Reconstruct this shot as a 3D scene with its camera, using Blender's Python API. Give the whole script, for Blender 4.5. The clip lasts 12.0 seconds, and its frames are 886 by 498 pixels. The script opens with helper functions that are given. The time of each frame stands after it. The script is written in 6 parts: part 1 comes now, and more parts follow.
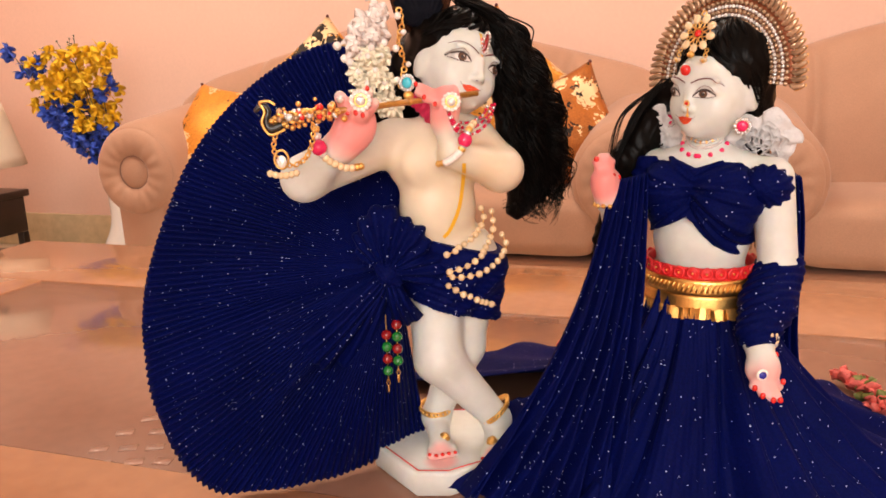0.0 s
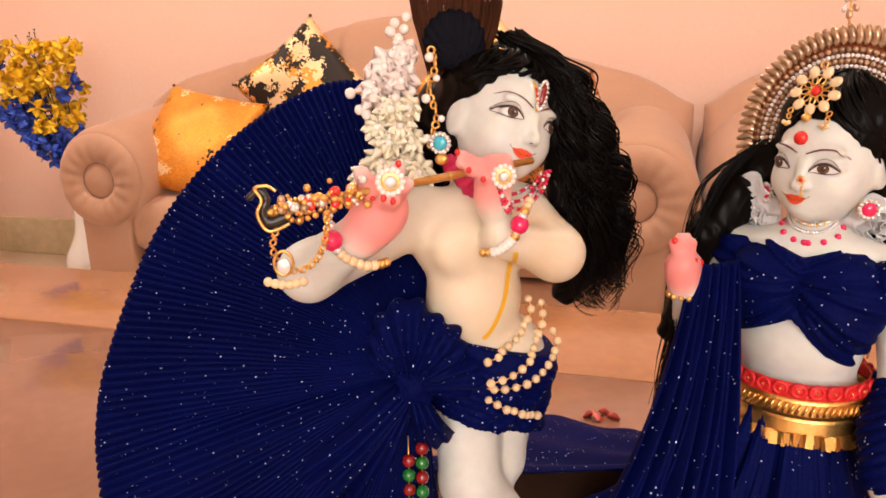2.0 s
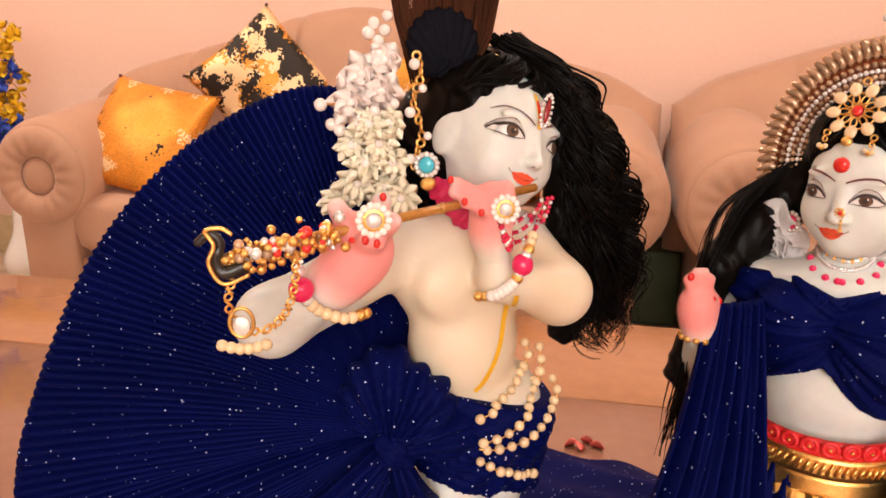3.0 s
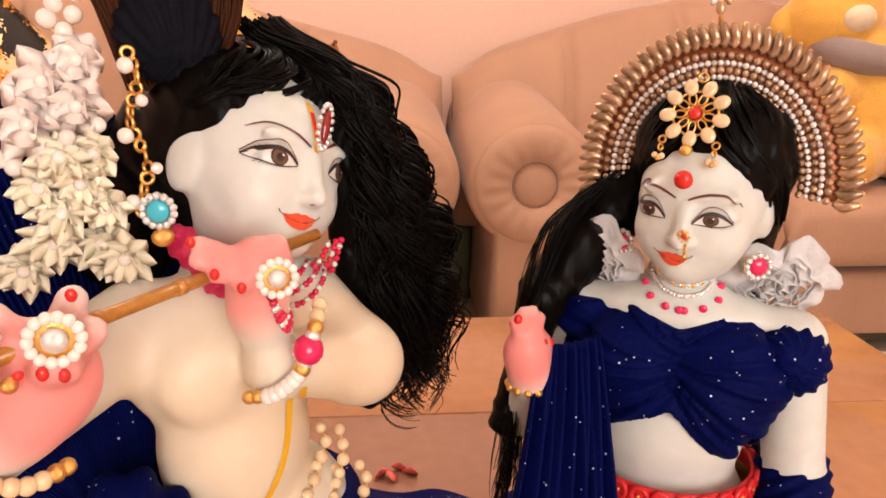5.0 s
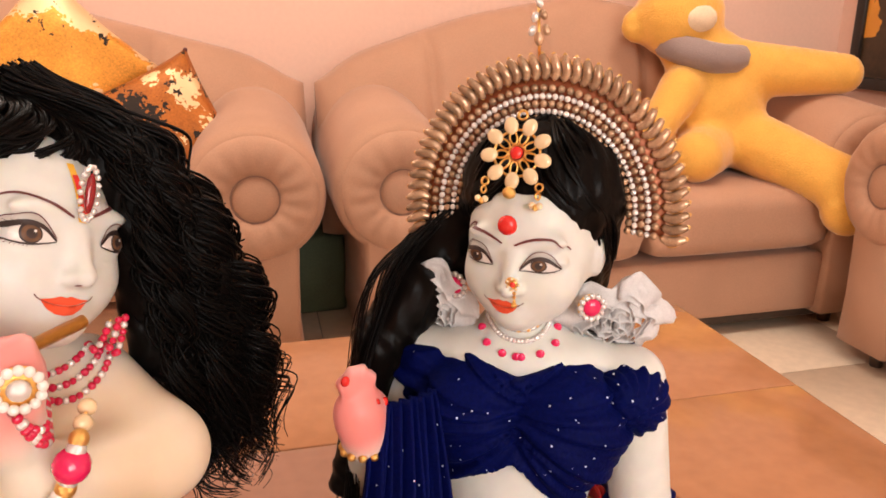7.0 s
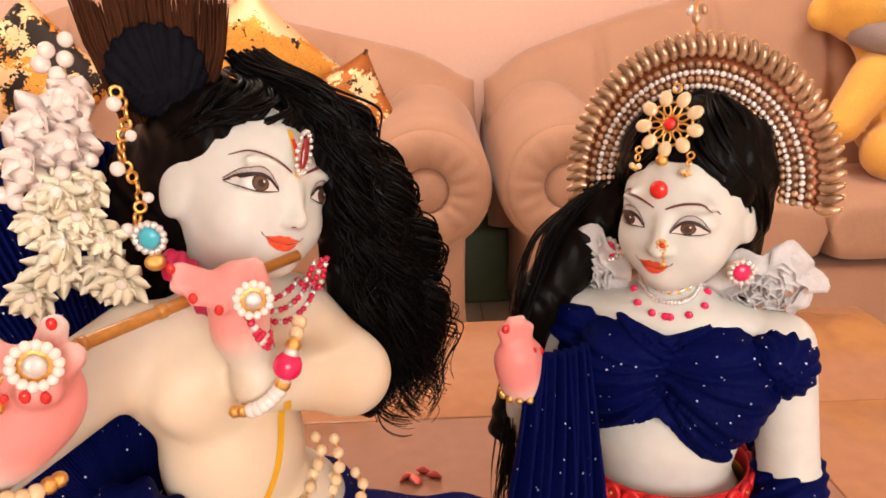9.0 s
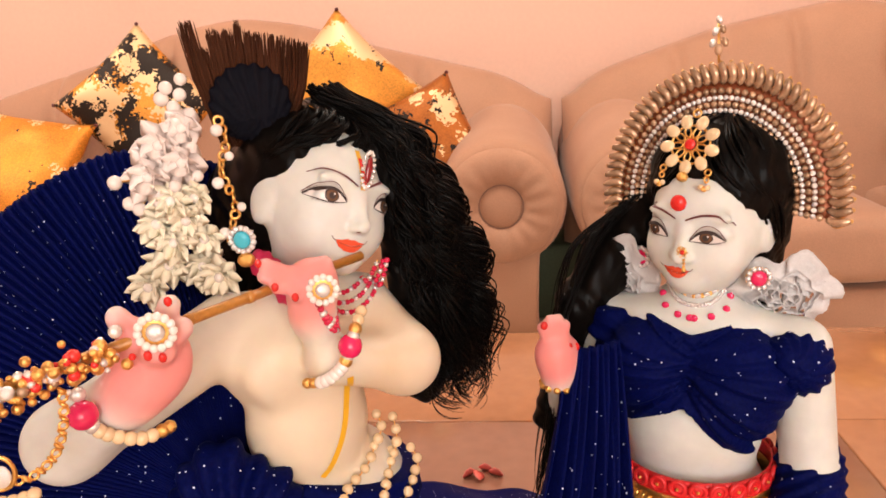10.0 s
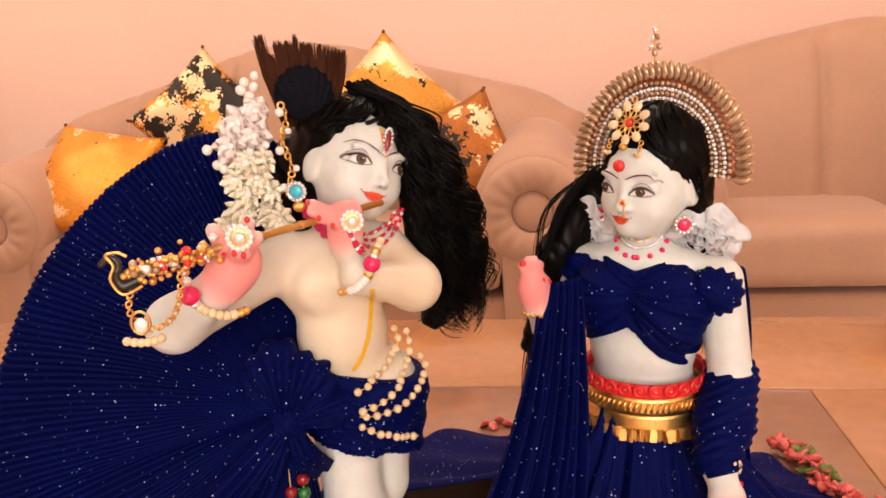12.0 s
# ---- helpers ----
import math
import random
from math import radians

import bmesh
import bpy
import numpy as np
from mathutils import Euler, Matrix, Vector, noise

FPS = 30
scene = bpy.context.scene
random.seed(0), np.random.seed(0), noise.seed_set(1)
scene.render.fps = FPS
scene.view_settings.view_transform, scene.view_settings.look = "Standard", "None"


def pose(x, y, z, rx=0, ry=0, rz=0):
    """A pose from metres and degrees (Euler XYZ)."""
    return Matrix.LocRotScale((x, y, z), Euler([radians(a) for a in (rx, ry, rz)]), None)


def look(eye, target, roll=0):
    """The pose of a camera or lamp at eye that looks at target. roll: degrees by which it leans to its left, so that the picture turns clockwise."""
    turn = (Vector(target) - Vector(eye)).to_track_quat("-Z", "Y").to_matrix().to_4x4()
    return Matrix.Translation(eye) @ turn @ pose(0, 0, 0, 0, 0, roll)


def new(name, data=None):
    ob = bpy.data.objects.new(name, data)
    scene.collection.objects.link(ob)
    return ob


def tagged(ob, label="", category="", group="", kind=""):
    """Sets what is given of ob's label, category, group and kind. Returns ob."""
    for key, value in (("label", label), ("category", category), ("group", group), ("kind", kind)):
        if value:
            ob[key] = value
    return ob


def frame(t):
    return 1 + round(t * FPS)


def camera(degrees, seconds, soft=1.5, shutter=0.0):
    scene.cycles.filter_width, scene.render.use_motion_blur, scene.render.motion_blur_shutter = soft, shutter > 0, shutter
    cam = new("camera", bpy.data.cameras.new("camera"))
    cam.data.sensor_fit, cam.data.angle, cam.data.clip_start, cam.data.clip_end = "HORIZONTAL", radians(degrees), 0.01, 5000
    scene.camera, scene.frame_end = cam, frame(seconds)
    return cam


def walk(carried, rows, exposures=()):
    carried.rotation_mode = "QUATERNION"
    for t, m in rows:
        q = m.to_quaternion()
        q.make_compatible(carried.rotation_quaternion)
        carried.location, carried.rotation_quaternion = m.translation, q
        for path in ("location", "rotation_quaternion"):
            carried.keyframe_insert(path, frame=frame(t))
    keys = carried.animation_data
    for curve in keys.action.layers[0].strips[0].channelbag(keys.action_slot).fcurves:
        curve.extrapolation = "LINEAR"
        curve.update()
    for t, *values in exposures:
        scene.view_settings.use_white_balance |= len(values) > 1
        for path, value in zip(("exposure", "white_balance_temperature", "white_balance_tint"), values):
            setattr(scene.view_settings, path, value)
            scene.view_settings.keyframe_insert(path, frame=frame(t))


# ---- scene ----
cam = camera(61.1, 12.0, soft=1.7)
METRES, EYE, TILT, LEAN, TURN = 0.9, 0.97, -13.5, 1.5, 17.0
ROWS = [
    (0.0, 0.0, 0.0, 0.0, 0.0, -0.0, -0.0),
    (0.5, -0.0218, 0.0378, 0.0238, -0.4, -0.21, -0.19),
    (1.0, -0.0344, 0.0912, 0.0552, -0.74, -0.52, -0.27),
    (1.5, -0.0456, 0.1476, 0.0829, -1.19, -0.61, -0.45),
    (2.0, -0.066, 0.2014, 0.1105, -2.02, -0.6, -0.65),
    (2.5, -0.0791, 0.2586, 0.1339, -3.28, -0.83, -0.8),
    (4.5, -0.0811, 0.4288, 0.1821, -16.48, -2.93, 1.03),
    (5.0, -0.0495, 0.4656, 0.2032, -21.43, -3.8, 2.91),
    (5.5, -0.023, 0.4833, 0.229, -25.8, -4.45, 4.48),
    (6.0, 0.0044, 0.4911, 0.2381, -29.1, -4.65, 5.32),
    (6.5, 0.0156, 0.4904, 0.2377, -30.96, -4.64, 5.54),
    (8.5, -0.0129, 0.4557, 0.2174, -22.58, -4.16, 5.21),
    (9.0, -0.0134, 0.4332, 0.2113, -17.9, -3.53, 4.74),
    (9.5, -0.009, 0.398, 0.2075, -14.08, -2.64, 4.47),
    (10.0, -0.0086, 0.3472, 0.2036, -11.48, -1.74, 4.26),
    (10.5, -0.0076, 0.2991, 0.1901, -9.82, -1.08, 4.22),
    (11.0, -0.0048, 0.2494, 0.1764, -8.74, -0.65, 4.18),
    (11.5, -0.007, 0.1963, 0.1609, -8.12, -0.24, 4.05),
    (12.0, -0.003, 0.1416, 0.1339, -7.72, 0.14, 3.85),
]
walk(cam, [(t, pose(0, 0, EYE, TILT, LEAN, TURN) @ pose(METRES * x, METRES * y, METRES * z, 90 + pitch, roll, yaw)) for t, x, y, z, yaw, pitch, roll in ROWS])

# ---- world and lights ----
world = bpy.data.worlds.new("world")
scene.world = world
world.use_nodes = True
wnt = world.node_tree
sky = wnt.nodes.new("ShaderNodeTexSky")
sky.sky_type, sky.sun_disc, sky.sun_elevation, sky.sun_rotation = "NISHITA", False, radians(40), radians(200)
wnt.links.new(sky.outputs[0], wnt.nodes["Background"].inputs[0])
wnt.nodes["Background"].inputs[1].default_value = 0.1


def area(name, m, sx, sy, watts, color):
    data = bpy.data.lights.new(name, "AREA")
    data.shape, data.size, data.size_y, data.energy, data.color = "RECTANGLE", sx, sy, watts, color
    ob = new(name, data)
    ob.matrix_world = m
    return ob


# daylight in an added window's opening behind the camera, and ceiling panels, both unseen
area("window_daylight", look((0.6, -2.32, 1.7), (-0.1, 1.2, 0.7)), 2.2, 1.5, 80, (1.0, 0.925, 0.86))
# panel lamps added over the sofas to brighten wall and seats
for px, py, watts in ((-2.7, 2.1, 32), (-0.6, 2.1, 24), (1.4, 2.1, 22)):
    area("ceiling_panel_glow", pose(px, py, 2.66), 0.55, 0.55, watts, (1.0, 0.87, 0.76))

# ---- helpers of this scene ----
from mathutils.bvhtree import BVHTree

CM = pose(0, 0, 0, 0, 0, 17.0)  # the statues' own frame: u to the right, d away, z up


def mat(name, color, rough=0.6, metal=0.0, var=0.15, scale=12.0, fine=120.0, bump=0.15, sheen=0.0, coat=0.0, sss=0.0, dist=0.002, spec=0.5, rand=0.0):
    m = bpy.data.materials.new(name)
    m.use_nodes = True
    nt = m.node_tree
    b = nt.nodes["Principled BSDF"]
    co = nt.nodes.new("ShaderNodeTexCoord")
    n1, n2 = nt.nodes.new("ShaderNodeTexNoise"), nt.nodes.new("ShaderNodeTexNoise")
    n1.inputs["Scale"].default_value, n2.inputs["Scale"].default_value = scale, fine
    n1.inputs["Detail"].default_value = 5
    for n in (n1, n2):
        nt.links.new(co.outputs["Object"], n.inputs["Vector"])
    add = nt.nodes.new("ShaderNodeMath")
    add.operation = "ADD"
    nt.links.new(n1.outputs["Fac"], add.inputs[0])
    nt.links.new(n2.outputs["Fac"], add.inputs[1])
    ramp = nt.nodes.new("ShaderNodeMapRange")
    ramp.inputs[1].default_value, ramp.inputs[2].default_value = 0.6, 1.4
    ramp.inputs[3].default_value, ramp.inputs[4].default_value = 1 - var, 1 + var
    nt.links.new(add.outputs[0], ramp.inputs[0])
    mix = nt.nodes.new("ShaderNodeVectorMath")
    mix.operation = "SCALE"
    mix.inputs[0].default_value = color
    nt.links.new(ramp.outputs[0], mix.inputs["Scale"])
    last = mix.outputs[0]
    if rand:
        info = nt.nodes.new("ShaderNodeObjectInfo")
        mr = nt.nodes.new("ShaderNodeMapRange")
        mr.inputs[3].default_value, mr.inputs[4].default_value = 1 - rand, 1 + rand
        nt.links.new(info.outputs["Random"], mr.inputs[0])
        m2 = nt.nodes.new("ShaderNodeVectorMath")
        m2.operation = "SCALE"
        nt.links.new(last, m2.inputs[0])
        nt.links.new(mr.outputs[0], m2.inputs["Scale"])
        last = m2.outputs[0]
    nt.links.new(last, b.inputs["Base Color"])
    b.inputs["Roughness"].default_value, b.inputs["Metallic"].default_value = rough, metal
    b.inputs["Specular IOR Level"].default_value = spec
    b.inputs["Sheen Weight"].default_value, b.inputs["Coat Weight"].default_value = sheen, coat
    b.inputs["Sheen Roughness"].default_value = 0.4
    if sss:
        b.inputs["Subsurface Weight"].default_value = sss
        b.inputs["Subsurface Radius"].default_value = (0.012, 0.008, 0.005)
        b.inputs["Subsurface Scale"].default_value = 0.6
    if bump:
        bp = nt.nodes.new("ShaderNodeBump")
        bp.inputs["Strength"].default_value, bp.inputs["Distance"].default_value = bump, dist
        nt.links.new(n2.outputs["Fac"], bp.inputs["Height"])
        nt.links.new(bp.outputs[0], b.inputs["Normal"])
    m["base"] = mix.name
    return m


def bsdf(m):
    return m.node_tree.nodes["Principled BSDF"]


def mesh_of(bm, name, smooth=True):
    me = bpy.data.meshes.new(name)
    bm.normal_update()
    bm.to_mesh(me)
    bm.free()
    if smooth:
        me.shade_smooth()
    return me


def give(me, materials):
    for m in materials if isinstance(materials, (list, tuple)) else [materials]:
        me.materials.append(m)
    return me


def thing(name, base=(0, 0, 0), label="", category="", group="", kind="", frame_m=None):
    """An empty at the base of a thing, to hold its parts."""
    ob = new(name)
    ob.empty_display_size = 0.05
    ob.matrix_world = (frame_m or Matrix()) @ Matrix.Translation(base)
    return tagged(ob, label, category, group, kind)


def part(name, bm, material, parent, label="", smooth=True, m=None):
    """One mesh under a thing or a part; the vertices are given in the thing's own frame, from its base."""
    me = bm if isinstance(bm, bpy.types.Mesh) else mesh_of(bm, name, smooth)
    if material is not None and not me.materials:
        give(me, material)
    ob = new(name, me)
    ob.parent = parent
    if m is not None:
        ob.matrix_basis = m
    return tagged(ob, label)


def solo(name, bm, material, label, category, group="", kind="", m=None, smooth=True):
    """A thing of one mesh."""
    me = bm if isinstance(bm, bpy.types.Mesh) else mesh_of(bm, name, smooth)
    if not me.materials:
        give(me, material)
    ob = new(name, me)
    if m is not None:
        ob.matrix_world = m
    return tagged(ob, label, category, group, kind)


def box(bm, lo, hi, bevel=0.0, seg=2, m=None):
    lo, hi = Vector(lo), Vector(hi)
    r = bmesh.ops.create_cube(bm, size=1.0, matrix=Matrix.Translation((lo + hi) / 2) @ Matrix.Diagonal((*(hi - lo), 1)))
    vs = r["verts"]
    if bevel:
        es = list({e for v in vs for e in v.link_edges})
        r = bmesh.ops.bevel(bm, geom=es, offset=bevel, segments=seg, profile=0.6, affect="EDGES")
        vs = list({v for f in r["faces"] for v in f.verts} | {v for v in vs if v.is_valid})
    if m is not None:
        bmesh.ops.transform(bm, matrix=m, verts=vs)
    return vs


def ball(bm, c, r, seg=12, m=None):
    r = r if isinstance(r, (tuple, list)) else (r, r, r)
    mm = Matrix.Translation(c) @ (m or Matrix()) @ Matrix.Diagonal((*r, 1))
    return bmesh.ops.create_uvsphere(bm, u_segments=seg, v_segments=max(6, seg // 2 + 2), radius=1.0, matrix=mm)["verts"]


def rod(bm, a, b, r1, r2=None, seg=12, caps=True):
    a, b = Vector(a), Vector(b)
    q = (b - a).to_track_quat("Z", "Y").to_matrix().to_4x4()
    mm = Matrix.Translation((a + b) / 2) @ q
    return bmesh.ops.create_cone(bm, cap_ends=caps, segments=seg, radius1=r1, radius2=r1 if r2 is None else r2, depth=(b - a).length, matrix=mm)["verts"]


def ring(bm, c, R, r, m=None, seg=24, sub=8, rz=None):
    """A torus, flat in the frame m."""
    mm = Matrix.Translation(c) @ (m or Matrix())
    rows = []
    for i in range(seg):
        a = 2 * math.pi * i / seg
        rows.append([bm.verts.new(mm @ Vector(((R + r * math.cos(b)) * math.cos(a), ((rz or R) + r * math.cos(b)) * math.sin(a), r * math.sin(b))))
                     for b in (2 * math.pi * j / sub for j in range(sub))])
    for i in range(seg):
        for j in range(sub):
            bm.faces.new((rows[i][j], rows[(i + 1) % seg][j], rows[(i + 1) % seg][(j + 1) % sub], rows[i][(j + 1) % sub]))


def tube(bm, pts, radii, seg=8, caps=True, mat_index=0):
    """A tube along points, with a radius at each."""
    pts = [Vector(p) for p in pts]
    if not isinstance(radii, (list, tuple)):
        radii = [radii] * len(pts)
    up = Vector((0.31, 0.22, 0.92))
    rows = []
    for i, p in enumerate(pts):
        t = (pts[min(i + 1, len(pts) - 1)] - pts[max(i - 1, 0)]).normalized()
        x = t.cross(up)
        if x.length < 1e-4:
            x = t.cross(Vector((1, 0, 0)))
        x.normalize()
        y = t.cross(x)
        up = x.cross(t)
        rows.append([bm.verts.new(p + radii[i] * (math.cos(a) * x + math.sin(a) * y)) for a in (2 * math.pi * j / seg for j in range(seg))])
    for a, b in zip(rows, rows[1:]):
        for j in range(seg):
            f = bm.faces.new((a[j], a[(j + 1) % seg], b[(j + 1) % seg], b[j]))
            f.material_index = mat_index
    if caps:
        for r in (rows[0][::-1], rows[-1]):
            f = bm.faces.new(r)
            f.material_index = mat_index


def spline(pts, n=8):
    """Catmull-Rom points through pts."""
    pts = [Vector(p) for p in pts]
    out = []
    for i in range(len(pts) - 1):
        p0, p1, p2, p3 = pts[max(i - 1, 0)], pts[i], pts[i + 1], pts[min(i + 2, len(pts) - 1)]
        for k in range(n):
            t = k / n
            out.append(0.5 * (2 * p1 + (p2 - p0) * t + (2 * p0 - 5 * p1 + 4 * p2 - p3) * t * t + (3 * p1 - p0 - 3 * p2 + p3) * t ** 3))
    return out + [pts[-1]]


def even(pts, step):
    """Points at an even step along a line of points."""
    out, left = [pts[0]], step
    for a, b in zip(pts, pts[1:]):
        length = (b - a).length
        at = left
        while at <= length:
            out.append(a.lerp(b, at / length))
            at += step
        left = at - length
    return out


def sheet(fn, nu, nv, closed=False):
    """A grid mesh from fn(i/nu, j/nv)."""
    vs = [fn(i / nu, j / nv) for i in range(nu + (0 if closed else 1)) for j in range(nv + 1)]
    w, n = nv + 1, nu + (0 if closed else 1)
    fs = [(i * w + j, ((i + 1) % n) * w + j, ((i + 1) % n) * w + j + 1, i * w + j + 1) for i in range(nu) for j in range(nv)]
    me = bpy.data.meshes.new("sheet")
    me.from_pydata([tuple(v) for v in vs], [], fs)
    me.shade_smooth()
    return me


def thick(ob, t, offset=0.0):
    mod = ob.modifiers.new("thickness", "SOLIDIFY")
    mod.thickness, mod.offset = t, offset
    return ob


# -- soft solids: fields that melt into one another, skinned on a grid --
def f_ell(c, r, rz=0.0, rx=0.0, ry=0.0):
    R = np.array(Euler((radians(rx), radians(ry), radians(rz))).to_matrix().inverted(), dtype=np.float32)
    c, r = np.array(c, np.float32), np.array(r, np.float32)

    def f(P):
        q = (P - c) @ R.T
        k0 = np.sqrt(((q / r) ** 2).sum(-1))
        k1 = np.sqrt(((q / (r * r)) ** 2).sum(-1)) + 1e-9
        return k0 * (k0 - 1) / k1
    f.box = (c - r.max(), c + r.max())
    return f


def f_cap(a, b, r1, r2=None):
    a, b = np.array(a, np.float32), np.array(b, np.float32)
    r2 = r1 if r2 is None else r2

    def f(P):
        ab = b - a
        t = np.clip(((P - a) @ ab) / (ab @ ab), 0, 1)
        q = P - a - t[..., None] * ab
        return np.sqrt((q * q).sum(-1)) - (r1 + (r2 - r1) * t)
    f.box = (np.minimum(a, b) - max(r1, r2), np.maximum(a, b) + max(r1, r2))
    return f


def skin(items, h, k=0.01, cut=None, bend=None):
    """The surface of a list of fields, each optionally (field, own melt radius); vertices and quads."""
    items = [it if isinstance(it, tuple) else (it, k) for it in items]
    lo = np.min([f.box[0] for f, _ in items], 0) - 3 * h - k
    hi = np.max([f.box[1] for f, _ in items], 0) + 3 * h + k
    n = np.ceil((hi - lo) / h).astype(int) + 1
    ax = [np.float32(lo[i]) + np.float32(h) * np.arange(n[i], dtype=np.float32) for i in range(3)]
    V = np.full(n, 1.0, np.float32)
    for f, kk in items:
        m = 2 * kk + 4 * h
        s = [slice(max(0, int((f.box[0][i] - m - lo[i]) / h)), min(n[i], int((f.box[1][i] + m - lo[i]) / h) + 2)) for i in range(3)]
        P = np.stack(np.meshgrid(ax[0][s[0]], ax[1][s[1]], ax[2][s[2]], indexing="ij"), -1)
        d = f(P)
        o = V[s[0], s[1], s[2]]
        t = np.clip(0.5 + 0.5 * (o - d) / kk, 0, 1)
        V[s[0], s[1], s[2]] = o + (d - o) * t - kk * t * (1 - t)
    if bend is not None:
        P = np.stack(np.meshgrid(*ax, indexing="ij"), -1)
        V = V + bend(P)
    if cut is not None:
        P = np.stack(np.meshgrid(*ax, indexing="ij"), -1)
        V = np.maximum(V, cut(P))
    S = V < 0
    c = [S[i:n[0] - 1 + i, j:n[1] - 1 + j, l:n[2] - 1 + l] for i in (0, 1) for j in (0, 1) for l in (0, 1)]
    tot = sum(x.astype(np.int8) for x in c)
    cells = np.argwhere((tot > 0) & (tot < 8))
    index = -np.ones(n - 1, np.int64)
    index[tuple(cells.T)] = np.arange(len(cells))
    acc, cnt = np.zeros((len(cells), 3)), np.zeros(len(cells))
    corners = [np.array((i, j, l)) for i in (0, 1) for j in (0, 1) for l in (0, 1)]
    for a in corners:
        for axis in range(3):
            if a[axis]:
                continue
            b = a.copy()
            b[axis] = 1
            va, vb = V[tuple((cells + a).T)], V[tuple((cells + b).T)]
            x = (va < 0) != (vb < 0)
            t = np.where(x, va / np.where(x, va - vb, 1), 0)
            p = a + t[:, None] * (b - a)
            acc += np.where(x[:, None], p, 0)
            cnt += x
    pts = lo + h * (cells + acc / cnt[:, None])
    quads = []
    for axis in range(3):
        o1, o2 = [i for i in range(3) if i != axis]
        sl_a, sl_b = [slice(1, -1)] * 3, [slice(1, -1)] * 3
        sl_a[axis], sl_b[axis] = slice(0, -1), slice(1, None)
        A, B = S[tuple(sl_a)], S[tuple(sl_b)]
        e = np.argwhere(A != B)
        base = e + 1
        base[:, axis] = e[:, axis]
        inside = A[tuple(e.T)]
        q = []
        for da, db in ((0, 0), (-1, 0), (-1, -1), (0, -1)):
            g = base.copy()
            g[:, o1] += da
            g[:, o2] += db
            q.append(index[tuple(g.T)])
        q = np.stack(q, 1)
        flip = inside if axis != 1 else ~inside
        q[~flip] = q[~flip][:, ::-1]
        quads.append(q)
    return pts, np.concatenate(quads)


def skin_mesh(items, h, k=0.01, cut=None, bend=None, name="skin"):
    pts, quads = skin(items, h, k, cut, bend)
    me = bpy.data.meshes.new(name)
    me.from_pydata(pts.tolist(), [], quads.tolist())
    me.validate()
    bm = bmesh.new()
    bm.from_mesh(me)
    bmesh.ops.smooth_vert(bm, verts=bm.verts, factor=0.5, use_axis_x=True, use_axis_y=True, use_axis_z=True)
    bmesh.ops.recalc_face_normals(bm, faces=bm.faces)
    bm.to_mesh(me)
    bm.free()
    me.shade_smooth()
    return me


def bvh_of(me):
    bm = bmesh.new()
    bm.from_mesh(me)
    t = BVHTree.FromBMesh(bm)
    bm.free()
    return t

# ---- materials ----
M_WALL = mat("peach_wall_paint", (0.84, 0.56, 0.44), 0.75, var=0.04, scale=1.5, fine=60, bump=0.08)
M_CEIL = mat("white_ceiling_paint", (0.82, 0.8, 0.76), 0.8, var=0.03, scale=2, fine=80, bump=0.05)
M_TILE = mat("beige_marble_tile", (0.70, 0.56, 0.42), 0.38, var=0.10, scale=3.5, fine=30, bump=0.03, rand=0.05)
M_GROUT = mat("tile_grout", (0.36, 0.30, 0.24), 0.8, var=0.1)
M_SKIRT = mat("cream_marble_skirting", (0.62, 0.50, 0.30), 0.25, var=0.15, scale=5, fine=30, bump=0.03)
M_SOFA = mat("blush_velvet", (0.47, 0.26, 0.165), 0.85, var=0.12, scale=5, fine=260, bump=0.25, sheen=0.18, dist=0.001)
M_CREASE = mat("velvet_crease_shade", (0.30, 0.17, 0.12), 0.9, var=0.1, fine=300)
M_LEG = mat("dark_turned_wood", (0.05, 0.03, 0.02), 0.35, var=0.2)
M_WOOD = mat("lacquered_brown_tabletop", (0.42, 0.19, 0.09), 0.17, var=0.10, scale=6, fine=40, bump=0.02, coat=0.4)
M_PANEL = mat("smoked_glass_inset", (0.30, 0.15, 0.10), 0.12, var=0.08, scale=4, fine=40, bump=0.0, coat=0.25)
M_DARKWOOD = mat("espresso_wood", (0.03, 0.018, 0.012), 0.3, var=0.25)
M_SHADE = mat("cream_lampshade_linen", (0.75, 0.60, 0.45), 0.9, var=0.06, fine=300, bump=0.2)
M_GOLD = mat("gold_plate", (0.92, 0.55, 0.17), 0.33, 1.0, var=0.2, scale=90, fine=700, bump=0.35, dist=0.0008)
M_GOLD_DULL = mat("antique_gold", (0.72, 0.43, 0.14), 0.34, 1.0, var=0.2, scale=60, fine=700, bump=0.1, dist=0.0005)
M_PEARL = mat("cream_pearl", (0.80, 0.58, 0.34), 0.22, var=0.06, scale=80, bump=0.0, coat=0.5, rand=0.08)
M_PEARL_W = mat("white_pearl", (0.90, 0.80, 0.74), 0.2, var=0.05, scale=80, bump=0.0, coat=0.6)
M_CRYSTAL = mat("clear_rhinestone", (0.85, 0.82, 0.80), 0.08, 0.55, var=0.25, scale=300, fine=900, bump=0.3, dist=0.0006)
M_TOPAZ = mat("champagne_stone", (0.50, 0.32, 0.20), 0.12, 0.5, var=0.35, scale=200, fine=900, bump=0.2, dist=0.0006, rand=0.3)
M_RUBY = mat("ruby_bead", (0.62, 0.01, 0.06), 0.15, var=0.15, scale=200, bump=0.0, coat=0.5)
M_PINKBEAD = mat("hot_pink_bead", (0.78, 0.015, 0.11), 0.2, var=0.1, scale=150, bump=0.0, coat=0.5)
M_REDPAINT = mat("red_enamel", (0.74, 0.025, 0.02), 0.25, var=0.08, scale=120, bump=0.0, coat=0.3)
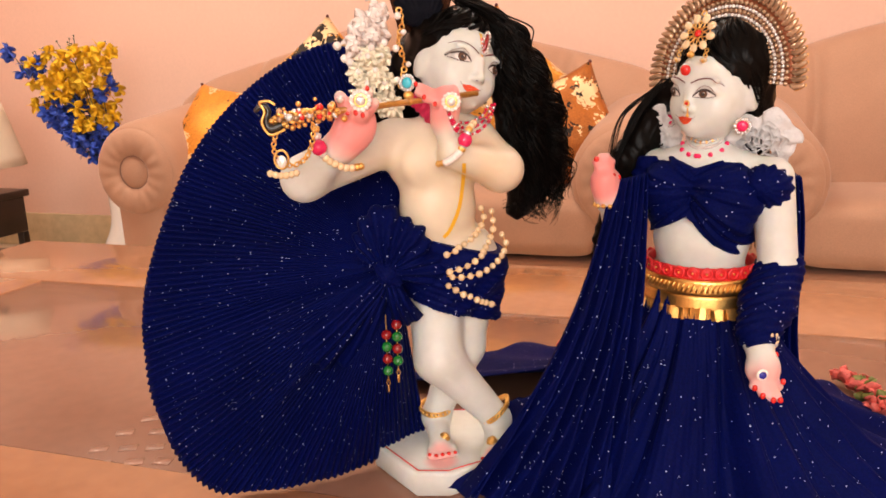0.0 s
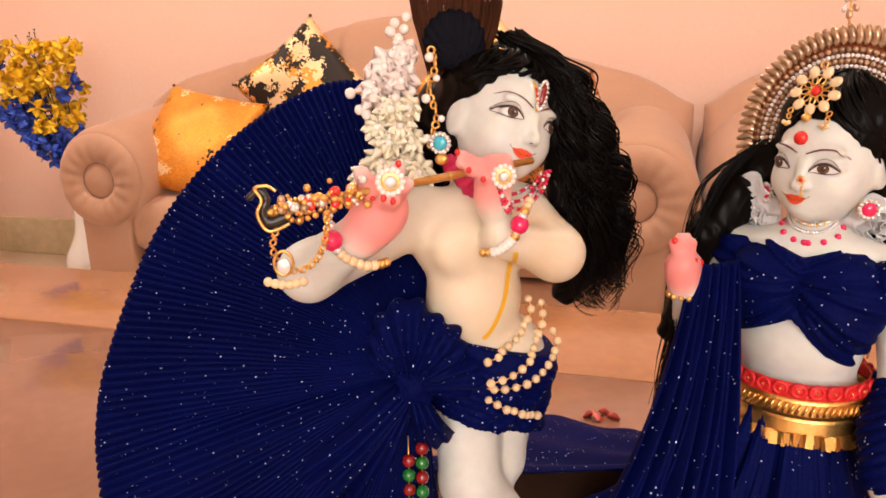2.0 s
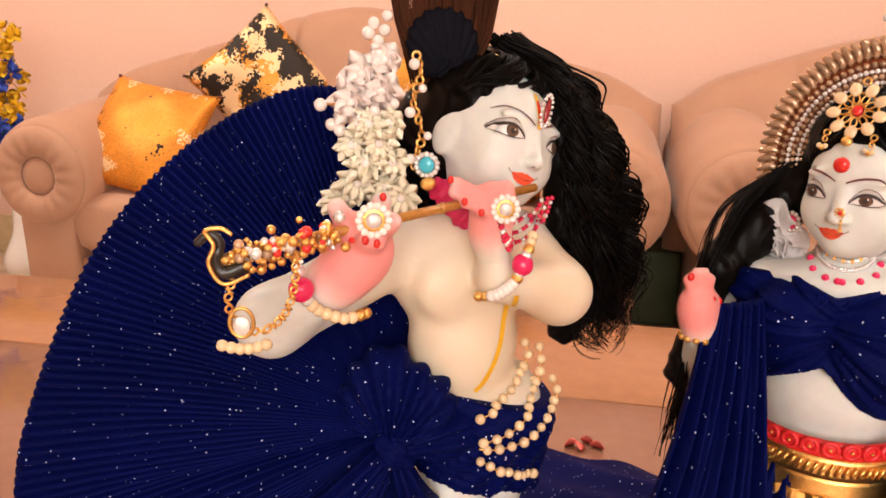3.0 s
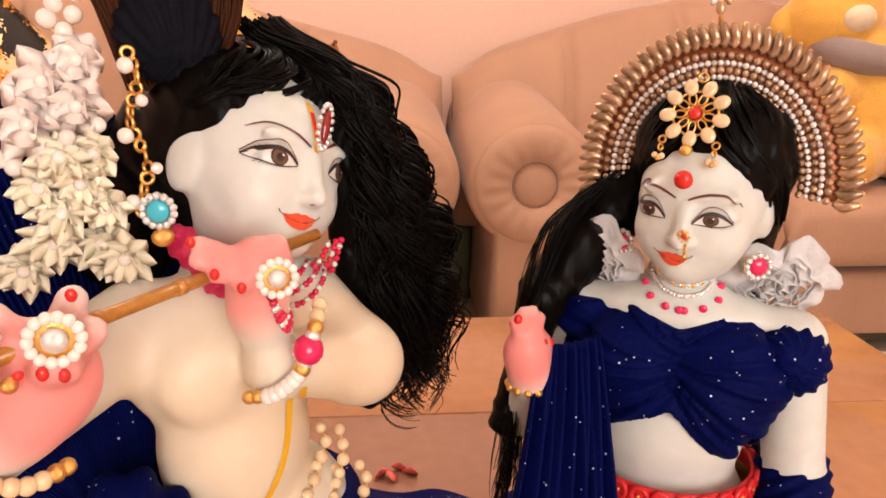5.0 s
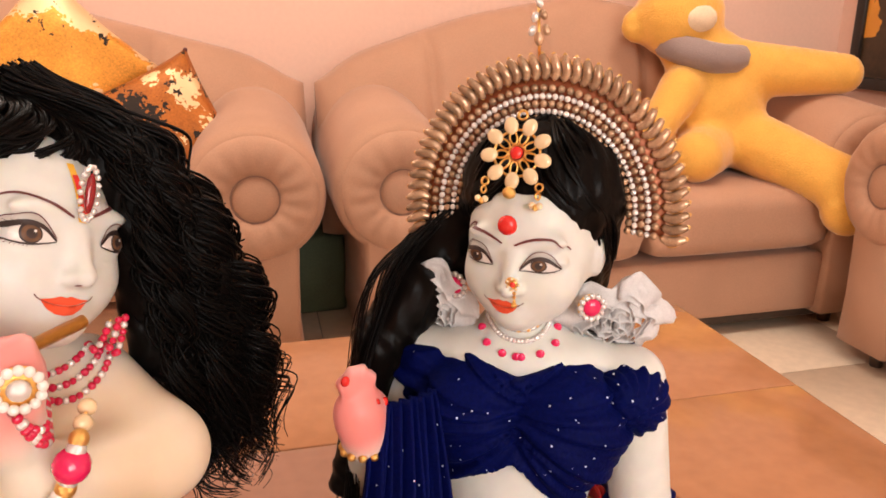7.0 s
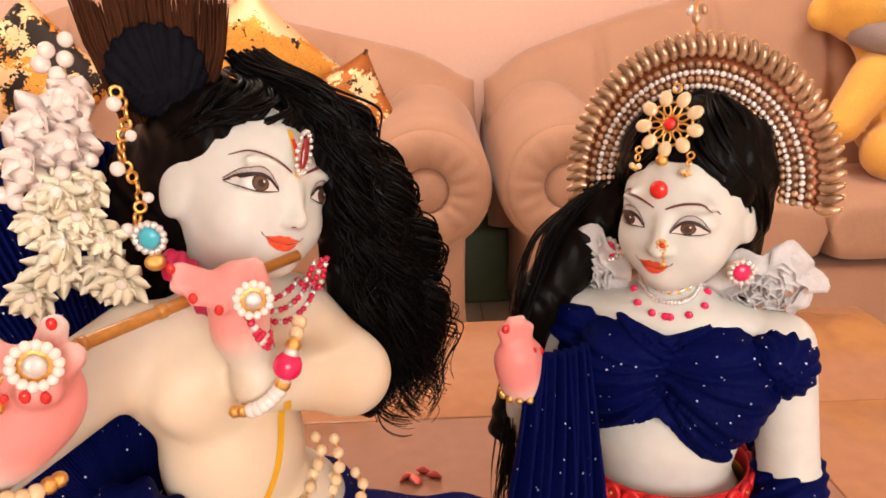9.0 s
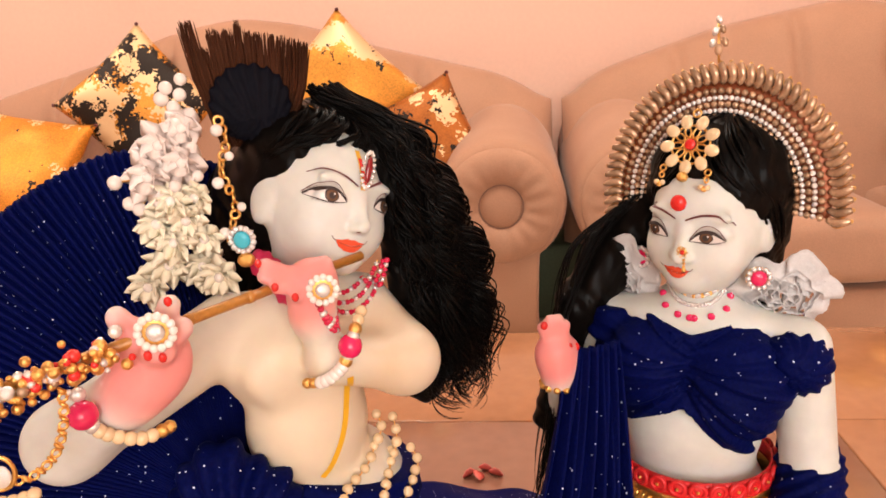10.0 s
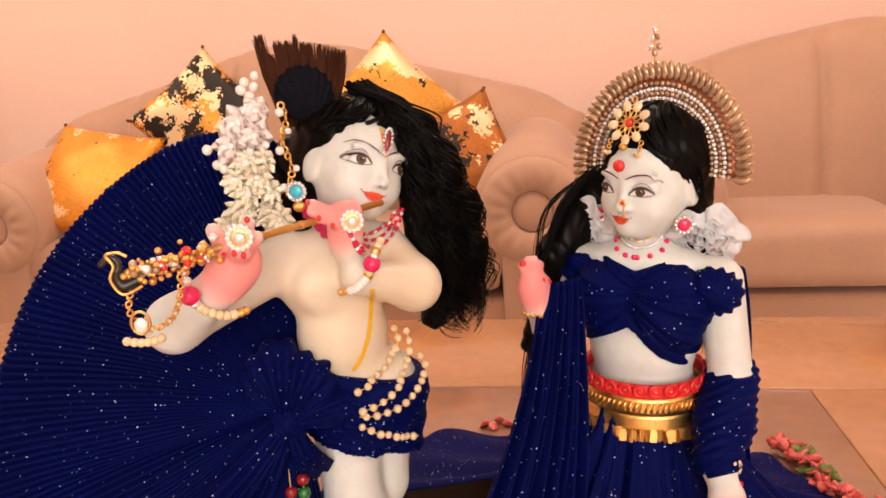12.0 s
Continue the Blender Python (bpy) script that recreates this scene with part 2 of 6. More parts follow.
M_TURQ = mat("turquoise_stone", (0.06, 0.52, 0.66), 0.2, var=0.1, scale=150, bump=0.0, coat=0.5)
M_GREENBEAD = mat("green_glass_bead", (0.01, 0.17, 0.03), 0.1, var=0.1, scale=100, bump=0.0, coat=0.6)
M_DKRED = mat("dark_red_glass_bead", (0.25, 0.008, 0.012), 0.1, var=0.1, scale=100, bump=0.0, coat=0.6)
M_HAIR = mat("black_synthetic_hair", (0.0035, 0.0025, 0.0022), 0.34, var=0.3, scale=40, fine=500, bump=0.0, spec=0.075)
M_FEATHER = mat("brown_feather_barbs", (0.060, 0.020, 0.009), 0.7, var=0.3, scale=60, fine=600, bump=0.1, spec=0.08)
M_FEATHEYE = mat("dark_feather_eye", (0.004, 0.004, 0.008), 0.7, var=0.2, scale=60, spec=0.08)
M_PETAL = mat("ivory_foam_petal", (0.95, 0.87, 0.68), 0.6, var=0.04, scale=100, fine=500, bump=0.1, dist=0.0005)
M_PETAL_P = mat("blush_organza_petal", (0.95, 0.82, 0.76), 0.5, var=0.04, scale=100, fine=500, bump=0.1, dist=0.0005)
M_ORGANZA = mat("silver_organza", (0.86, 0.85, 0.86), 0.4, 0.0, var=0.12, scale=150, fine=900, bump=0.3, dist=0.0006)
bsdf(M_ORGANZA).inputs["Transmission Weight"].default_value = 0.35
bsdf(M_ORGANZA).inputs["IOR"].default_value = 1.1
M_BLACKPAINT = mat("black_paint_line", (0.035, 0.02, 0.018), 0.4, var=0.1, bump=0.0)
M_BROWPAINT = mat("maroon_paint_line", (0.13, 0.03, 0.03), 0.4, var=0.1, bump=0.0)
M_EYEWHITE = mat("eye_white_paint", (0.80, 0.74, 0.70), 0.25, var=0.03, bump=0.0)
M_IRIS = mat("brown_iris_paint", (0.16, 0.085, 0.05), 0.25, var=0.25, scale=300, bump=0.0)
M_SHADOWPAINT = mat("grey_eyelid_paint", (0.50, 0.47, 0.43), 0.3, var=0.08, bump=0.0)
M_LIPS = mat("coral_lip_paint", (0.80, 0.09, 0.035), 0.22, var=0.06, bump=0.0)
M_YELLOW = mat("yellow_thread_paint", (0.86, 0.46, 0.02), 0.4, var=0.06, bump=0.0)
M_BAMBOO = mat("polished_bamboo", (0.48, 0.20, 0.035), 0.28, var=0.25, scale=40, fine=300, coat=0.3)
M_CROWNBACK = mat("dark_red_backing", (0.26, 0.07, 0.025), 0.4, 0.5, var=0.2, scale=150)
M_LACE = mat("red_satin_lace", (0.70, 0.018, 0.022), 0.4, var=0.15, scale=150, fine=900, bump=0.3, dist=0.0006)
M_PINKCLOTH = mat("magenta_cloth", (0.55, 0.01, 0.08), 0.6, var=0.15, scale=100, fine=600)
M_YFLOWER = mat("yellow_silk_petal", (0.86, 0.52, 0.015), 0.6, var=0.12, scale=40, rand=0.1)
M_BFLOWER = mat("blue_silk_petal", (0.035, 0.09, 0.52), 0.6, var=0.2, scale=40, rand=0.1)
M_STEM = mat("dark_stem", (0.03, 0.05, 0.02), 0.6, var=0.2)
M_TEDDY = mat("golden_plush", (0.80, 0.42, 0.08), 0.95, var=0.10, scale=14, fine=180, bump=0.6, sheen=0.5, dist=0.004)
M_TEDDY_GREY = mat("grey_plush", (0.30, 0.22, 0.20), 0.95, var=0.1, fine=180, bump=0.5, sheen=0.4, dist=0.004)
M_TEDDY_CREAM = mat("cream_plush", (0.80, 0.62, 0.42), 0.95, var=0.1, fine=180, bump=0.5, sheen=0.4, dist=0.004)
M_PICBLACK = mat("black_picture_frame", (0.02, 0.015, 0.012), 0.3, var=0.1)
M_PINKFLOWER = mat("coral_silk_petal", (0.80, 0.15, 0.12), 0.55, var=0.2, scale=60, rand=0.15)
M_GREENLEAF = mat("olive_leaf", (0.20, 0.22, 0.05), 0.5, var=0.2, scale=40)
M_GLASS = mat("window_pane", (0.9, 0.95, 1.0), 0.02, var=0.0, bump=0.0)
bsdf(M_GLASS).inputs["Transmission Weight"].default_value = 1.0
M_CERAMIC = mat("white_glazed_ceramic", (0.82, 0.78, 0.72), 0.2, var=0.04, bump=0.0, coat=0.4)
M_WHITEFRAME = mat("white_window_frame", (0.8, 0.79, 0.76), 0.4, var=0.03)
M_GREENBOX = mat("dull_green_cloth", (0.10, 0.13, 0.07), 0.7, var=0.15)


def node(nt, kind, **inputs):
    n = nt.nodes.new(kind)
    for key, value in inputs.items():
        n.inputs[key].default_value = value
    return n


def math_node(nt, op, a, b=None, c=None):
    n = nt.nodes.new("ShaderNodeMath")
    n.operation = op
    for i, v in enumerate((a, b, c)):
        if v is None:
            continue
        if isinstance(v, (int, float)):
            n.inputs[i].default_value = v
        else:
            nt.links.new(v, n.inputs[i])
    return n.outputs[0]


def mix_color(nt, fac, a, b):
    n = nt.nodes.new("ShaderNodeMix")
    n.data_type = "RGBA"
    nt.links.new(fac, n.inputs[0])
    for v, s in ((a, n.inputs[6]), (b, n.inputs[7])):
        if isinstance(v, tuple):
            s.default_value = (*v, 1)
        else:
            nt.links.new(v, s)
    return n.outputs[2]


def glitter_cloth(name, color, cell=230.0):
    """Navy cloth with sparse metallic glitter grains, their sparkle put into the base colour."""
    m = mat(name, color, 0.62, var=0.35, scale=9, fine=380, bump=0.35, dist=0.0012, spec=0.05, sheen=0.02)
    nt = m.node_tree
    b = bsdf(m)
    co = nt.nodes.new("ShaderNodeTexCoord")
    v = node(nt, "ShaderNodeTexVoronoi", Scale=cell)
    nt.links.new(co.outputs["Object"], v.inputs["Vector"])
    sep = nt.nodes.new("ShaderNodeSeparateColor")
    nt.links.new(v.outputs["Color"], sep.inputs[0])
    size = math_node(nt, "MULTIPLY_ADD", sep.outputs[1], 0.12, 0.075)
    b.inputs["Sheen Tint"].default_value = (0.08, 0.16, 0.8, 1)
    near = math_node(nt, "LESS_THAN", v.outputs["Distance"], size)
    rare = math_node(nt, "GREATER_THAN", sep.outputs[0], 0.72)
    spark = math_node(nt, "MULTIPLY", near, rare)
    base = b.inputs["Base Color"].links[0].from_socket
    nt.links.new(mix_color(nt, spark, base, (0.75, 0.8, 1.0)), b.inputs["Base Color"])
    nt.links.new(math_node(nt, "MULTIPLY_ADD", spark, -0.3, 0.62), b.inputs["Roughness"])
    return m


M_NAVY = glitter_cloth("navy_glitter_crepe", (0.0010, 0.0032, 0.058))


def marble(name, blush_and_bounce):
    """Polished white marble with painted pink blush and tints of warm bounce light: (centre, radius, strength) in the
    object's own frame.
    """
    m = mat(name, (0.70, 0.70, 0.655), 0.40, var=0.06, scale=18, fine=90, bump=0.0, sss=0.35, coat=0.06, spec=0.35)
    nt = m.node_tree
    b = bsdf(m)
    co = nt.nodes.new("ShaderNodeTexCoord")
    col = b.inputs["Base Color"].links[0].from_socket
    for centre, radius, strength, tint in blush_and_bounce:
        d = nt.nodes.new("ShaderNodeVectorMath")
        d.operation = "DISTANCE"
        d.inputs[1].default_value = centre
        nt.links.new(co.outputs["Object"], d.inputs[0])
        r = nt.nodes.new("ShaderNodeMapRange")
        r.interpolation_type = "SMOOTHSTEP"
        r.inputs[1].default_value, r.inputs[2].default_value = radius, radius * 0.45
        r.inputs[3].default_value, r.inputs[4].default_value = 0.0, strength
        nt.links.new(d.outputs["Value"], r.inputs[0])
        col = mix_color(nt, r.outputs[0], col, tint)
    nt.links.new(col, b.inputs["Base Color"])
    return m


def sequin(name, share, seed, color=(0.74, 0.32, 0.045), shine=0.57):
    """Reversible sequin cloth: gold where brushed one way, black where brushed the other."""
    m = mat(name, color, 0.52, 0.5, var=0.35, scale=10, fine=160, bump=0.5, dist=0.002)
    nt = m.node_tree
    b = bsdf(m)
    co = nt.nodes.new("ShaderNodeTexCoord")
    mp = nt.nodes.new("ShaderNodeMapping")
    mp.inputs["Location"].default_value = (seed, seed * 1.7, 0)
    nt.links.new(co.outputs["Object"], mp.inputs[0])
    n = node(nt, "ShaderNodeTexNoise", Scale=9.0, Detail=4.0, Roughness=0.65)
    v = node(nt, "ShaderNodeTexVoronoi", Scale=110.0)
    nt.links.new(mp.outputs[0], n.inputs["Vector"])
    nt.links.new(mp.outputs[0], v.inputs["Vector"])
    sep = nt.nodes.new("ShaderNodeSeparateColor")
    nt.links.new(v.outputs["Color"], sep.inputs[0])
    val = math_node(nt, "MULTIPLY_ADD", sep.outputs[0], 0.10, n.outputs["Fac"])
    dark = math_node(nt, "GREATER_THAN", val, share)
    # cream patches put the sequins' pale reflections into the colour
    n2 = node(nt, "ShaderNodeTexNoise", Scale=5.0, Detail=3.0)
    mp2 = nt.nodes.new("ShaderNodeMapping")
    mp2.inputs["Location"].default_value = (seed * 3.1, 2.0, seed)
    nt.links.new(co.outputs["Object"], mp2.inputs[0])
    nt.links.new(mp2.outputs[0], n2.inputs["Vector"])
    bright = math_node(nt, "GREATER_THAN", math_node(nt, "MULTIPLY_ADD", sep.outputs[1], 0.08, n2.outputs["Fac"]), shine)
    gold = mix_color(nt, bright, b.inputs["Base Color"].links[0].from_socket, (0.88, 0.62, 0.34))
    nt.links.new(mix_color(nt, dark, gold, (0.02, 0.012, 0.008)), b.inputs["Base Color"])
    bp = nt.nodes.new("ShaderNodeBump")
    bp.inputs["Strength"].default_value, bp.inputs["Distance"].default_value = 0.6, 0.004
    nt.links.new(sep.outputs[2], bp.inputs["Height"])
    nt.links.new(bp.outputs[0], b.inputs["Normal"])
    return m


# ---- the room ----
X0, X1, Y0, Y1, H = -4.0, 2.5, -2.4, 3.5, 2.7


def slab(name, lo, hi, material, label):
    bm = bmesh.new()
    box(bm, lo, hi)
    return solo(name, bm, material, label, name.split("_")[0], kind="structure", smooth=False)


slab("wall_north", (X0 - 0.15, Y1, 0), (X1 + 0.15, Y1 + 0.15, H), M_WALL, "peach painted plaster wall behind the sofas")
slab("wall_east", (X1, Y0, 0), (X1 + 0.15, Y1, H), M_WALL, "peach painted plaster side wall")
slab("wall_west", (X0 - 0.15, Y0, 0), (X0, Y1, H), M_WALL, "peach painted plaster side wall")
bm = bmesh.new()
for lo, hi in (((X0 - 0.15, Y0 - 0.15, 0), (-0.6, Y0, H)), ((1.8, Y0 - 0.15, 0), (X1 + 0.15, Y0, H)), ((-0.6, Y0 - 0.15, 0), (1.8, Y0, 0.9)), ((-0.6, Y0 - 0.15, 2.5), (1.8, Y0, H))):
    box(bm, lo, hi)
solo("wall_south", bm, M_WALL, "peach painted plaster wall with a window opening", "wall", kind="structure", smooth=False)
slab("ceiling", (X0 - 0.15, Y0 - 0.15, H), (X1 + 0.15, Y1 + 0.15, H + 0.15), M_CEIL, "plain white painted ceiling")
slab("floor", (X0 - 0.15, Y0 - 0.15, -0.15), (X1 + 0.15, Y1 + 0.15, -0.004), M_GROUT, "floor of glossy beige marble tiles with thin joints")

# unseen window, added to carry the soft frontal daylight
win = thing("added_window", (0.6, Y0 - 0.08, 0.9), "unseen white framed window with clear panes, added for front light", "window", kind="structure")
bm = bmesh.new()
for lo, hi in (((-1.2, -0.03, 0), (1.2, 0.03, 0.06)), ((-1.2, -0.03, 1.54), (1.2, 0.03, 1.6)), ((-1.2, -0.03, 0.06), (-1.14, 0.03, 1.54)), ((1.14, -0.03, 0.06), (1.2, 0.03, 1.54)), ((-0.03, -0.03, 0.06), (0.03, 0.03, 1.54))):
    box(bm, lo, hi, 0.006)
part("window_frame", bm, M_WHITEFRAME, win, smooth=False)
for x in (-1.135, 0.035):
    bm = bmesh.new()
    box(bm, (x, -0.004, 0.065), (x + 1.1, 0.004, 1.535))
    part("pane", bm, M_GLASS, win, smooth=False).visible_shadow = False

bm = bmesh.new()
box(bm, (X0, Y1 - 0.018, 0), (X1, Y1, 0.20), 0.004)
solo("baseboard", bm, M_SKIRT, "veined cream marble skirting along the wall", "skirting", kind="structure")

# glowing panels out of view, added to go with these lamps
M_LIT = mat("added_panel_glow", (0.9, 0.85, 0.75), 0.5, var=0.0, bump=0)
bsdf(M_LIT).inputs["Emission Color"].default_value = (1.0, 0.88, 0.74, 1)
bsdf(M_LIT).inputs["Emission Strength"].default_value = 2.0
for x in (-2.7, -0.6, 1.4):
    lamp = thing("added_ceiling_light", (x, 2.1, H), "unseen square white ceiling panel light, added and switched on", "ceiling light", "ceiling panel lights")
    bm = bmesh.new()
    box(bm, (-0.31, -0.31, -0.025), (0.31, 0.31, 0), 0.006)
    part("frame", bm, M_WHITEFRAME, lamp)
    bm = bmesh.new()
    box(bm, (-0.28, -0.28, -0.029), (0.28, 0.28, -0.0255))
    part("diffuser", bm, M_LIT, lamp, smooth=False)


# ---- sofas ----
def arm_profile(n=40):
    """The keyhole outline of a rolled arm's front: a big roll over a narrower panel."""
    out = []
    a0 = math.acos(0.115 / 0.2)
    for i in range(n + 1):
        a = -math.pi / 2 + (math.pi / 2 - a0) + (2 * math.pi - 2 * (math.pi / 2 - a0)) * i / n
        out.append((0.2 * math.cos(a), 0.59 + 0.2 * math.sin(a)))
    out += [(-0.112, 0.36), (-0.108, 0.22), (-0.118, 0.06), (0.118, 0.06), (0.108, 0.22), (0.112, 0.36)]
    return out


def build_arm(sofa, x, y0, y1):
    """A rolled arm with its tufted round front."""
    bm = bmesh.new()
    prof = arm_profile()
    rows = []
    for k, (y, s) in enumerate([(0.0, 0.88), (0.012, 0.955), (0.04, 1.0), (0.2, 1.01), (0.45, 1.0), (y1 - y0, 0.98)]):
        row = []
        for px, pz in prof:
            c = 0.59 if pz > 0.36 else pz
            zz = c + (pz - c) * s
            wob = 1 + 0.02 * math.sin(9 * y + 3 * pz) if k > 2 else 1
            zz += max(0.0, zz - 0.5) * 0.42 * (y / (y1 - y0)) ** 1.2
            row.append(bm.verts.new((x + px * s * wob, y0 + y, max(zz, 0.06))))
        rows.append(row)
    for a, b in zip(rows, rows[1:]):
        for j in range(len(prof)):
            bm.faces.new((a[j], b[j], b[(j + 1) % len(prof)], a[(j + 1) % len(prof)]))
    bm.faces.new(rows[0])
    bm.faces.new(rows[-1][::-1])
    bmesh.ops.recalc_face_normals(bm, faces=bm.faces)
    arm = part("arm", bm, M_SOFA, sofa)
    # the gathered ring of the roll's face: a puffy torus with pleats, and a button disc
    def face(u, v):
        a, b = 2 * math.pi * u, 2 * math.pi * v
        R, r = 0.122, 0.056
        pl = 1 + 0.06 * math.cos(16 * a) + 0.02 * math.sin(5 * a)
        return (x + (R + r * math.cos(b)) * math.cos(a), y0 - 0.002 - 0.028 * pl * math.sin(b), 0.59 + (R + r * math.cos(b)) * math.sin(a))
    me = sheet(face, 96, 14, True)
    part("roll_face", give(me, M_SOFA), None, arm)
    bm = bmesh.new()
    ball(bm, (x, y0 - 0.004, 0.59), (0.066, 0.02, 0.066), 24)
    part("button", bm, M_SOFA, arm)
    # darker ring puts the shade in the crease round the button into colour
    bm = bmesh.new()
    ring(bm, (x, y0 - 0.006, 0.59), 0.0685, 0.0045, pose(0, 0, 0, 90), 36, 6)
    part("piping", bm, M_CREASE, arm)


def build_sofa(x0, x1, group, label, seats, crest=1.21):
    """A camel-backed sofa with rolled arms between the arm centres x0 and x1."""
    yf, yb = 2.57, 3.40
    mid, half = (x0 + x1) / 2, (x1 - x0) / 2
    sofa = thing("sofa", (mid, yf, 0), label, "sofa", group)
    ox = Matrix.Translation((-mid, -yf, 0))

    def put(name, bm, material, label=""):
        me = mesh_of(bm, name)
        me.transform(ox)
        return part(name, me, material, sofa, label)
    for x in (x0, x1):
        build_arm(sofa, x, yf, yb)
    for ob in sofa.children_recursive:
        ob.data.transform(ox)
    w0, w1 = x0 + 0.1, x1 - 0.1
    bm = bmesh.new()
    box(bm, (w0, yf + 0.03, 0.07), (w1, yb - 0.05, 0.285), 0.02)
    put("base", bm, M_SOFA)
    bm = bmesh.new()
    box(bm, (w0 - 0.02, yf + 0.06, 0.035), (w1 + 0.02, yf + 0.09, 0.07), 0.004)
    put("plinth", bm, M_LEG)
    wseat = (w1 - w0) / seats
    for i in range(seats):
        a, b = w0 + i * wseat + 0.004, w0 + (i + 1) * wseat - 0.004

        def cushion(u, v, a=a, b=b):
            # a puffed block: rounded profile round v, along u
            t = 2 * math.pi * v
            cy, cz, ry, rz = (yf + yb - 0.2) / 2 + 0.005, 0.41, (yb - yf - 0.2) / 2, 0.115
            c, s = math.cos(t), math.sin(t)
            k = (abs(c) ** 6 + abs(s) ** 6) ** (-1 / 6)
            e = (1 - (2 * u - 1) ** 10) ** 0.25 if 0 < u < 1 else 0
            puff = 1 + 0.10 * math.sin(math.pi * u) * max(0, s) * max(0, 1 - c * c)
            return (a + (b - a) * u, cy + ry * k * c * (0.96 + 0.04 * e), cz + rz * k * s * (0.01 + 0.99 * e) * puff)
        me = sheet(cushion, 28, 48)
        me.transform(ox)
        part("seat_cushion", give(me, M_SOFA), None, sofa)
    # camel back: arched outline, leaning, with upright channel seams
    chans = 5

    def back(u, v):
        s = 2 * u - 1
        top = sum(np.interp(abs(s + o), (0, 0.2, 0.42, 0.62, 0.86, 1.0), (crest, crest - 0.035, 1.085, 1.025, 0.95, 0.84)) for o in (-0.06, -0.03, 0, 0.03, 0.06)) / 5
        t = 2 * math.pi * v
        c, sn = math.cos(t), math.sin(t)
        k = (abs(c) ** 4 + abs(sn) ** 4) ** (-1 / 4)
        z = 0.32 + (top - 0.32) * (0.5 + 0.5 * k * sn)
        groove = min(abs(((u * chans) % 1)), 1 - ((u * chans) % 1))
        g = 0.028 * math.exp(-(groove / 0.045) ** 2) * (1 if c < 0 else 0) * (1 if 0.04 < u < 0.96 else 0)
        y = 3.18 + (z - 0.5) * 0.16 + ((0.17 - 0.03 * s * s) * k * c + g) * max(0.0, 1 - abs(s) ** 24) ** 0.5
        if c < 0:
            y -= 0.035 * math.sin(math.pi * min(1, max(0, (z - 0.45) / (top - 0.45))))
        return (x0 - 0.19 + (x1 - x0 + 0.38) * u, min(y, 3.49), z)
    me = sheet(back, 140, 40)
    me.transform(ox)
    part("backrest", give(me, M_SOFA), None, sofa)
    for x in (x0 + 0.02, x1 - 0.02):
        for y in (yf + 0.08, yb - 0.1):
            bm = bmesh.new()
            rod(bm, (x, y, 0), (x, y, 0.07), 0.022, 0.03, 16)
            put("leg", bm, M_LEG)
    return sofa


build_sofa(-2.12, -0.143, "velvet sofas", "blush velvet three-seat sofa with rolled tufted arms", 3)
build_sofa(0.275, 1.90, "velvet sofas", "blush velvet camel-back loveseat with rolled tufted arms", 2, 1.16)
chair = build_sofa(-0.5, 0.5, "velvet sofas", "blush velvet armchair turned towards the table", 1, 1.12)
chair.matrix_world = pose(1.70, 1.85, 0, 0, 0, -90) @ Matrix.Diagonal((0.88, 0.84, 1, 1))

# ---- the coffee table ----
TZ = 0.483
tab = thing("coffee_table", (-0.58, 1.08, 0), "low lacquered brown table with a smoked glass inset", "coffee table")
TX0, TX1, TY0, TY1 = -1.32, 1.31, -0.72, 0.73
PX0, PX1, PY0, PY1 = -0.92, 0.95, -0.36, 0.35
for name, lo, hi in (("top_rail", (TX0, TY0, TZ - 0.05), (TX1, PY0, TZ)), ("top_rail", (TX0, PY1, TZ - 0.05), (TX1, TY1, TZ)),
                     ("top_stile", (TX0, PY0 + 0.0005, TZ - 0.05), (PX0, PY1 - 0.0005, TZ)), ("top_stile", (PX1, PY0 + 0.0005, TZ - 0.05), (TX1, PY1 - 0.0005, TZ))):
    bm = bmesh.new()
    box(bm, lo, hi, 0.003)
    part(name, bm, M_WOOD, tab)
bm = bmesh.new()
box(bm, (PX0 + 0.001, PY0 + 0.001, TZ - 0.012), (PX1 - 0.001, PY1 - 0.001, TZ - 0.0015), 0.001)
part("glass_inset", bm, M_PANEL, tab, "dark smoked glass inset")
for name, lo, hi in (("apron", (TX0 + 0.06, TY0 + 0.06, 0.36), (TX1 - 0.06, TY0 + 0.085, TZ - 0.051)), ("apron", (TX0 + 0.06, TY1 - 0.085, 0.36), (TX1 - 0.06, TY1 - 0.06, TZ - 0.051))):
    bm = bmesh.new()
    box(bm, lo, hi, 0.003)
    part(name, bm, M_WOOD, tab)
for x in (TX0 + 0.1, TX1 - 0.1):
    for y in (TY0 + 0.12, TY1 - 0.12):
        bm = bmesh.new()
        box(bm, (x - 0.04, y - 0.04, 0), (x + 0.04, y + 0.04, TZ - 0.051), 0.008)
        part("leg", bm, M_WOOD, tab)

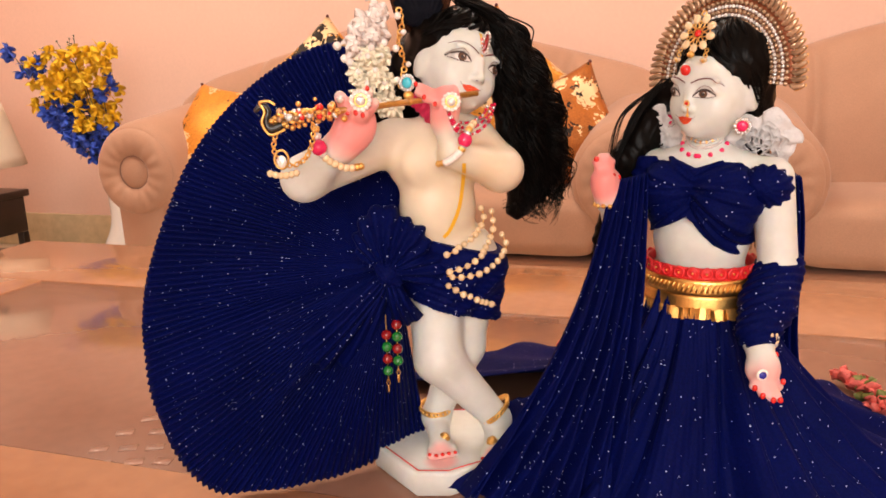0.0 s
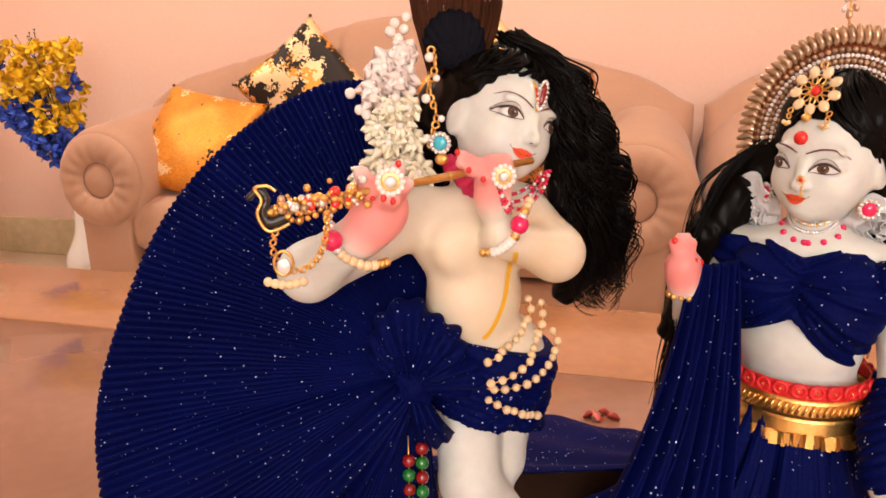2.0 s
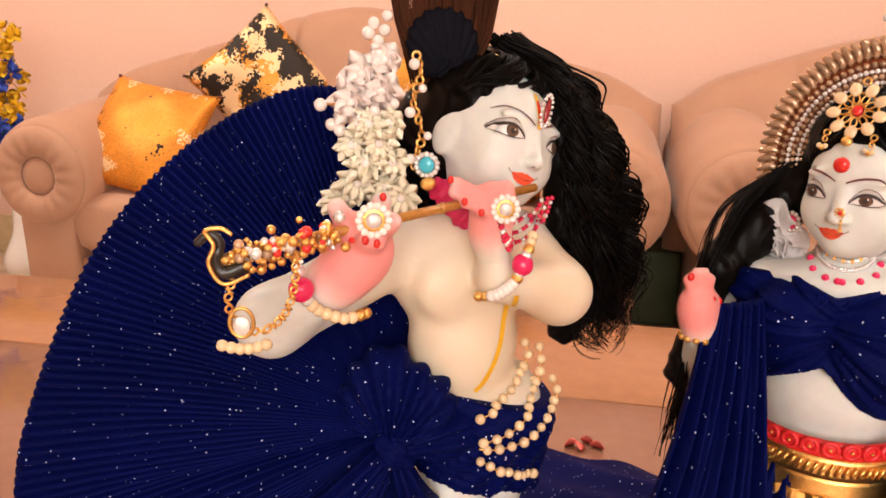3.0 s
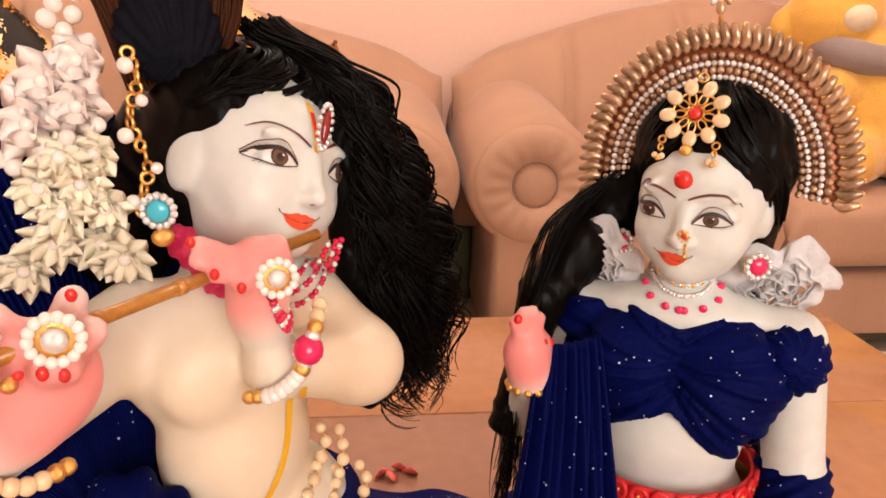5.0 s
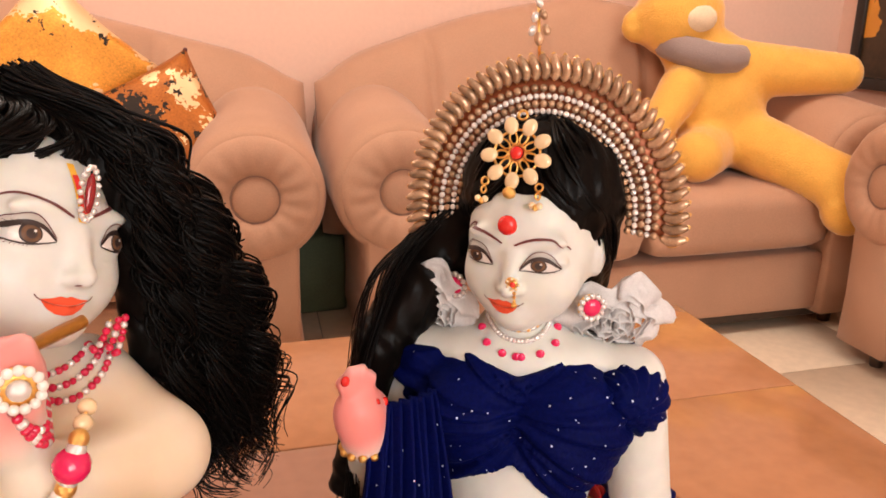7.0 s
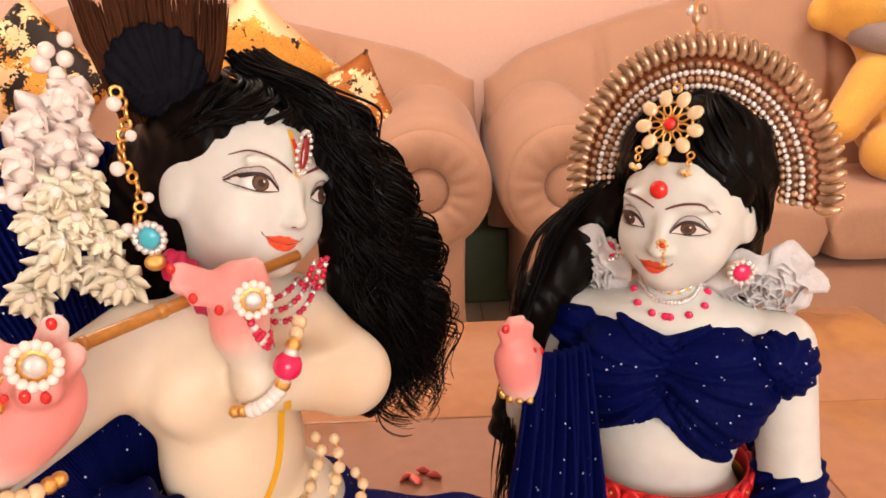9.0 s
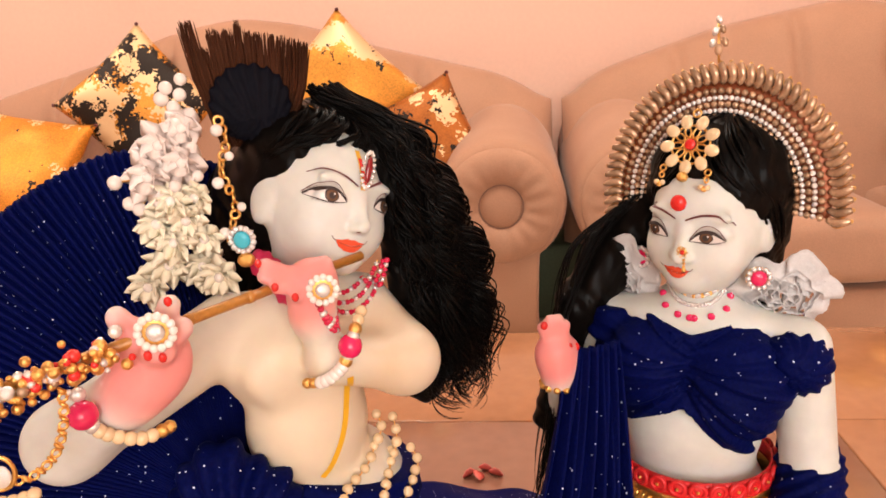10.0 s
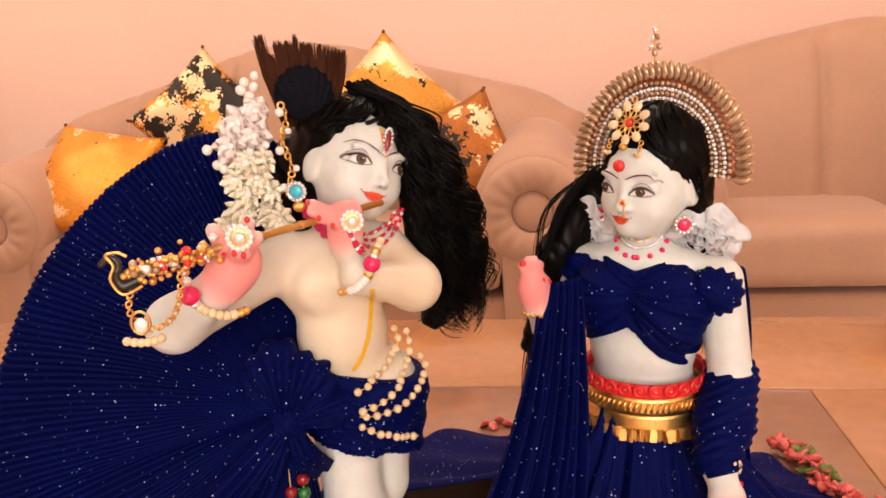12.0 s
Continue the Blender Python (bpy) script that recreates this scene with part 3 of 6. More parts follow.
# ---- the two statues ----
def head_fields(s, hm):
    """Fields of a doll-like head, face towards local -y, scaled by s and placed by hm."""
    R = hm.to_3x3()
    e = R.to_euler()
    rx, ry, rz = (math.degrees(a) for a in e)

    def E(c, r, k=0.008):
        return f_ell(tuple(hm @ (Vector(c) * s * 0.001)), tuple(x * s * 0.001 for x in r), rz, rx, ry), k * s

    def C(a, b, r1, r2, k=0.006):
        return f_cap(tuple(hm @ (Vector(a) * s * 0.001)), tuple(hm @ (Vector(b) * s * 0.001)), r1 * s * 0.001, r2 * s * 0.001), k * s
    out = [E((0, 8, 12), (40, 48, 46)), E((0, -8, -6), (35, 39, 42), 0.012), E((0, -17, -26), (25, 26, 18), 0.012), E((0, -36, -35), (10, 8.5, 7.5), 0.012),
           C((0, -44, 6), (0, -51, -11), 3.2, 4.4), E((0, -52, -12.5), (5.0, 4.6, 4.4), 0.003), C((0, 8, -25), (0, 14, -64), 19, 21, 0.014)]
    for x in (-1, 1):
        out += [E((x * 18, -29, -14), (14, 12, 14), 0.012), E((x * 4.6, -47.5, -13.5), (3.4, 3.6, 3.0), 0.003), E((x * 17.5, -36.5, 3.5), (11.5, 6.0, 5.6), 0.005),
                E((x * 38.5, 9, -4), (4.6, 11.5, 16), 0.008), E((x * 15, -38, 15), (14, 5, 4), 0.006), E((x * 4.2, -43.5, -23.6), (5.2, 3.6, 2.2), 0.002)]
    out += [E((0, -43.2, -27.4), (6.2, 3.6, 2.5), 0.002)]
    return out


class Painter:
    """Lays thin paint shapes onto a skin, cast along the face's depth."""

    def __init__(self, me, hm, s):
        self.tree, self.hm, self.s = bvh_of(me), hm, s
        self.verts, self.faces, self.mats = [], [], []
        self.n = (hm.to_3x3() @ Vector((0, 1, 0))).normalized()

    def at(self, x, z, lift):
        o = self.hm @ Vector((x * self.s * 0.001, -0.12, z * self.s * 0.001))
        hit = self.tree.ray_cast(o, self.n)
        if hit[0] is None:
            hit = (self.hm @ Vector((x * self.s * 0.001, -0.02, z * self.s * 0.001)), -self.n, 0, 0)
        return hit[0] - self.n * lift

    def blob(self, outline, mi, lift=0.0004, rings=5):
        cx = sum(p[0] for p in outline) / len(outline)
        cz = sum(p[1] for p in outline) / len(outline)
        base = len(self.verts)
        self.verts.append(self.at(cx, cz, lift))
        m = len(outline)
        for r in range(1, rings + 1):
            for x, z in outline:
                self.verts.append(self.at(cx + (x - cx) * r / rings, cz + (z - cz) * r / rings, lift))
        for j in range(m):
            self.faces.append((base, base + 1 + j, base + 1 + (j + 1) % m))
            self.mats.append(mi)
        for r in range(rings - 1):
            for j in range(m):
                a, b = base + 1 + r * m, base + 1 + (r + 1) * m
                self.faces.append((a + j, b + j, b + (j + 1) % m, a + (j + 1) % m))
                self.mats.append(mi)

    def stroke(self, pts, width, mi, lift=0.0005, n=8):
        line = spline([(x, 0, z) for x, z in pts], n)
        base = len(self.verts)
        k = len(line) - 1
        for i, p in enumerate(line):
            t = (line[min(i + 1, k)] - line[max(i - 1, 0)]).normalized()
            w = width(i / k) / 2 if callable(width) else width / 2
            for q in (-1, 0, 1):
                self.verts.append(self.at(p.x - t.z * w * q, p.z + t.x * w * q, lift))
        for i in range(k):
            for q in (0, 1):
                a = base + i * 3 + q
                self.faces.append((a, a + 3, a + 4, a + 1))
                self.mats.append(mi)

    def disc(self, x, z, r, mi, lift=0.0004, rz=None, n=20):
        self.blob([(x + r * math.cos(2 * math.pi * i / n), z + (rz or r) * math.sin(2 * math.pi * i / n)) for i in range(n)], mi, lift, 3)


PAINTS = [M_BLACKPAINT, M_BROWPAINT, M_EYEWHITE, M_IRIS, M_SHADOWPAINT, M_LIPS, M_REDPAINT, M_YELLOW, M_GOLD]
P_BLACK, P_BROW, P_WHITE, P_IRIS, P_LID, P_LIPS, P_RED, P_YEL, P_GOLD = range(1, 10)


def paint_face(p, gaze, opening=7.2, dz=0.0, e=18.3, dx=0.0, brow=(), lip=(-4.0, 12.0)):
    """Eyes e either side of the line x = dx, a brow through (x, z) points, lips about lip[0] of half width lip[1]."""
    for sx in (-1, 1):
        x0 = dx + sx * e
        if sx < 0:
            upper = [(x0 - 11.2, 3.6 + dz), (x0 - 6.0, 7.6 + dz), (x0, 9.2 + dz), (x0 + 5.6, 7.6 + dz), (x0 + 10.6, 2.4 + dz)]
        else:
            upper = [(x0 - 10.6, 2.4 + dz), (x0 - 5.6, 7.6 + dz), (x0, 9.2 + dz), (x0 + 6.0, 7.6 + dz), (x0 + 11.2, 3.6 + dz)]
        lower = [(x, z - 0.4 - opening * math.sin(math.pi * i / 4) ** 0.9) for i, (x, z) in enumerate(upper)]
        up, lo = spline([(x, 0, z) for x, z in upper], 5), spline([(x, 0, z) for x, z in lower], 5)
        p.blob([(q.x, q.z + 3.8 * math.sin(math.pi * i / 20)) for i, q in enumerate(up)] + [(q.x, q.z) for q in up[::-1][1:-1]], P_LID, 0.0003)
        p.blob([(q.x, q.z) for q in up] + [(q.x, q.z) for q in lo[::-1][1:-1]], P_WHITE, 0.0004)
        gx = x0 + gaze
        iz = 8.9 + dz - opening / 2
        p.disc(gx, iz, 4.5, P_BLACK, 0.0006, opening / 2 - 0.1)
        p.disc(gx, iz, 3.7, P_IRIS, 0.0008, opening / 2 - 0.7)
        p.disc(gx, iz, 2.1, P_BLACK, 0.0010)
        # small white highlight painted onto the iris
        p.disc(gx + 1.3, iz + 1.2, 0.6, P_WHITE, 0.0012)
        p.stroke(upper, lambda t: 0.8 + 1.5 * math.sin(math.pi * t), P_BLACK, 0.0009)
        p.stroke(lower, lambda t: 0.4 + 0.4 * math.sin(math.pi * t), P_BLACK, 0.0008)
        p.stroke([(x, z + 4.0 * math.sin(math.pi * (0.1 + 0.8 * i / 4))) for i, (x, z) in enumerate(upper)], 0.5, P_BROW, 0.0008)
        for i in range(7):
            q = up[10 + i] if sx > 0 else up[10 - i]
            w = sx * (0.5 + 0.22 * i)
            p.stroke([(q.x, q.z), (q.x + w * 0.6, q.z + 0.7), (q.x + w, q.z + 1.3)], lambda t: 0.4 * (1 - 0.7 * t), P_BLACK, 0.0008, 2)
            r = lo[10 + i] if sx > 0 else lo[10 - i]
            p.stroke([(r.x, r.z), (r.x + w * 0.4, r.z - 0.5), (r.x + w * 0.7, r.z - 1.0)], 0.22, P_BROW, 0.0007, 2)
        p.stroke([(dx + sx * x, z) for x, z in brow], lambda t: 0.4 + 1.4 * math.sin(math.pi * min(1, 0.12 + 0.86 * t)) * (1 - 0.45 * t), P_BROW, 0.0006)
    m, h = lip
    k = h / 10.0
    p.blob([(m + k * x, z) for x, z in ((-9.8, -22.9), (-5.2, -22.4), (-2.0, -21.3), (0, -22.0), (2.0, -21.3), (5.2, -22.4), (9.8, -22.9), (4, -25.0), (0, -25.4), (-4, -25.0))], P_LIPS, 0.0005)
    p.blob([(m + k * x, z) for x, z in ((-8.8, -23.4), (-4, -25.1), (0, -25.5), (4, -25.1), (8.8, -23.4), (6.4, -26.9), (3.2, -29.2), (0, -29.8), (-3.2, -29.2), (-6.4, -26.9))], P_LIPS, 0.0005)
    p.stroke([(m + k * x, z) for x, z in ((-11.6, -20.9), (-9.6, -22.9), (-4, -25.1), (0, -25.4), (4, -25.1), (9.6, -22.9), (11.6, -20.9))], lambda t: 0.3 + 0.25 * math.cos(2 * math.pi * t), P_BROW, 0.0009)
    for sx in (-1, 1):
        p.disc(dx + sx * 3.0, -16.2, 0.8, P_BROW, 0.0003, 0.4)


def join_statue(name, pieces, materials, base, label):
    """One mesh out of skins (mesh, material index) and paint shapes."""
    vs, fs, ms = [], [], []
    for piece in pieces:
        if isinstance(piece, Painter):
            v, f, m = piece.verts, piece.faces, piece.mats
        else:
            me, mi = piece
            v, f, m = [x.co for x in me.vertices], [tuple(q.vertices) for q in me.polygons], [mi] * len(me.polygons)
        o = len(vs)
        vs += [tuple(Vector(x) - Vector(base)) for x in v]
        fs += [tuple(i + o for i in q) for q in f]
        ms += m
    me = bpy.data.meshes.new(name)
    me.from_pydata(vs, [], fs)
    me.polygons.foreach_set("material_index", ms)
    me.shade_smooth()
    give(me, materials)
    return solo(name, me, None, label, "statue", "pair of marble statues", m=CM @ Matrix.Translation(base))


def bm_piece(build):
    bm = bmesh.new()
    build(bm)
    return mesh_of(bm, "piece")


def hand_fields(wrist, palm, tips, thumb, r=0.0062, palm_r=(0.015, 0.011, 0.017)):
    """A small hand: a palm, four fingers from its far side to the tips, and a thumb."""
    wrist, palm = Vector(wrist), Vector(palm)
    out = [f_cap(tuple(wrist), tuple(palm), 0.013, 0.013), f_ell(tuple(palm), palm_r)]
    for tip in tips:
        tip = Vector(tip)
        root = palm.lerp(tip, 0.35)
        out.append((f_cap(tuple(root), tuple(tip), r * 1.0, r * 0.8), 0.0022))
    out.append((f_cap(tuple(palm), thumb, r * 1.15, r * 0.85), 0.004))
    return out


# --- the flute player ---
K_S = 1.06
K_HEAD = pose(0.014, 0.890, 0.968, -3.8, 20, 31)
K_BASE = (-0.016, 0.855, TZ)
K_BODY = [f_ell((-0.012, 0.863, 0.872), (0.058, 0.043, 0.048), 25), f_ell((-0.010, 0.858, 0.815), (0.046, 0.038, 0.055), 28), f_ell((0.006, 0.872, 0.748), (0.056, 0.047, 0.050), 27),
          f_ell((-0.024, 0.829, 0.870), (0.026, 0.015, 0.023), 27), f_ell((0.018, 0.850, 0.868), (0.025, 0.015, 0.023), 27),
          f_cap((0.006, 0.882, 0.925), (-0.004, 0.872, 0.895), 0.022, 0.03),
          f_cap((-0.056, 0.856, 0.893), (-0.148, 0.782, 0.862), 0.0255, 0.0225), f_cap((-0.148, 0.782, 0.862), (-0.101, 0.752, 0.900), 0.0225, 0.0165),
          f_cap((0.034, 0.880, 0.890), (0.062, 0.846, 0.858), 0.0260, 0.0240), f_cap((0.062, 0.846, 0.858), (0.010, 0.806, 0.880), 0.0240, 0.0145),
          f_cap((0.008, 0.808, 0.880), (0.000, 0.800, 0.918), 0.0125, 0.0112),
          f_cap((-0.018, 0.872, 0.735), (-0.014, 0.846, 0.632), 0.036, 0.0285), f_cap((-0.014, 0.846, 0.632), (0.056, 0.862, 0.545), 0.0275, 0.0175),
          f_cap((0.028, 0.893, 0.735), (0.016, 0.888, 0.632), 0.034, 0.0265), f_cap((0.016, 0.888, 0.632), (-0.020, 0.886, 0.540), 0.0255, 0.0175),
          f_cap((-0.020, 0.888, 0.536), (-0.014, 0.836, 0.522), 0.0165, 0.0125), f_cap((0.056, 0.864, 0.54), (0.050, 0.818, 0.521), 0.0155, 0.0125)]
for i in range(5):
    K_BODY.append((f_cap((-0.026 + 0.0065 * i, 0.838, 0.520), (-0.027 + 0.0075 * i, 0.818 + 0.0022 * abs(i - 1), 0.5175), 0.0050, 0.0044 + (0.001 if i == 0 else 0)), 0.003))
    K_BODY.append((f_cap((0.038 + 0.0062 * i, 0.826, 0.520), (0.036 + 0.0072 * i, 0.802 + 0.0022 * abs(i - 3), 0.5175), 0.0048, 0.0042 + (0.001 if i == 4 else 0)), 0.003))
K_BODY += hand_fields((-0.102, 0.753, 0.899), (-0.087, 0.749, 0.919), [(-0.074, 0.745, 0.950), (-0.068, 0.738, 0.939), (-0.077, 0.730, 0.929), (-0.083, 0.728, 0.931)], (-0.101, 0.746, 0.946), 0.0076, palm_r=(0.020, 0.014, 0.024))
K_BODY += hand_fields((0.000, 0.800, 0.916), (0.002, 0.797, 0.937), [(-0.025, 0.793, 0.953), (-0.026, 0.788, 0.947), (-0.019, 0.784, 0.941), (-0.009, 0.782, 0.935)], (0.011, 0.797, 0.949), 0.0058, palm_r=(0.014, 0.010, 0.014))
k_body = skin_mesh(K_BODY, 0.0026, 0.012)
k_head = skin_mesh(head_fields(K_S, K_HEAD), 0.0013, 0.008)
k_paint = Painter(k_head, K_HEAD, K_S)
paint_face(k_paint, 0.6, 8.6, -0.6, 21.6, 0.0, ((3.6, 12.8), (9.5, 16.0), (16, 18.8), (23.7, 20.6), (31.0, 16.8)), (-4.0, 11.5))
k_paint.stroke([(0, 11), (0.5, 22), (0, 37)], 3.6, P_YEL, 0.0004)
k_paint.stroke([(1.2, 15), (0.9, 24), (0.6, 32)], 3.0, P_RED, 0.0007)

# painted nails, thread and red outline on the plinth
FRONT = Matrix.Identity(4)
k_body_paint = Painter(k_body, FRONT, 1.0)


def cast_body(p, u, z, d0=0.5):
    hit = p.tree.ray_cast(Vector((u, d0, z)), Vector((0, 1, 0)))
    return hit[0]


def front_stroke(p, pts, width, mi, lift=0.0006):
    line = spline([(u, 0, z) for u, z in pts], 8)
    base, k = len(p.verts), len(line) - 1
    for i, q in enumerate(line):
        t = (line[min(i + 1, k)] - line[max(i - 1, 0)]).normalized()
        for s in (-1, 0, 1):
            c = cast_body(p, q.x - t.z * s * width / 2, q.z + t.x * s * width / 2) or Vector((q.x, 0.85, q.z))
            p.verts.append(c - Vector((0, lift, 0)))
    for i in range(k):
        for s in (0, 1):
            a = base + i * 3 + s
            p.faces.append((a, a + 3, a + 4, a + 1))
            p.mats.append(mi)


front_stroke(k_body_paint, [(0.020, 0.872), (0.019, 0.845), (0.014, 0.818), (0.004, 0.795), (-0.004, 0.785)], 0.0042, P_YEL)


def nails(bm):
    for i in range(5):
        ball(bm, (-0.0275 + 0.0076 * i, 0.8155 + 0.0022 * abs(i - 1), 0.5205), (0.0026, 0.0022, 0.0022), 8)
        ball(bm, (0.0355 + 0.0073 * i, 0.7995 + 0.0022 * abs(i - 3), 0.5205), (0.0026, 0.0022, 0.0022), 8)
    for c in ((-0.0735, 0.7395, 0.9535), (-0.0775, 0.7240, 0.9290), (-0.0840, 0.7222, 0.9315), (-0.0285, 0.7890, 0.9555), (-0.0200, 0.7795, 0.9425), (-0.0090, 0.7775, 0.9355)):
        ball(bm, c, (0.0022, 0.0016, 0.0028), 8)


def plinth_outline(inset):
    return [(-0.098 + inset, 0.958 - inset), (-0.098 + inset, 0.862 + inset * 0.5), (-0.044 + inset * 0.5, 0.788 + inset), (-0.004 - inset * 0.2, 0.786 + inset), (0.072 - inset, 0.826 + inset * 0.6), (0.078 - inset, 0.958 - inset)]


def plinth(bm):
    rows = []
    for z, ins in ((TZ, 0.002), (TZ + 0.002, 0), (0.509, 0), (0.5125, 0.0012), (0.5135, 0.004)):
        rows.append([bm.verts.new((u, d, z)) for u, d in plinth_outline(ins)])
    for a, b in zip(rows, rows[1:]):
        for j in range(6):
            bm.faces.new((a[j], a[(j + 1) % 6], b[(j + 1) % 6], b[j]))
    bm.faces.new(rows[-1])
    bm.faces.new(rows[0][::-1])
    bmesh.ops.recalc_face_normals(bm, faces=bm.faces)


def plinth_line(bm):
    pts = [Vector((u, d, 0.5136)) for u, d in plinth_outline(0.006)]
    for a, b in zip(pts, pts[1:] + pts[:1]):
        rod(bm, a, b, 0.0009, seg=6)


def flat_piece(build):
    bm = bmesh.new()
    build(bm)
    return mesh_of(bm, "piece", False)


PINK = (0.86, 0.24, 0.22)


def off(c, b):
    return tuple(Vector(c) - Vector(b))


# cream tints at chest and bent arm put warm table bounce into the colour
M_MARBLE_K = marble("white_marble_blush_bounce", [(off((-0.086, 0.744, 0.918), K_BASE), 0.046, 0.85, PINK), (off((-0.006, 0.792, 0.938), K_BASE), 0.040, 0.85, PINK),
                                             (off((-0.012, 0.85, 0.835), K_BASE), 0.12, 0.65, (0.80, 0.60, 0.37)), (off((0.06, 0.84, 0.86), K_BASE), 0.065, 0.55, (0.80, 0.58, 0.36)), (off((-0.014, 0.815, 0.518), K_BASE), 0.026, 0.6, PINK), (off((0.052, 0.80, 0.518), K_BASE), 0.026, 0.6, PINK)])
join_statue("statue", [(k_body, 0), (k_head, 0), (flat_piece(plinth), 0), (bm_piece(plinth_line), P_RED), (bm_piece(nails), P_RED), k_paint, k_body_paint],
            [M_MARBLE_K] + PAINTS, K_BASE, "white marble flute-player statue with painted face on plinth")

# --- the lady ---
R_S = 1.03
R_HEAD = pose(0.298, 0.839, 0.939, 4, 2.4, -53)
R_BASE = (0.29, 0.86, TZ)
R_YAW = -40.0


def rb(x, y, z):
    """From the lady's own frame (right, away, up from the table's height axis) to the statues' frame."""
    c, q = math.cos(radians(R_YAW)), math.sin(radians(R_YAW))
    return (0.296 + x * c - y * q, 0.846 + x * q + y * c, z)


def rb_local(P):
    c, q = math.cos(radians(R_YAW)), math.sin(radians(R_YAW))
    u, d = P[..., 0] - 0.296, P[..., 1] - 0.846
    return u * c + d * q, -u * q + d * c, P[..., 2]


def rb_ell(c, r, ry=0.0):
    return f_ell(rb(*c), r, R_YAW, 0, ry)


R_BODY = [rb_ell((0, 0.004, 0.835), (0.056, 0.038, 0.045)), rb_ell((-0.002, -0.004, 0.775), (0.054, 0.047, 0.055)), rb_ell((0, -0.006, 0.715), (0.058, 0.052, 0.05)),
          f_cap((0.296, 0.852, 0.90), rb(0, 0.004, 0.862), 0.020, 0.028), rb_ell((0.0, -0.004, 0.862), (0.062, 0.028, 0.018)),
          f_cap(rb(0.072, -0.006, 0.848), (0.358, 0.785, 0.745), 0.0225, 0.0200), f_cap((0.358, 0.785, 0.745), (0.318, 0.735, 0.690), 0.019, 0.0135),
          f_cap(rb(-0.064, 0.004, 0.850), (0.212, 0.905, 0.765), 0.0215, 0.019), f_cap((0.212, 0.905, 0.765), (0.190, 0.865, 0.815), 0.018, 0.0125),
          f_cap((0.289, 0.87, 0.70), (0.289, 0.87, 0.495), 0.055, 0.062)]
R_BODY += hand_fields((0.188, 0.865, 0.818), (0.184, 0.862, 0.838), [(0.172, 0.860, 0.862), (0.178, 0.859, 0.868), (0.185, 0.859, 0.868), (0.191, 0.860, 0.862)], (0.198, 0.862, 0.842), 0.0055, (0.0155, 0.0095, 0.019))
R_BODY += hand_fields((0.320, 0.732, 0.684), (0.318, 0.715, 0.664), [(0.305, 0.705, 0.650), (0.311, 0.698, 0.645), (0.320, 0.696, 0.641), (0.328, 0.698, 0.640)], (0.334, 0.712, 0.646), 0.0058, (0.016, 0.010, 0.016))
r_body = skin_mesh(R_BODY, 0.0026, 0.012)
r_head = skin_mesh(head_fields(R_S, R_HEAD), 0.0012, 0.008)
r_paint = Painter(r_head, R_HEAD, R_S)
paint_face(r_paint, -0.8, 7.6, -3.0, 18.9, -3.0, ((3.6, 12.4), (10, 15.4), (17, 17.2), (26, 16.6), (32.5, 9.0)), (-4.0, 10.5))


def r_nails(bm):
    for c in ((0.172, 0.8545, 0.8655), (0.1915, 0.8535, 0.846), (0.1985, 0.857, 0.8435), (0.305, 0.7005, 0.650), (0.3105, 0.6935, 0.6445), (0.3205, 0.6915, 0.6405), (0.3285, 0.6935, 0.6395), (0.315, 0.718, 0.676), (0.3315, 0.718, 0.678), (0.337, 0.7095, 0.652)):
        ball(bm, c, (0.0030, 0.0022, 0.0034), 8)


M_MARBLE_R = marble("white_marble_blushed", [(off((0.178, 0.856, 0.844), R_BASE), 0.042, 0.9, PINK), (off((0.319, 0.702, 0.652), R_BASE), 0.034, 0.55, PINK)])
join_statue("statue", [(r_body, 0), (r_head, 0), (bm_piece(r_nails), P_RED), r_paint], [M_MARBLE_R] + PAINTS, R_BASE, "white marble lady statue with painted face, dressed in navy")

# ---- costume of the flute player ----
def shift(me, base):
    me.transform(Matrix.Translation(-Vector(base)))
    return me


def cpart(name, me, material, parent, base, label=""):
    """A part whose mesh was drawn in the statues' frame, under a thing with that base."""
    if not isinstance(me, bpy.types.Mesh):
        me = mesh_of(me, name)
    shift(me, base)
    return part(name, me, material, parent, label)


FB = (-0.2, 0.86, TZ)
cape = thing("pleated_skirt", FB, "navy glitter crepe skirt, pleated and fanned out wide", "costume", frame_m=CM)
FK = Vector((-0.060, 0.838, 0.752))
F_ANG = [70, 88, 106, 134, 171, 195, 214, 230, 250, 262, 276]
F_RAD = [0.20, 0.235, 0.268, 0.272, 0.284, 0.318, 0.338, 0.345, 0.290, 0.262, 0.246]
F_DEP = [0.965, 0.98, 0.985, 0.955, 0.885, 0.850, 0.815, 0.790, 0.835, 0.870, 0.905]


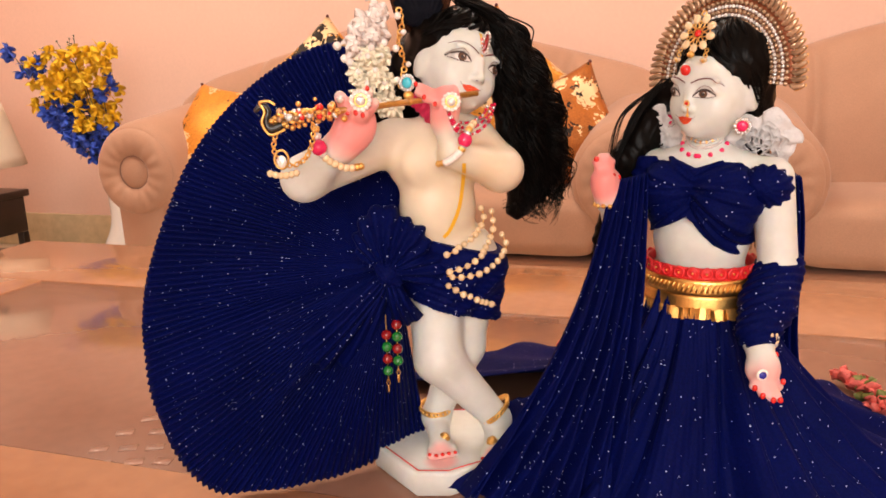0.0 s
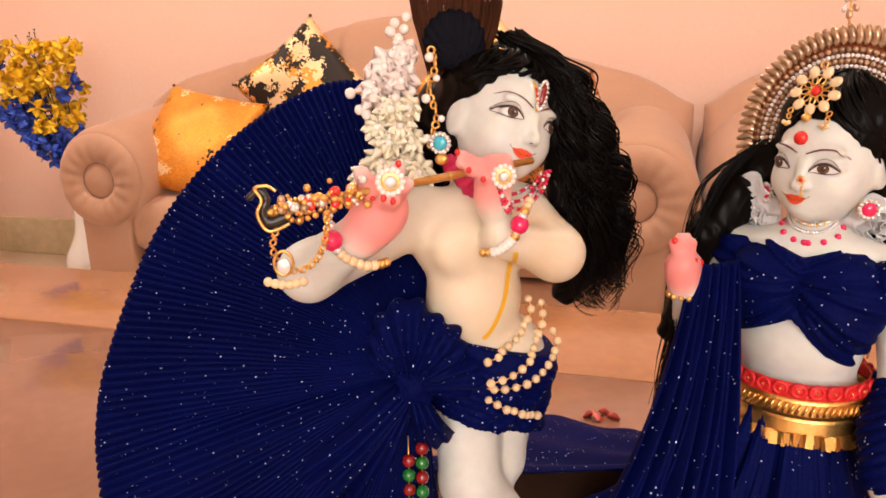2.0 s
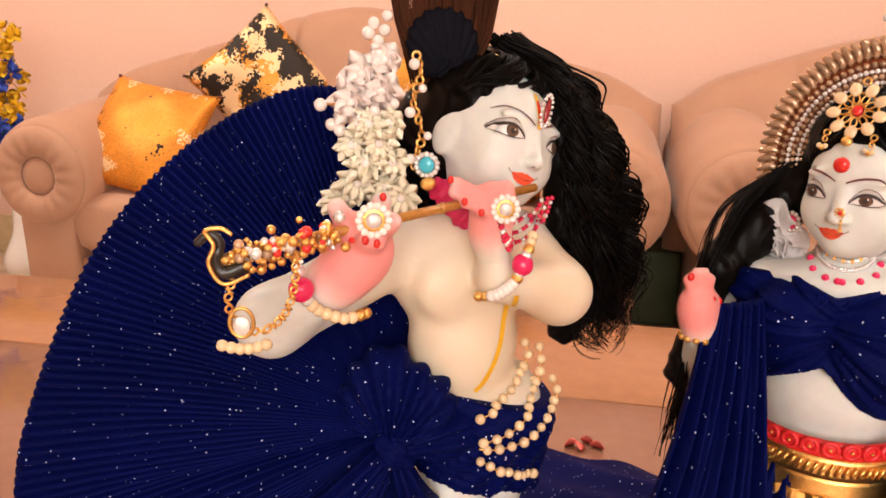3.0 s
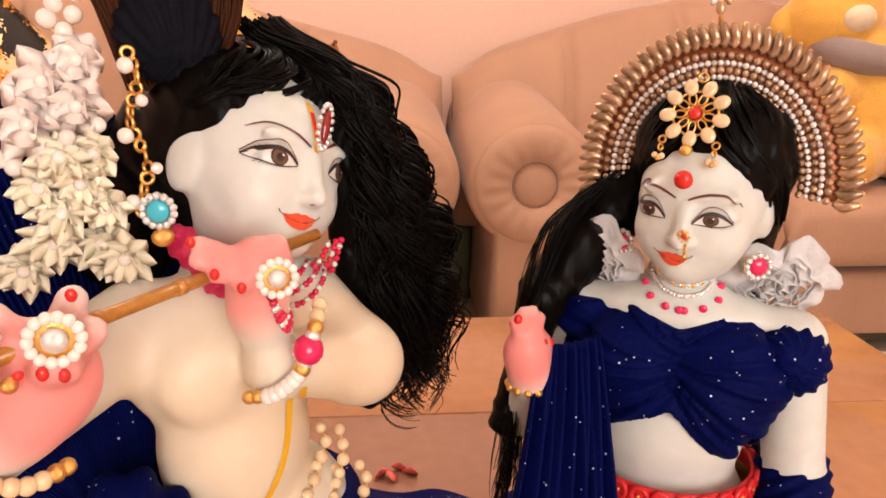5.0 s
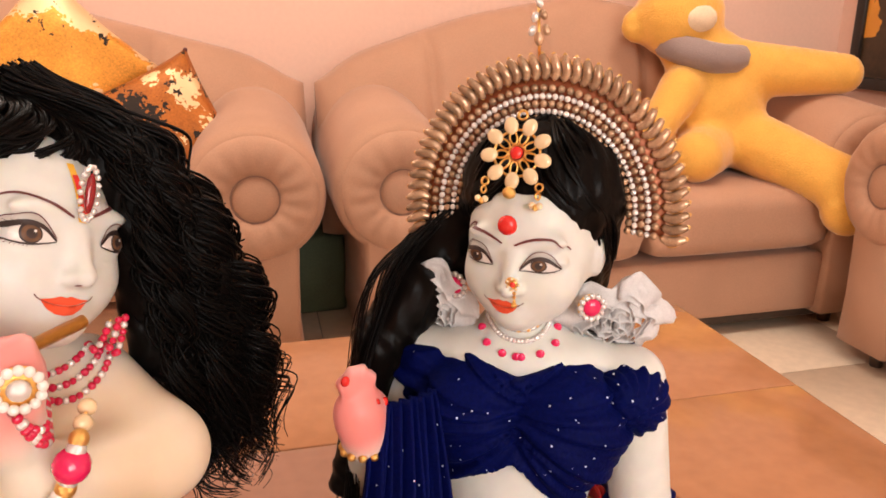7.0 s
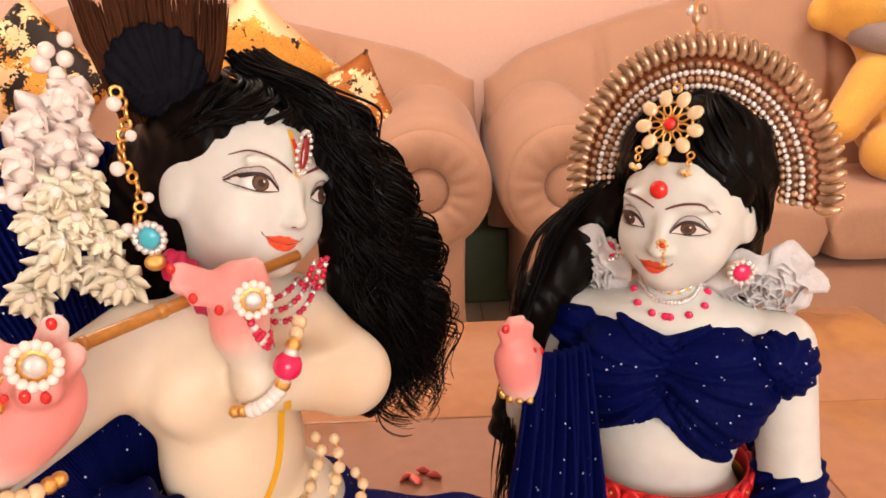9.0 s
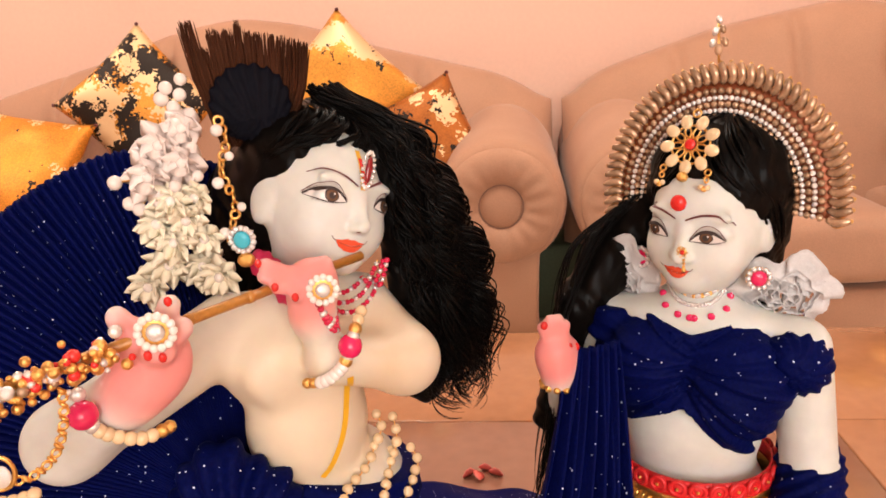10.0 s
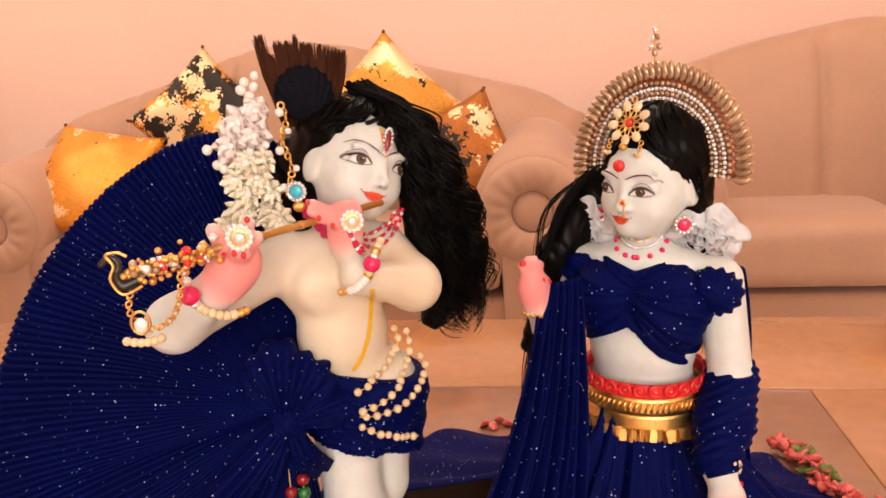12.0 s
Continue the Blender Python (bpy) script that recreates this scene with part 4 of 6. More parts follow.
def fan(u, v):
    a = 70 + 206 * u
    R = sum(np.interp(a + o, F_ANG, F_RAD) for o in (-6, -3, 0, 3, 6)) / 5
    D = sum(np.interp(a + o, F_ANG, F_DEP) for o in (-6, -3, 0, 3, 6)) / 5
    r = 0.02 + 0.98 * v
    w = math.radians(a)
    fold = 1 - (0.5 + 0.5 * math.sin(w * 11.0 + 1.4 * math.sin(2.2 * w))) ** 4
    low = max(0.0, min(1.0, (a - 165) / 60))
    deep = 0.046 * low * fold * math.sin(math.pi * min(1, r * 0.93)) ** 1.3
    pl = 0.0018 * math.sin(146 * 2 * math.pi * u + 5.0 * math.sin(9 * u) + 1.2 * math.sin(5 * r + 20 * u)) * min(1, 1.3 * r) + 0.0012 * math.sin(31 * w + 6 * r)
    back = 0.030 * math.sin(math.pi * r) * (1 - low)
    rr = R * r * (1 + 0.003 * math.sin(146 * 2 * math.pi * u) * (r > 0.97))
    d = FK.y + (D - FK.y) * r ** 1.15 + back - deep + pl * 1.4
    z = FK.z + rr * math.sin(w)
    return (FK.x + rr * math.cos(w) - 0.3 * pl, d, max(z, TZ + 0.003))


me = sheet(fan, 1168, 40)
thick(cpart("fan_pleats", me, M_NAVY, cape, FB), 0.0012)


def wrap_bend(P):
    return 0.0011 * np.sin(P[..., 2] * 760 + P[..., 0] * 330) + 0.0014 * np.sin(P[..., 2] * 210 - P[..., 0] * 160)


def wrap_cut(P):
    top = P[..., 2] - (0.790 - 0.30 * (P[..., 0] + 0.045))
    low = (0.712 - 0.42 * (P[..., 0] + 0.045)) - P[..., 2]
    return np.maximum(top, low)


K_WRAP = skin_mesh([f_ell((0.006, 0.872, 0.748), (0.063, 0.055, 0.075), 27), f_cap((-0.020, 0.868, 0.735), (-0.014, 0.860, 0.66), 0.042, 0.040), f_cap((0.030, 0.888, 0.735), (0.022, 0.890, 0.64), 0.042, 0.036)], 0.0024, 0.012, wrap_cut, wrap_bend)
wrap_tree = bvh_of(K_WRAP)
cpart("hip_wrap", K_WRAP, M_NAVY, cape, FB)


def gather(P):
    a = np.arctan2(P[..., 2] - 0.752, P[..., 0] + 0.070)
    return 0.0028 * np.sin(a * 21) + 0.0008 * np.sin(P[..., 2] * 500 + 2 * a)


puff = skin_mesh([f_ell((-0.074, 0.822, 0.788), (0.030, 0.023, 0.038), 0, 0, 14), f_ell((-0.046, 0.816, 0.780), (0.026, 0.020, 0.028)), f_cap((-0.062, 0.812, 0.757), (-0.020, 0.830, 0.752), 0.016, 0.022), f_ell((-0.066, 0.806, 0.752), (0.014, 0.012, 0.014))], 0.002, 0.006, None, gather)
cpart("bow", puff, M_NAVY, cape, FB)
knot = skin_mesh([f_ell((-0.067, 0.800, 0.750), (0.011, 0.010, 0.014), 0, 0, 25), f_cap((-0.074, 0.804, 0.757), (-0.058, 0.802, 0.742), 0.008, 0.008)], 0.0016, 0.004, None, lambda P: 0.0009 * np.sin((P[..., 0] + P[..., 2]) * 900))
cpart("knot", knot, M_NAVY, cape, FB)


def tail(a, b, w0, w1, bow, waves):
    a, b = Vector(a), Vector(b)

    def f(u, v):
        p = a.lerp(b, v)
        side = (u - 0.5) * (w0 + (w1 - w0) * v)
        along = (b - a).normalized()
        x = along.cross(Vector((0, 1, 0))).normalized()
        wob = 0.0035 * math.sin(waves * 2 * math.pi * u + 2 * v) * (0.4 + 0.6 * v)
        return p + x * side + Vector((0, -bow * math.sin(math.pi * v) + wob + 0.012 * (2 * u - 1) ** 2, 0))
    return sheet(f, 60, 24)


thick(cpart("sash_tail", tail((-0.066, 0.800, 0.745), (-0.046, 0.812, 0.688), 0.014, 0.034, 0.012, 3), M_NAVY, cape, FB), 0.0014)
thick(cpart("sash_tail", tail((-0.070, 0.800, 0.745), (-0.158, 0.792, 0.655), 0.018, 0.050, 0.010, 4), M_NAVY, cape, FB), 0.0014)
thick(cpart("sash_tail", tail((-0.070, 0.803, 0.740), (-0.122, 0.806, 0.640), 0.014, 0.050, 0.006, 3), M_NAVY, cape, FB), 0.0014)

# ---- dress of the lady ----
DB = (0.29, 0.84, TZ)
dress = thing("gathered_gown", DB, "navy glitter gown with gathered bodice and spread skirt", "costume", frame_m=CM)


def bust_bend(P):
    x, y, z = rb_local(P)
    a = np.arctan2(z - 0.836, np.abs(x) + 0.014)
    return 0.0021 * np.sin(a * 24 + 60 * x + 2 * np.sin(9 * a)) + 0.0007 * np.sin(a * 53)


def bust_cut(P):
    x, y, z = rb_local(P)
    low = np.where(x < 0, 0.806 - 0.60 * -x + 2.0 * x * x, 0.806 - 1.25 * x + 4.5 * x * x)
    neck = 0.871 - 0.09 * np.abs(x)
    neck = np.where(np.abs(x) < 0.03, neck - 0.014 * (1 - np.abs(x) / 0.03), neck)
    return np.maximum(low - z, z - neck)


bodice = skin_mesh([rb_ell((0, 0.003, 0.836), (0.064, 0.047, 0.054)), rb_ell((-0.002, -0.004, 0.79), (0.059, 0.052, 0.05)), rb_ell((-0.031, -0.028, 0.828), (0.034, 0.028, 0.034)), rb_ell((0.034, -0.030, 0.820), (0.038, 0.029, 0.040), 12), rb_ell((-0.064, 0.0, 0.846), (0.023, 0.028, 0.030))], 0.0022, 0.007, bust_cut, bust_bend)
cpart("bodice", bodice, M_NAVY, dress, DB)
SL = rb(0.073, -0.014, 0.840)
sleeve = skin_mesh([f_ell(SL, (0.023, 0.026, 0.025), R_YAW, 0, -15), f_ell(rb(0.064, -0.026, 0.846), (0.014, 0.016, 0.015))], 0.002, 0.006, None, lambda P: 0.0014 * np.sin(np.arctan2(P[..., 2] - 0.842, P[..., 0] - SL[0] + 0.022) * 22))
cpart("sleeve", sleeve, M_NAVY, dress, DB)


def skirt(u, v):
    a = 2 * math.pi * u
    c, s = math.cos(a), math.sin(a)
    z = 0.725 - (0.725 - TZ - 0.004) * v
    grow = v ** 1.5
    ru = 0.058 + 0.175 * grow + 0.03 * max(0, v - 0.75) * 4 * abs(c)
    rd = 0.055 + 0.150 * grow
    f = math.sin(15 * a + 2.2 * math.sin(3 * a) + 1.5 * v + 1.3 * math.sin(4 * v + 5 * a)) * 0.5 + 0.32 * math.sin(31 * a + 4 * v + 2 * math.sin(2 * a)) + 0.38 * math.sin(7 * a + 4 * v + math.sin(3 * v))
    k = 1 + 0.14 * f * (0.25 + 0.9 * min(1, 1.6 * v))
    fine = 1 + 0.006 * math.sin(140 * a + 5 * math.sin(4 * a))
    return (0.291 + ru * k * fine * c, 0.842 + rd * k * fine * s - 0.005 * grow, z + 0.006 * f * v * v * (v > 0.9) + 0.002)


cpart("skirt", sheet(skirt, 520, 46, True), M_NAVY, dress, DB)


def train(u, v):
    """The hem that lies out over the table beside and behind the figure."""
    a = math.radians(-35 + 183 * u)
    f = math.sin(11 * a + 2 * math.sin(2 * a)) * 0.6 + 0.4 * math.sin(23 * a)
    R = (0.10 + (0.20 + 0.14 * math.exp(-(((a - 2.25) / 0.6) ** 2))) * v) * (1 + 0.05 * f + 0.05 * math.sin(3 * a))
    z = TZ + 0.006 + 0.085 * (1 - v) ** 1.3 + 0.010 * (1 + f) * (1 - 0.5 * v)
    return (0.30 + 1.0 * R * math.cos(a), 0.88 + 0.95 * R * math.sin(a), z if v < 1 else TZ + 0.002)


thick(cpart("train", sheet(train, 300, 30), M_NAVY, dress, DB), 0.0012, 1.0)


def veil(u, v):
    """The scarf from the raised arm down over the skirt's side: pleats run along it."""
    top = Vector((0.192 + 0.036 * u, 0.868 - 0.022 * math.sin(math.pi * u * 0.5), 0.838 + 0.012 * u))
    low = Vector((0.006 + 0.155 * u, 0.775 - 0.075 * u, TZ + 0.010 + 0.020 * u))
    p = top.lerp(low, v)
    sag = math.sin(math.pi * v)
    p += Vector((0.020 * sag * (1 - u) + 0.006 * sag, -0.012 * sag, 0.0))
    w = 0.0085 * (0.35 + 0.9 * v)
    f = math.sin(2 * math.pi * (5.2 * u + 0.9 * u * u + 0.35 * math.sin(3.5 * v))) + 0.45 * math.sin(2 * math.pi * 12 * u * (1 + 0.2 * u) + 5 * v) + 0.2 * math.sin(60 * u + 14 * v)
    return p + Vector((0.2 * w * f, -w * f, 0.15 * w * f))


thick(cpart("scarf", sheet(veil, 160, 60), M_NAVY, dress, DB), 0.0014)
armwrap = skin_mesh([f_cap((0.361, 0.790, 0.750), (0.338, 0.762, 0.718), 0.0250, 0.0275), f_cap((0.338, 0.762, 0.718), (0.319, 0.738, 0.696), 0.0275, 0.0215), f_ell((0.368, 0.805, 0.735), (0.018, 0.026, 0.028))], 0.0022, 0.008, None,
                    lambda P: 0.0016 * np.sin((P[..., 2] * 1.0 + 0.9 * P[..., 1] - 0.25 * P[..., 0]) * 520 + 30 * P[..., 0]))
cpart("arm_wrap", armwrap, M_NAVY, dress, DB)


def shawl(u, v):
    """The scarf's far end, hanging behind the bare arm."""
    a = Vector((0.392, 0.850, 0.842 - 0.350 * v))
    x = (u - 0.5) * (0.02 + 0.05 * v)
    f = math.sin(2 * math.pi * 5 * u + 2 * v)
    return a + Vector((x + 0.012 * v + 0.004 * math.sin(9 * v), 0.008 * f + 0.02 * v * (u - 0.5), 0.002 * f))


thick(cpart("shawl_end", sheet(shawl, 70, 40), M_NAVY, dress, DB), 0.0014)

# ---- wigs ----
def strand_lock(bm, guides, n, rnd, spread, curl, turns, r=0.0011, steps=26, seg=5, clump=12):
    """Wavy strands blended between guide curves, in clumps that wave together, gathered into one mesh."""
    guides = [[Vector(p) for p in g] for g in guides]
    for q0 in range(n):
        if q0 % clump == 0:
            k = rnd.random() * (len(guides) - 1)
            i = min(int(k), len(guides) - 2) if len(guides) > 1 else 0
            f = k - i if len(guides) > 1 else 0
            j = min(i + 1, len(guides) - 1)
            root = [a.lerp(b, f) + Vector([rnd.gauss(0, spread) for _ in range(3)]) * (0.25 + 0.75 * q / 4) for q, (a, b) in enumerate(zip(guides[i], guides[j]))]
            phase, amp, twist, long_ = rnd.uniform(0, 6.28), curl * rnd.uniform(0.5, 1.5), turns * rnd.uniform(0.65, 1.35), rnd.uniform(0.84, 1.0)
        own = Vector([rnd.gauss(0, spread * 0.30) for _ in range(3)])
        cps = [p + own * (0.5 + 0.5 * q / 4) + Vector([rnd.gauss(0, spread * 0.10) for _ in range(3)]) for q, p in enumerate(root)]
        line = spline(cps, steps // (len(cps) - 1))
        line = line[:max(int(len(line) * min(1, long_ * rnd.uniform(0.93, 1.05))), 6)]
        ph, am, tw = phase + rnd.gauss(0, 0.25), amp * rnd.uniform(0.85, 1.15), twist
        out, m = [], len(line) - 1
        for q, p in enumerate(line):
            t = q / m
            w = am * min(1, t * 1.6)
            out.append(p + Vector((math.cos(ph + tw * 6.28 * t), math.sin(ph + tw * 6.28 * t) * 0.8, 0.4 * math.sin(ph * 2 + tw * 6.28 * t))) * w)
        rr = r * rnd.uniform(0.7, 1.4)
        tube(bm, out, [rr * (1 - 0.75 * (q / m) ** 3) for q in range(m + 1)], seg, False)


def loc(hm, s, pts):
    return [tuple(hm @ (Vector(p) * s * 0.001)) for p in pts]


def hair_bump(P):
    return 0.0009 * np.sin(P[..., 0] * 420 + 60 * P[..., 2] + 2.5 * np.sin(P[..., 2] * 130)) + 0.0005 * np.sin(P[..., 0] * 900 - P[..., 2] * 260 + P[..., 1] * 500)


def head_cap(hm, s, c, r, k=0.006):
    e = hm.to_3x3().to_euler()
    return f_ell(tuple(hm @ (Vector(c) * s * 0.001)), tuple(x * s * 0.001 for x in r), math.degrees(e.z), math.degrees(e.x), math.degrees(e.y)), k


rnd = random.Random(7)
HB = (0.03, 0.9, 0.97)
wig = thing("wig", HB, "long wavy black wig on the flute player", "wig", frame_m=CM)
k_cap = skin_mesh([head_cap(K_HEAD, K_S, (0, 19.5, 25), (49, 50, 42)), head_cap(K_HEAD, K_S, (0, 30, 0), (44, 40, 50)),
                   f_cap((0.060, 0.905, 1.005), (0.094, 0.905, 0.94), 0.026, 0.032), f_cap((0.094, 0.905, 0.94), (0.104, 0.915, 0.845), 0.032, 0.028), f_cap((0.104, 0.915, 0.845), (0.088, 0.92, 0.80), 0.026, 0.015),
                   f_cap((-0.030, 0.935, 0.98), (-0.062, 0.955, 0.90), 0.032, 0.026), f_cap((0.068, 0.890, 0.995), (0.076, 0.888, 0.895), 0.013, 0.017)], 0.0024, 0.012, None, hair_bump)
cpart("hair_base", k_cap, M_HAIR, wig, HB)
K_G = [[(0.02, 0.900, 1.044), (0.066, 0.872, 1.010), (0.072, 0.868, 0.955), (0.078, 0.872, 0.885), (0.088, 0.885, 0.800)],
       [(0.03, 0.905, 1.047), (0.080, 0.884, 1.006), (0.096, 0.880, 0.95), (0.108, 0.884, 0.88), (0.108, 0.90, 0.790)],
       [(0.03, 0.91, 1.048), (0.086, 0.904, 1.004), (0.116, 0.901, 0.945), (0.136, 0.905, 0.87), (0.134, 0.912, 0.79)],
       [(0.02, 0.92, 1.048), (0.082, 0.935, 0.99), (0.105, 0.935, 0.93), (0.118, 0.93, 0.86), (0.104, 0.925, 0.785)]]
bm = bmesh.new()
strand_lock(bm, K_G, 800, rnd, 0.0085, 0.0082, 5.4, 0.0009, 80, 4, 22)
tagged(cpart("long_lock", bm, M_HAIR, wig, HB), kind="stuff")
bm = bmesh.new()
strand_lock(bm, K_G[1:3], 26, rnd, 0.009, 0.0085, 7.0, 0.0005, 80, 4, 2)
strand_lock(bm, K_G[:2], 16, rnd, 0.008, 0.008, 7.0, 0.0005, 80, 4, 2)
tagged(cpart("loose_hair", bm, M_HAIR, wig, HB), kind="stuff")
bm = bmesh.new()
strand_lock(bm, [[(0.0, 0.915, 1.04), (-0.042, 0.93, 1.0), (-0.060, 0.945, 0.95), (-0.068, 0.955, 0.90), (-0.062, 0.955, 0.85)],
                 [(0.0, 0.915, 1.04), (-0.058, 0.94, 0.99), (-0.085, 0.955, 0.94), (-0.090, 0.96, 0.89), (-0.080, 0.96, 0.84)]], 130, rnd, 0.006, 0.005, 3.0)
tagged(cpart("side_lock", bm, M_HAIR, wig, HB), kind="stuff")
# combed-over front: from the crown across the brow to both sides
bm = bmesh.new()
strand_lock(bm, [loc(K_HEAD, K_S, [(x, y + 6.5, z + 3) for x, y, z in g]) for g in (
    [(-12, 20, 66), (-30, -14, 55), (-40, -14, 38), (-45, 0, 22), (-44, 14, 8)],
    [(-8, 14, 68), (-14, -26, 54), (-30, -27, 38), (-41, -12, 26), (-46, 6, 14)],
    [(-6, 8, 69), (0, -32, 51), (-8, -38, 39), (-26, -30, 35), (-42, -6, 24)],
    [(-2, 8, 69), (6, -34, 50), (14, -38, 38), (30, -26, 30), (42, -4, 10)],
    [(4, 12, 68), (16, -28, 52), (28, -30, 36), (39, -18, 18), (45, -2, -14)],
    [(8, 20, 66), (30, -14, 52), (40, -14, 34), (45, -2, 10), (47, 8, -24)])], 520, rnd, 0.0024, 0.0014, 1.6, 0.0008)
tagged(cpart("fringe", bm, M_HAIR, wig, HB), kind="stuff")

WB = (0.29, 0.88, 0.95)
wig2 = thing("wig", WB, "long black centre-parted wig on the lady", "wig", frame_m=CM)
r_cap = skin_mesh([head_cap(R_HEAD, R_S, (0, 17, 27), (51, 50, 45)), head_cap(R_HEAD, R_S, (0, 26, -4), (45, 40, 46)), f_cap((0.330, 0.845, 0.955), (0.345, 0.860, 0.82), 0.030, 0.024),
                   f_cap((0.280, 0.895, 0.94), (0.222, 0.905, 0.86), 0.026, 0.020), f_cap((0.222, 0.905, 0.86), (0.190, 0.905, 0.76), 0.018, 0.011)], 0.0024, 0.012, None, hair_bump)
cpart("hair_base", r_cap, M_HAIR, wig2, WB)
bm = bmesh.new()
strand_lock(bm, [loc(R_HEAD, R_S, [(x, y + 4.5, z + 1) for x, y, z in g]) for g in (
    [(-1, 10, 71), (-6, -31, 50), (-20, -34, 36), (-34, -22, 22), (-40, -6, 0)],
    [(-1, 16, 73), (-16, -18, 62), (-32, -22, 38), (-42, -10, 18), (-45, 4, -12)],
    [(-1, 24, 73), (-28, 0, 64), (-42, -4, 36), (-48, 4, 10), (-48, 14, -22)])], 150, rnd, 0.0016, 0.0008, 1.2, 0.0009)
strand_lock(bm, [loc(R_HEAD, R_S, [(x, y + 4.5, z + 1) for x, y, z in g]) for g in (
    [(1, 10, 71), (6, -31, 50), (20, -34, 36), (34, -22, 22), (40, -6, 0)],
    [(1, 16, 73), (16, -18, 62), (32, -22, 38), (42, -10, 18), (45, 4, -12)],
    [(1, 24, 73), (28, 0, 64), (42, -4, 36), (48, 4, 10), (48, 14, -22)])], 150, rnd, 0.0016, 0.0008, 1.2, 0.0009)
tagged(cpart("fringe", bm, M_HAIR, wig2, WB), kind="stuff")
bm = bmesh.new()
strand_lock(bm, [[(0.265, 0.885, 0.955), (0.232, 0.895, 0.915), (0.205, 0.895, 0.85), (0.190, 0.895, 0.78), (0.172, 0.89, 0.69)],
                 [(0.27, 0.895, 0.955), (0.238, 0.91, 0.91), (0.220, 0.91, 0.85), (0.205, 0.905, 0.78), (0.190, 0.90, 0.70)]], 170, rnd, 0.006, 0.003, 1.8, 0.0009)
strand_lock(bm, [[(0.25, 0.885, 0.945), (0.215, 0.89, 0.91), (0.195, 0.89, 0.84), (0.182, 0.89, 0.78), (0.17, 0.885, 0.66)]], 20, rnd, 0.009, 0.004, 2.0, 0.0005)
tagged(cpart("side_lock", bm, M_HAIR, wig2, WB), kind="stuff")
bm = bmesh.new()
strand_lock(bm, [[(0.325, 0.85, 0.955), (0.345, 0.855, 0.91), (0.362, 0.865, 0.85), (0.368, 0.868, 0.80), (0.37, 0.87, 0.75)],
                 [(0.325, 0.88, 0.955), (0.35, 0.885, 0.91), (0.365, 0.89, 0.85), (0.372, 0.89, 0.80), (0.372, 0.885, 0.74)]], 150, rnd, 0.006, 0.003, 1.8, 0.0009)
tagged(cpart("long_lock", bm, M_HAIR, wig2, WB), kind="stuff")

# ---- the feather crest of the wig ----
QB = (-0.02, 0.905, 1.02)
crest = thing("feather_crest", QB, "trimmed brown feather crest with a dark eye", "headdress", frame_m=CM)
bm = bmesh.new()
for i in range(440):
    t = rnd.random()
    base = Vector((-0.046 + 0.044 * t + rnd.uniform(-0.004, 0.004), 0.905 + rnd.uniform(-0.004, 0.006), 1.016 + rnd.uniform(-0.004, 0.004)))
    top = 1.092 - 0.012 * t + 0.004 * math.sin(math.pi * t) + rnd.uniform(-0.004, 0.002) + (0.006 if t < 0.10 or 0.42 < t < 0.47 else 0) - (0.012 if 0.10 < t < 0.2 else 0)
    tip = Vector((-0.067 + 0.084 * t + rnd.uniform(-0.0015, 0.0015), 0.897 + rnd.uniform(-0.005, 0.006), top))
    mid = base.lerp(tip, 0.55) + Vector((0.006 * (t - 0.5), -0.005, 0))
    tube(bm, [base, base.lerp(mid, 0.5), mid, mid.lerp(tip, 0.5), tip], [0.0008, 0.0009, 0.0009, 0.0007, 0.0003], 4, False)
tagged(cpart("plume", bm, M_FEATHER, crest, QB), kind="stuff")
eye = skin_mesh([f_ell((-0.026, 0.892, 1.043), (0.028, 0.006, 0.027))], 0.002, 0.004, None, lambda P: 0.0012 * np.sin(np.arctan2(P[..., 0] + 0.018, P[..., 2] - 1.01) * 40))
cpart("feather_eye", eye, M_FEATHEYE, crest, QB)

# ---- jewellery ----
def unit_ball(name, material, seg=12):
    bm = bmesh.new()
    ball(bm, (0, 0, 0), 1.0, seg)
    return give(mesh_of(bm, name), material)


BALLS = {n: unit_ball("bead", m, 12) for n, m in (("pearl", M_PEARL), ("white", M_PEARL_W), ("gold", M_GOLD), ("crystal", M_CRYSTAL), ("topaz", M_TOPAZ), ("ruby", M_RUBY), ("pink", M_PINKBEAD), ("red", M_REDPAINT), ("green", M_GREENBEAD), ("dkred", M_DKRED), ("turq", M_TURQ), ("dull", M_GOLD_DULL))}


def bead(name, kind, c, r, parent, base, m=None):
    """One bead, a part on shared mesh data."""
    r = r if isinstance(r, tuple) else (r, r, r)
    return part(name, BALLS[kind], None, parent, m=Matrix.Translation(Vector(c) - Vector(base)) @ (m or Matrix()) @ Matrix.Diagonal((*r, 1)))


def on(tree, u, z, lift, d0=0.55):
    hit = tree.ray_cast(Vector((u, d0, z)), Vector((0, 1, 0)))
    return (hit[0] if hit[0] is not None else Vector((u, 0.86, z))) - Vector((0, lift, 0))


def strand_on(name, label, category, tree, pts, r, kind, step, base, fixed=None):
    """A string of beads draped over a surface: (u, z) points are laid on it."""
    ob = thing(name, base, label, category, frame_m=CM)
    line = [on(tree, p.x, p.z, r * 0.9) for p in spline([(u, 0, z) for u, z in pts], 10)] if fixed is None else spline(fixed, 10)
    beads = even(line, step)
    bm = bmesh.new()
    tube(bm, line, 0.0006, 5)
    cpart("thread", bm, M_GOLD, ob, base)
    for i, c in enumerate(beads):
        bead("bead", kind[i % len(kind)] if isinstance(kind, (list, tuple)) else kind, c, r * (0.93 + 0.14 * ((i * 7) % 5) / 4), ob, base)
    return ob


body_tree = bvh_of(k_body)


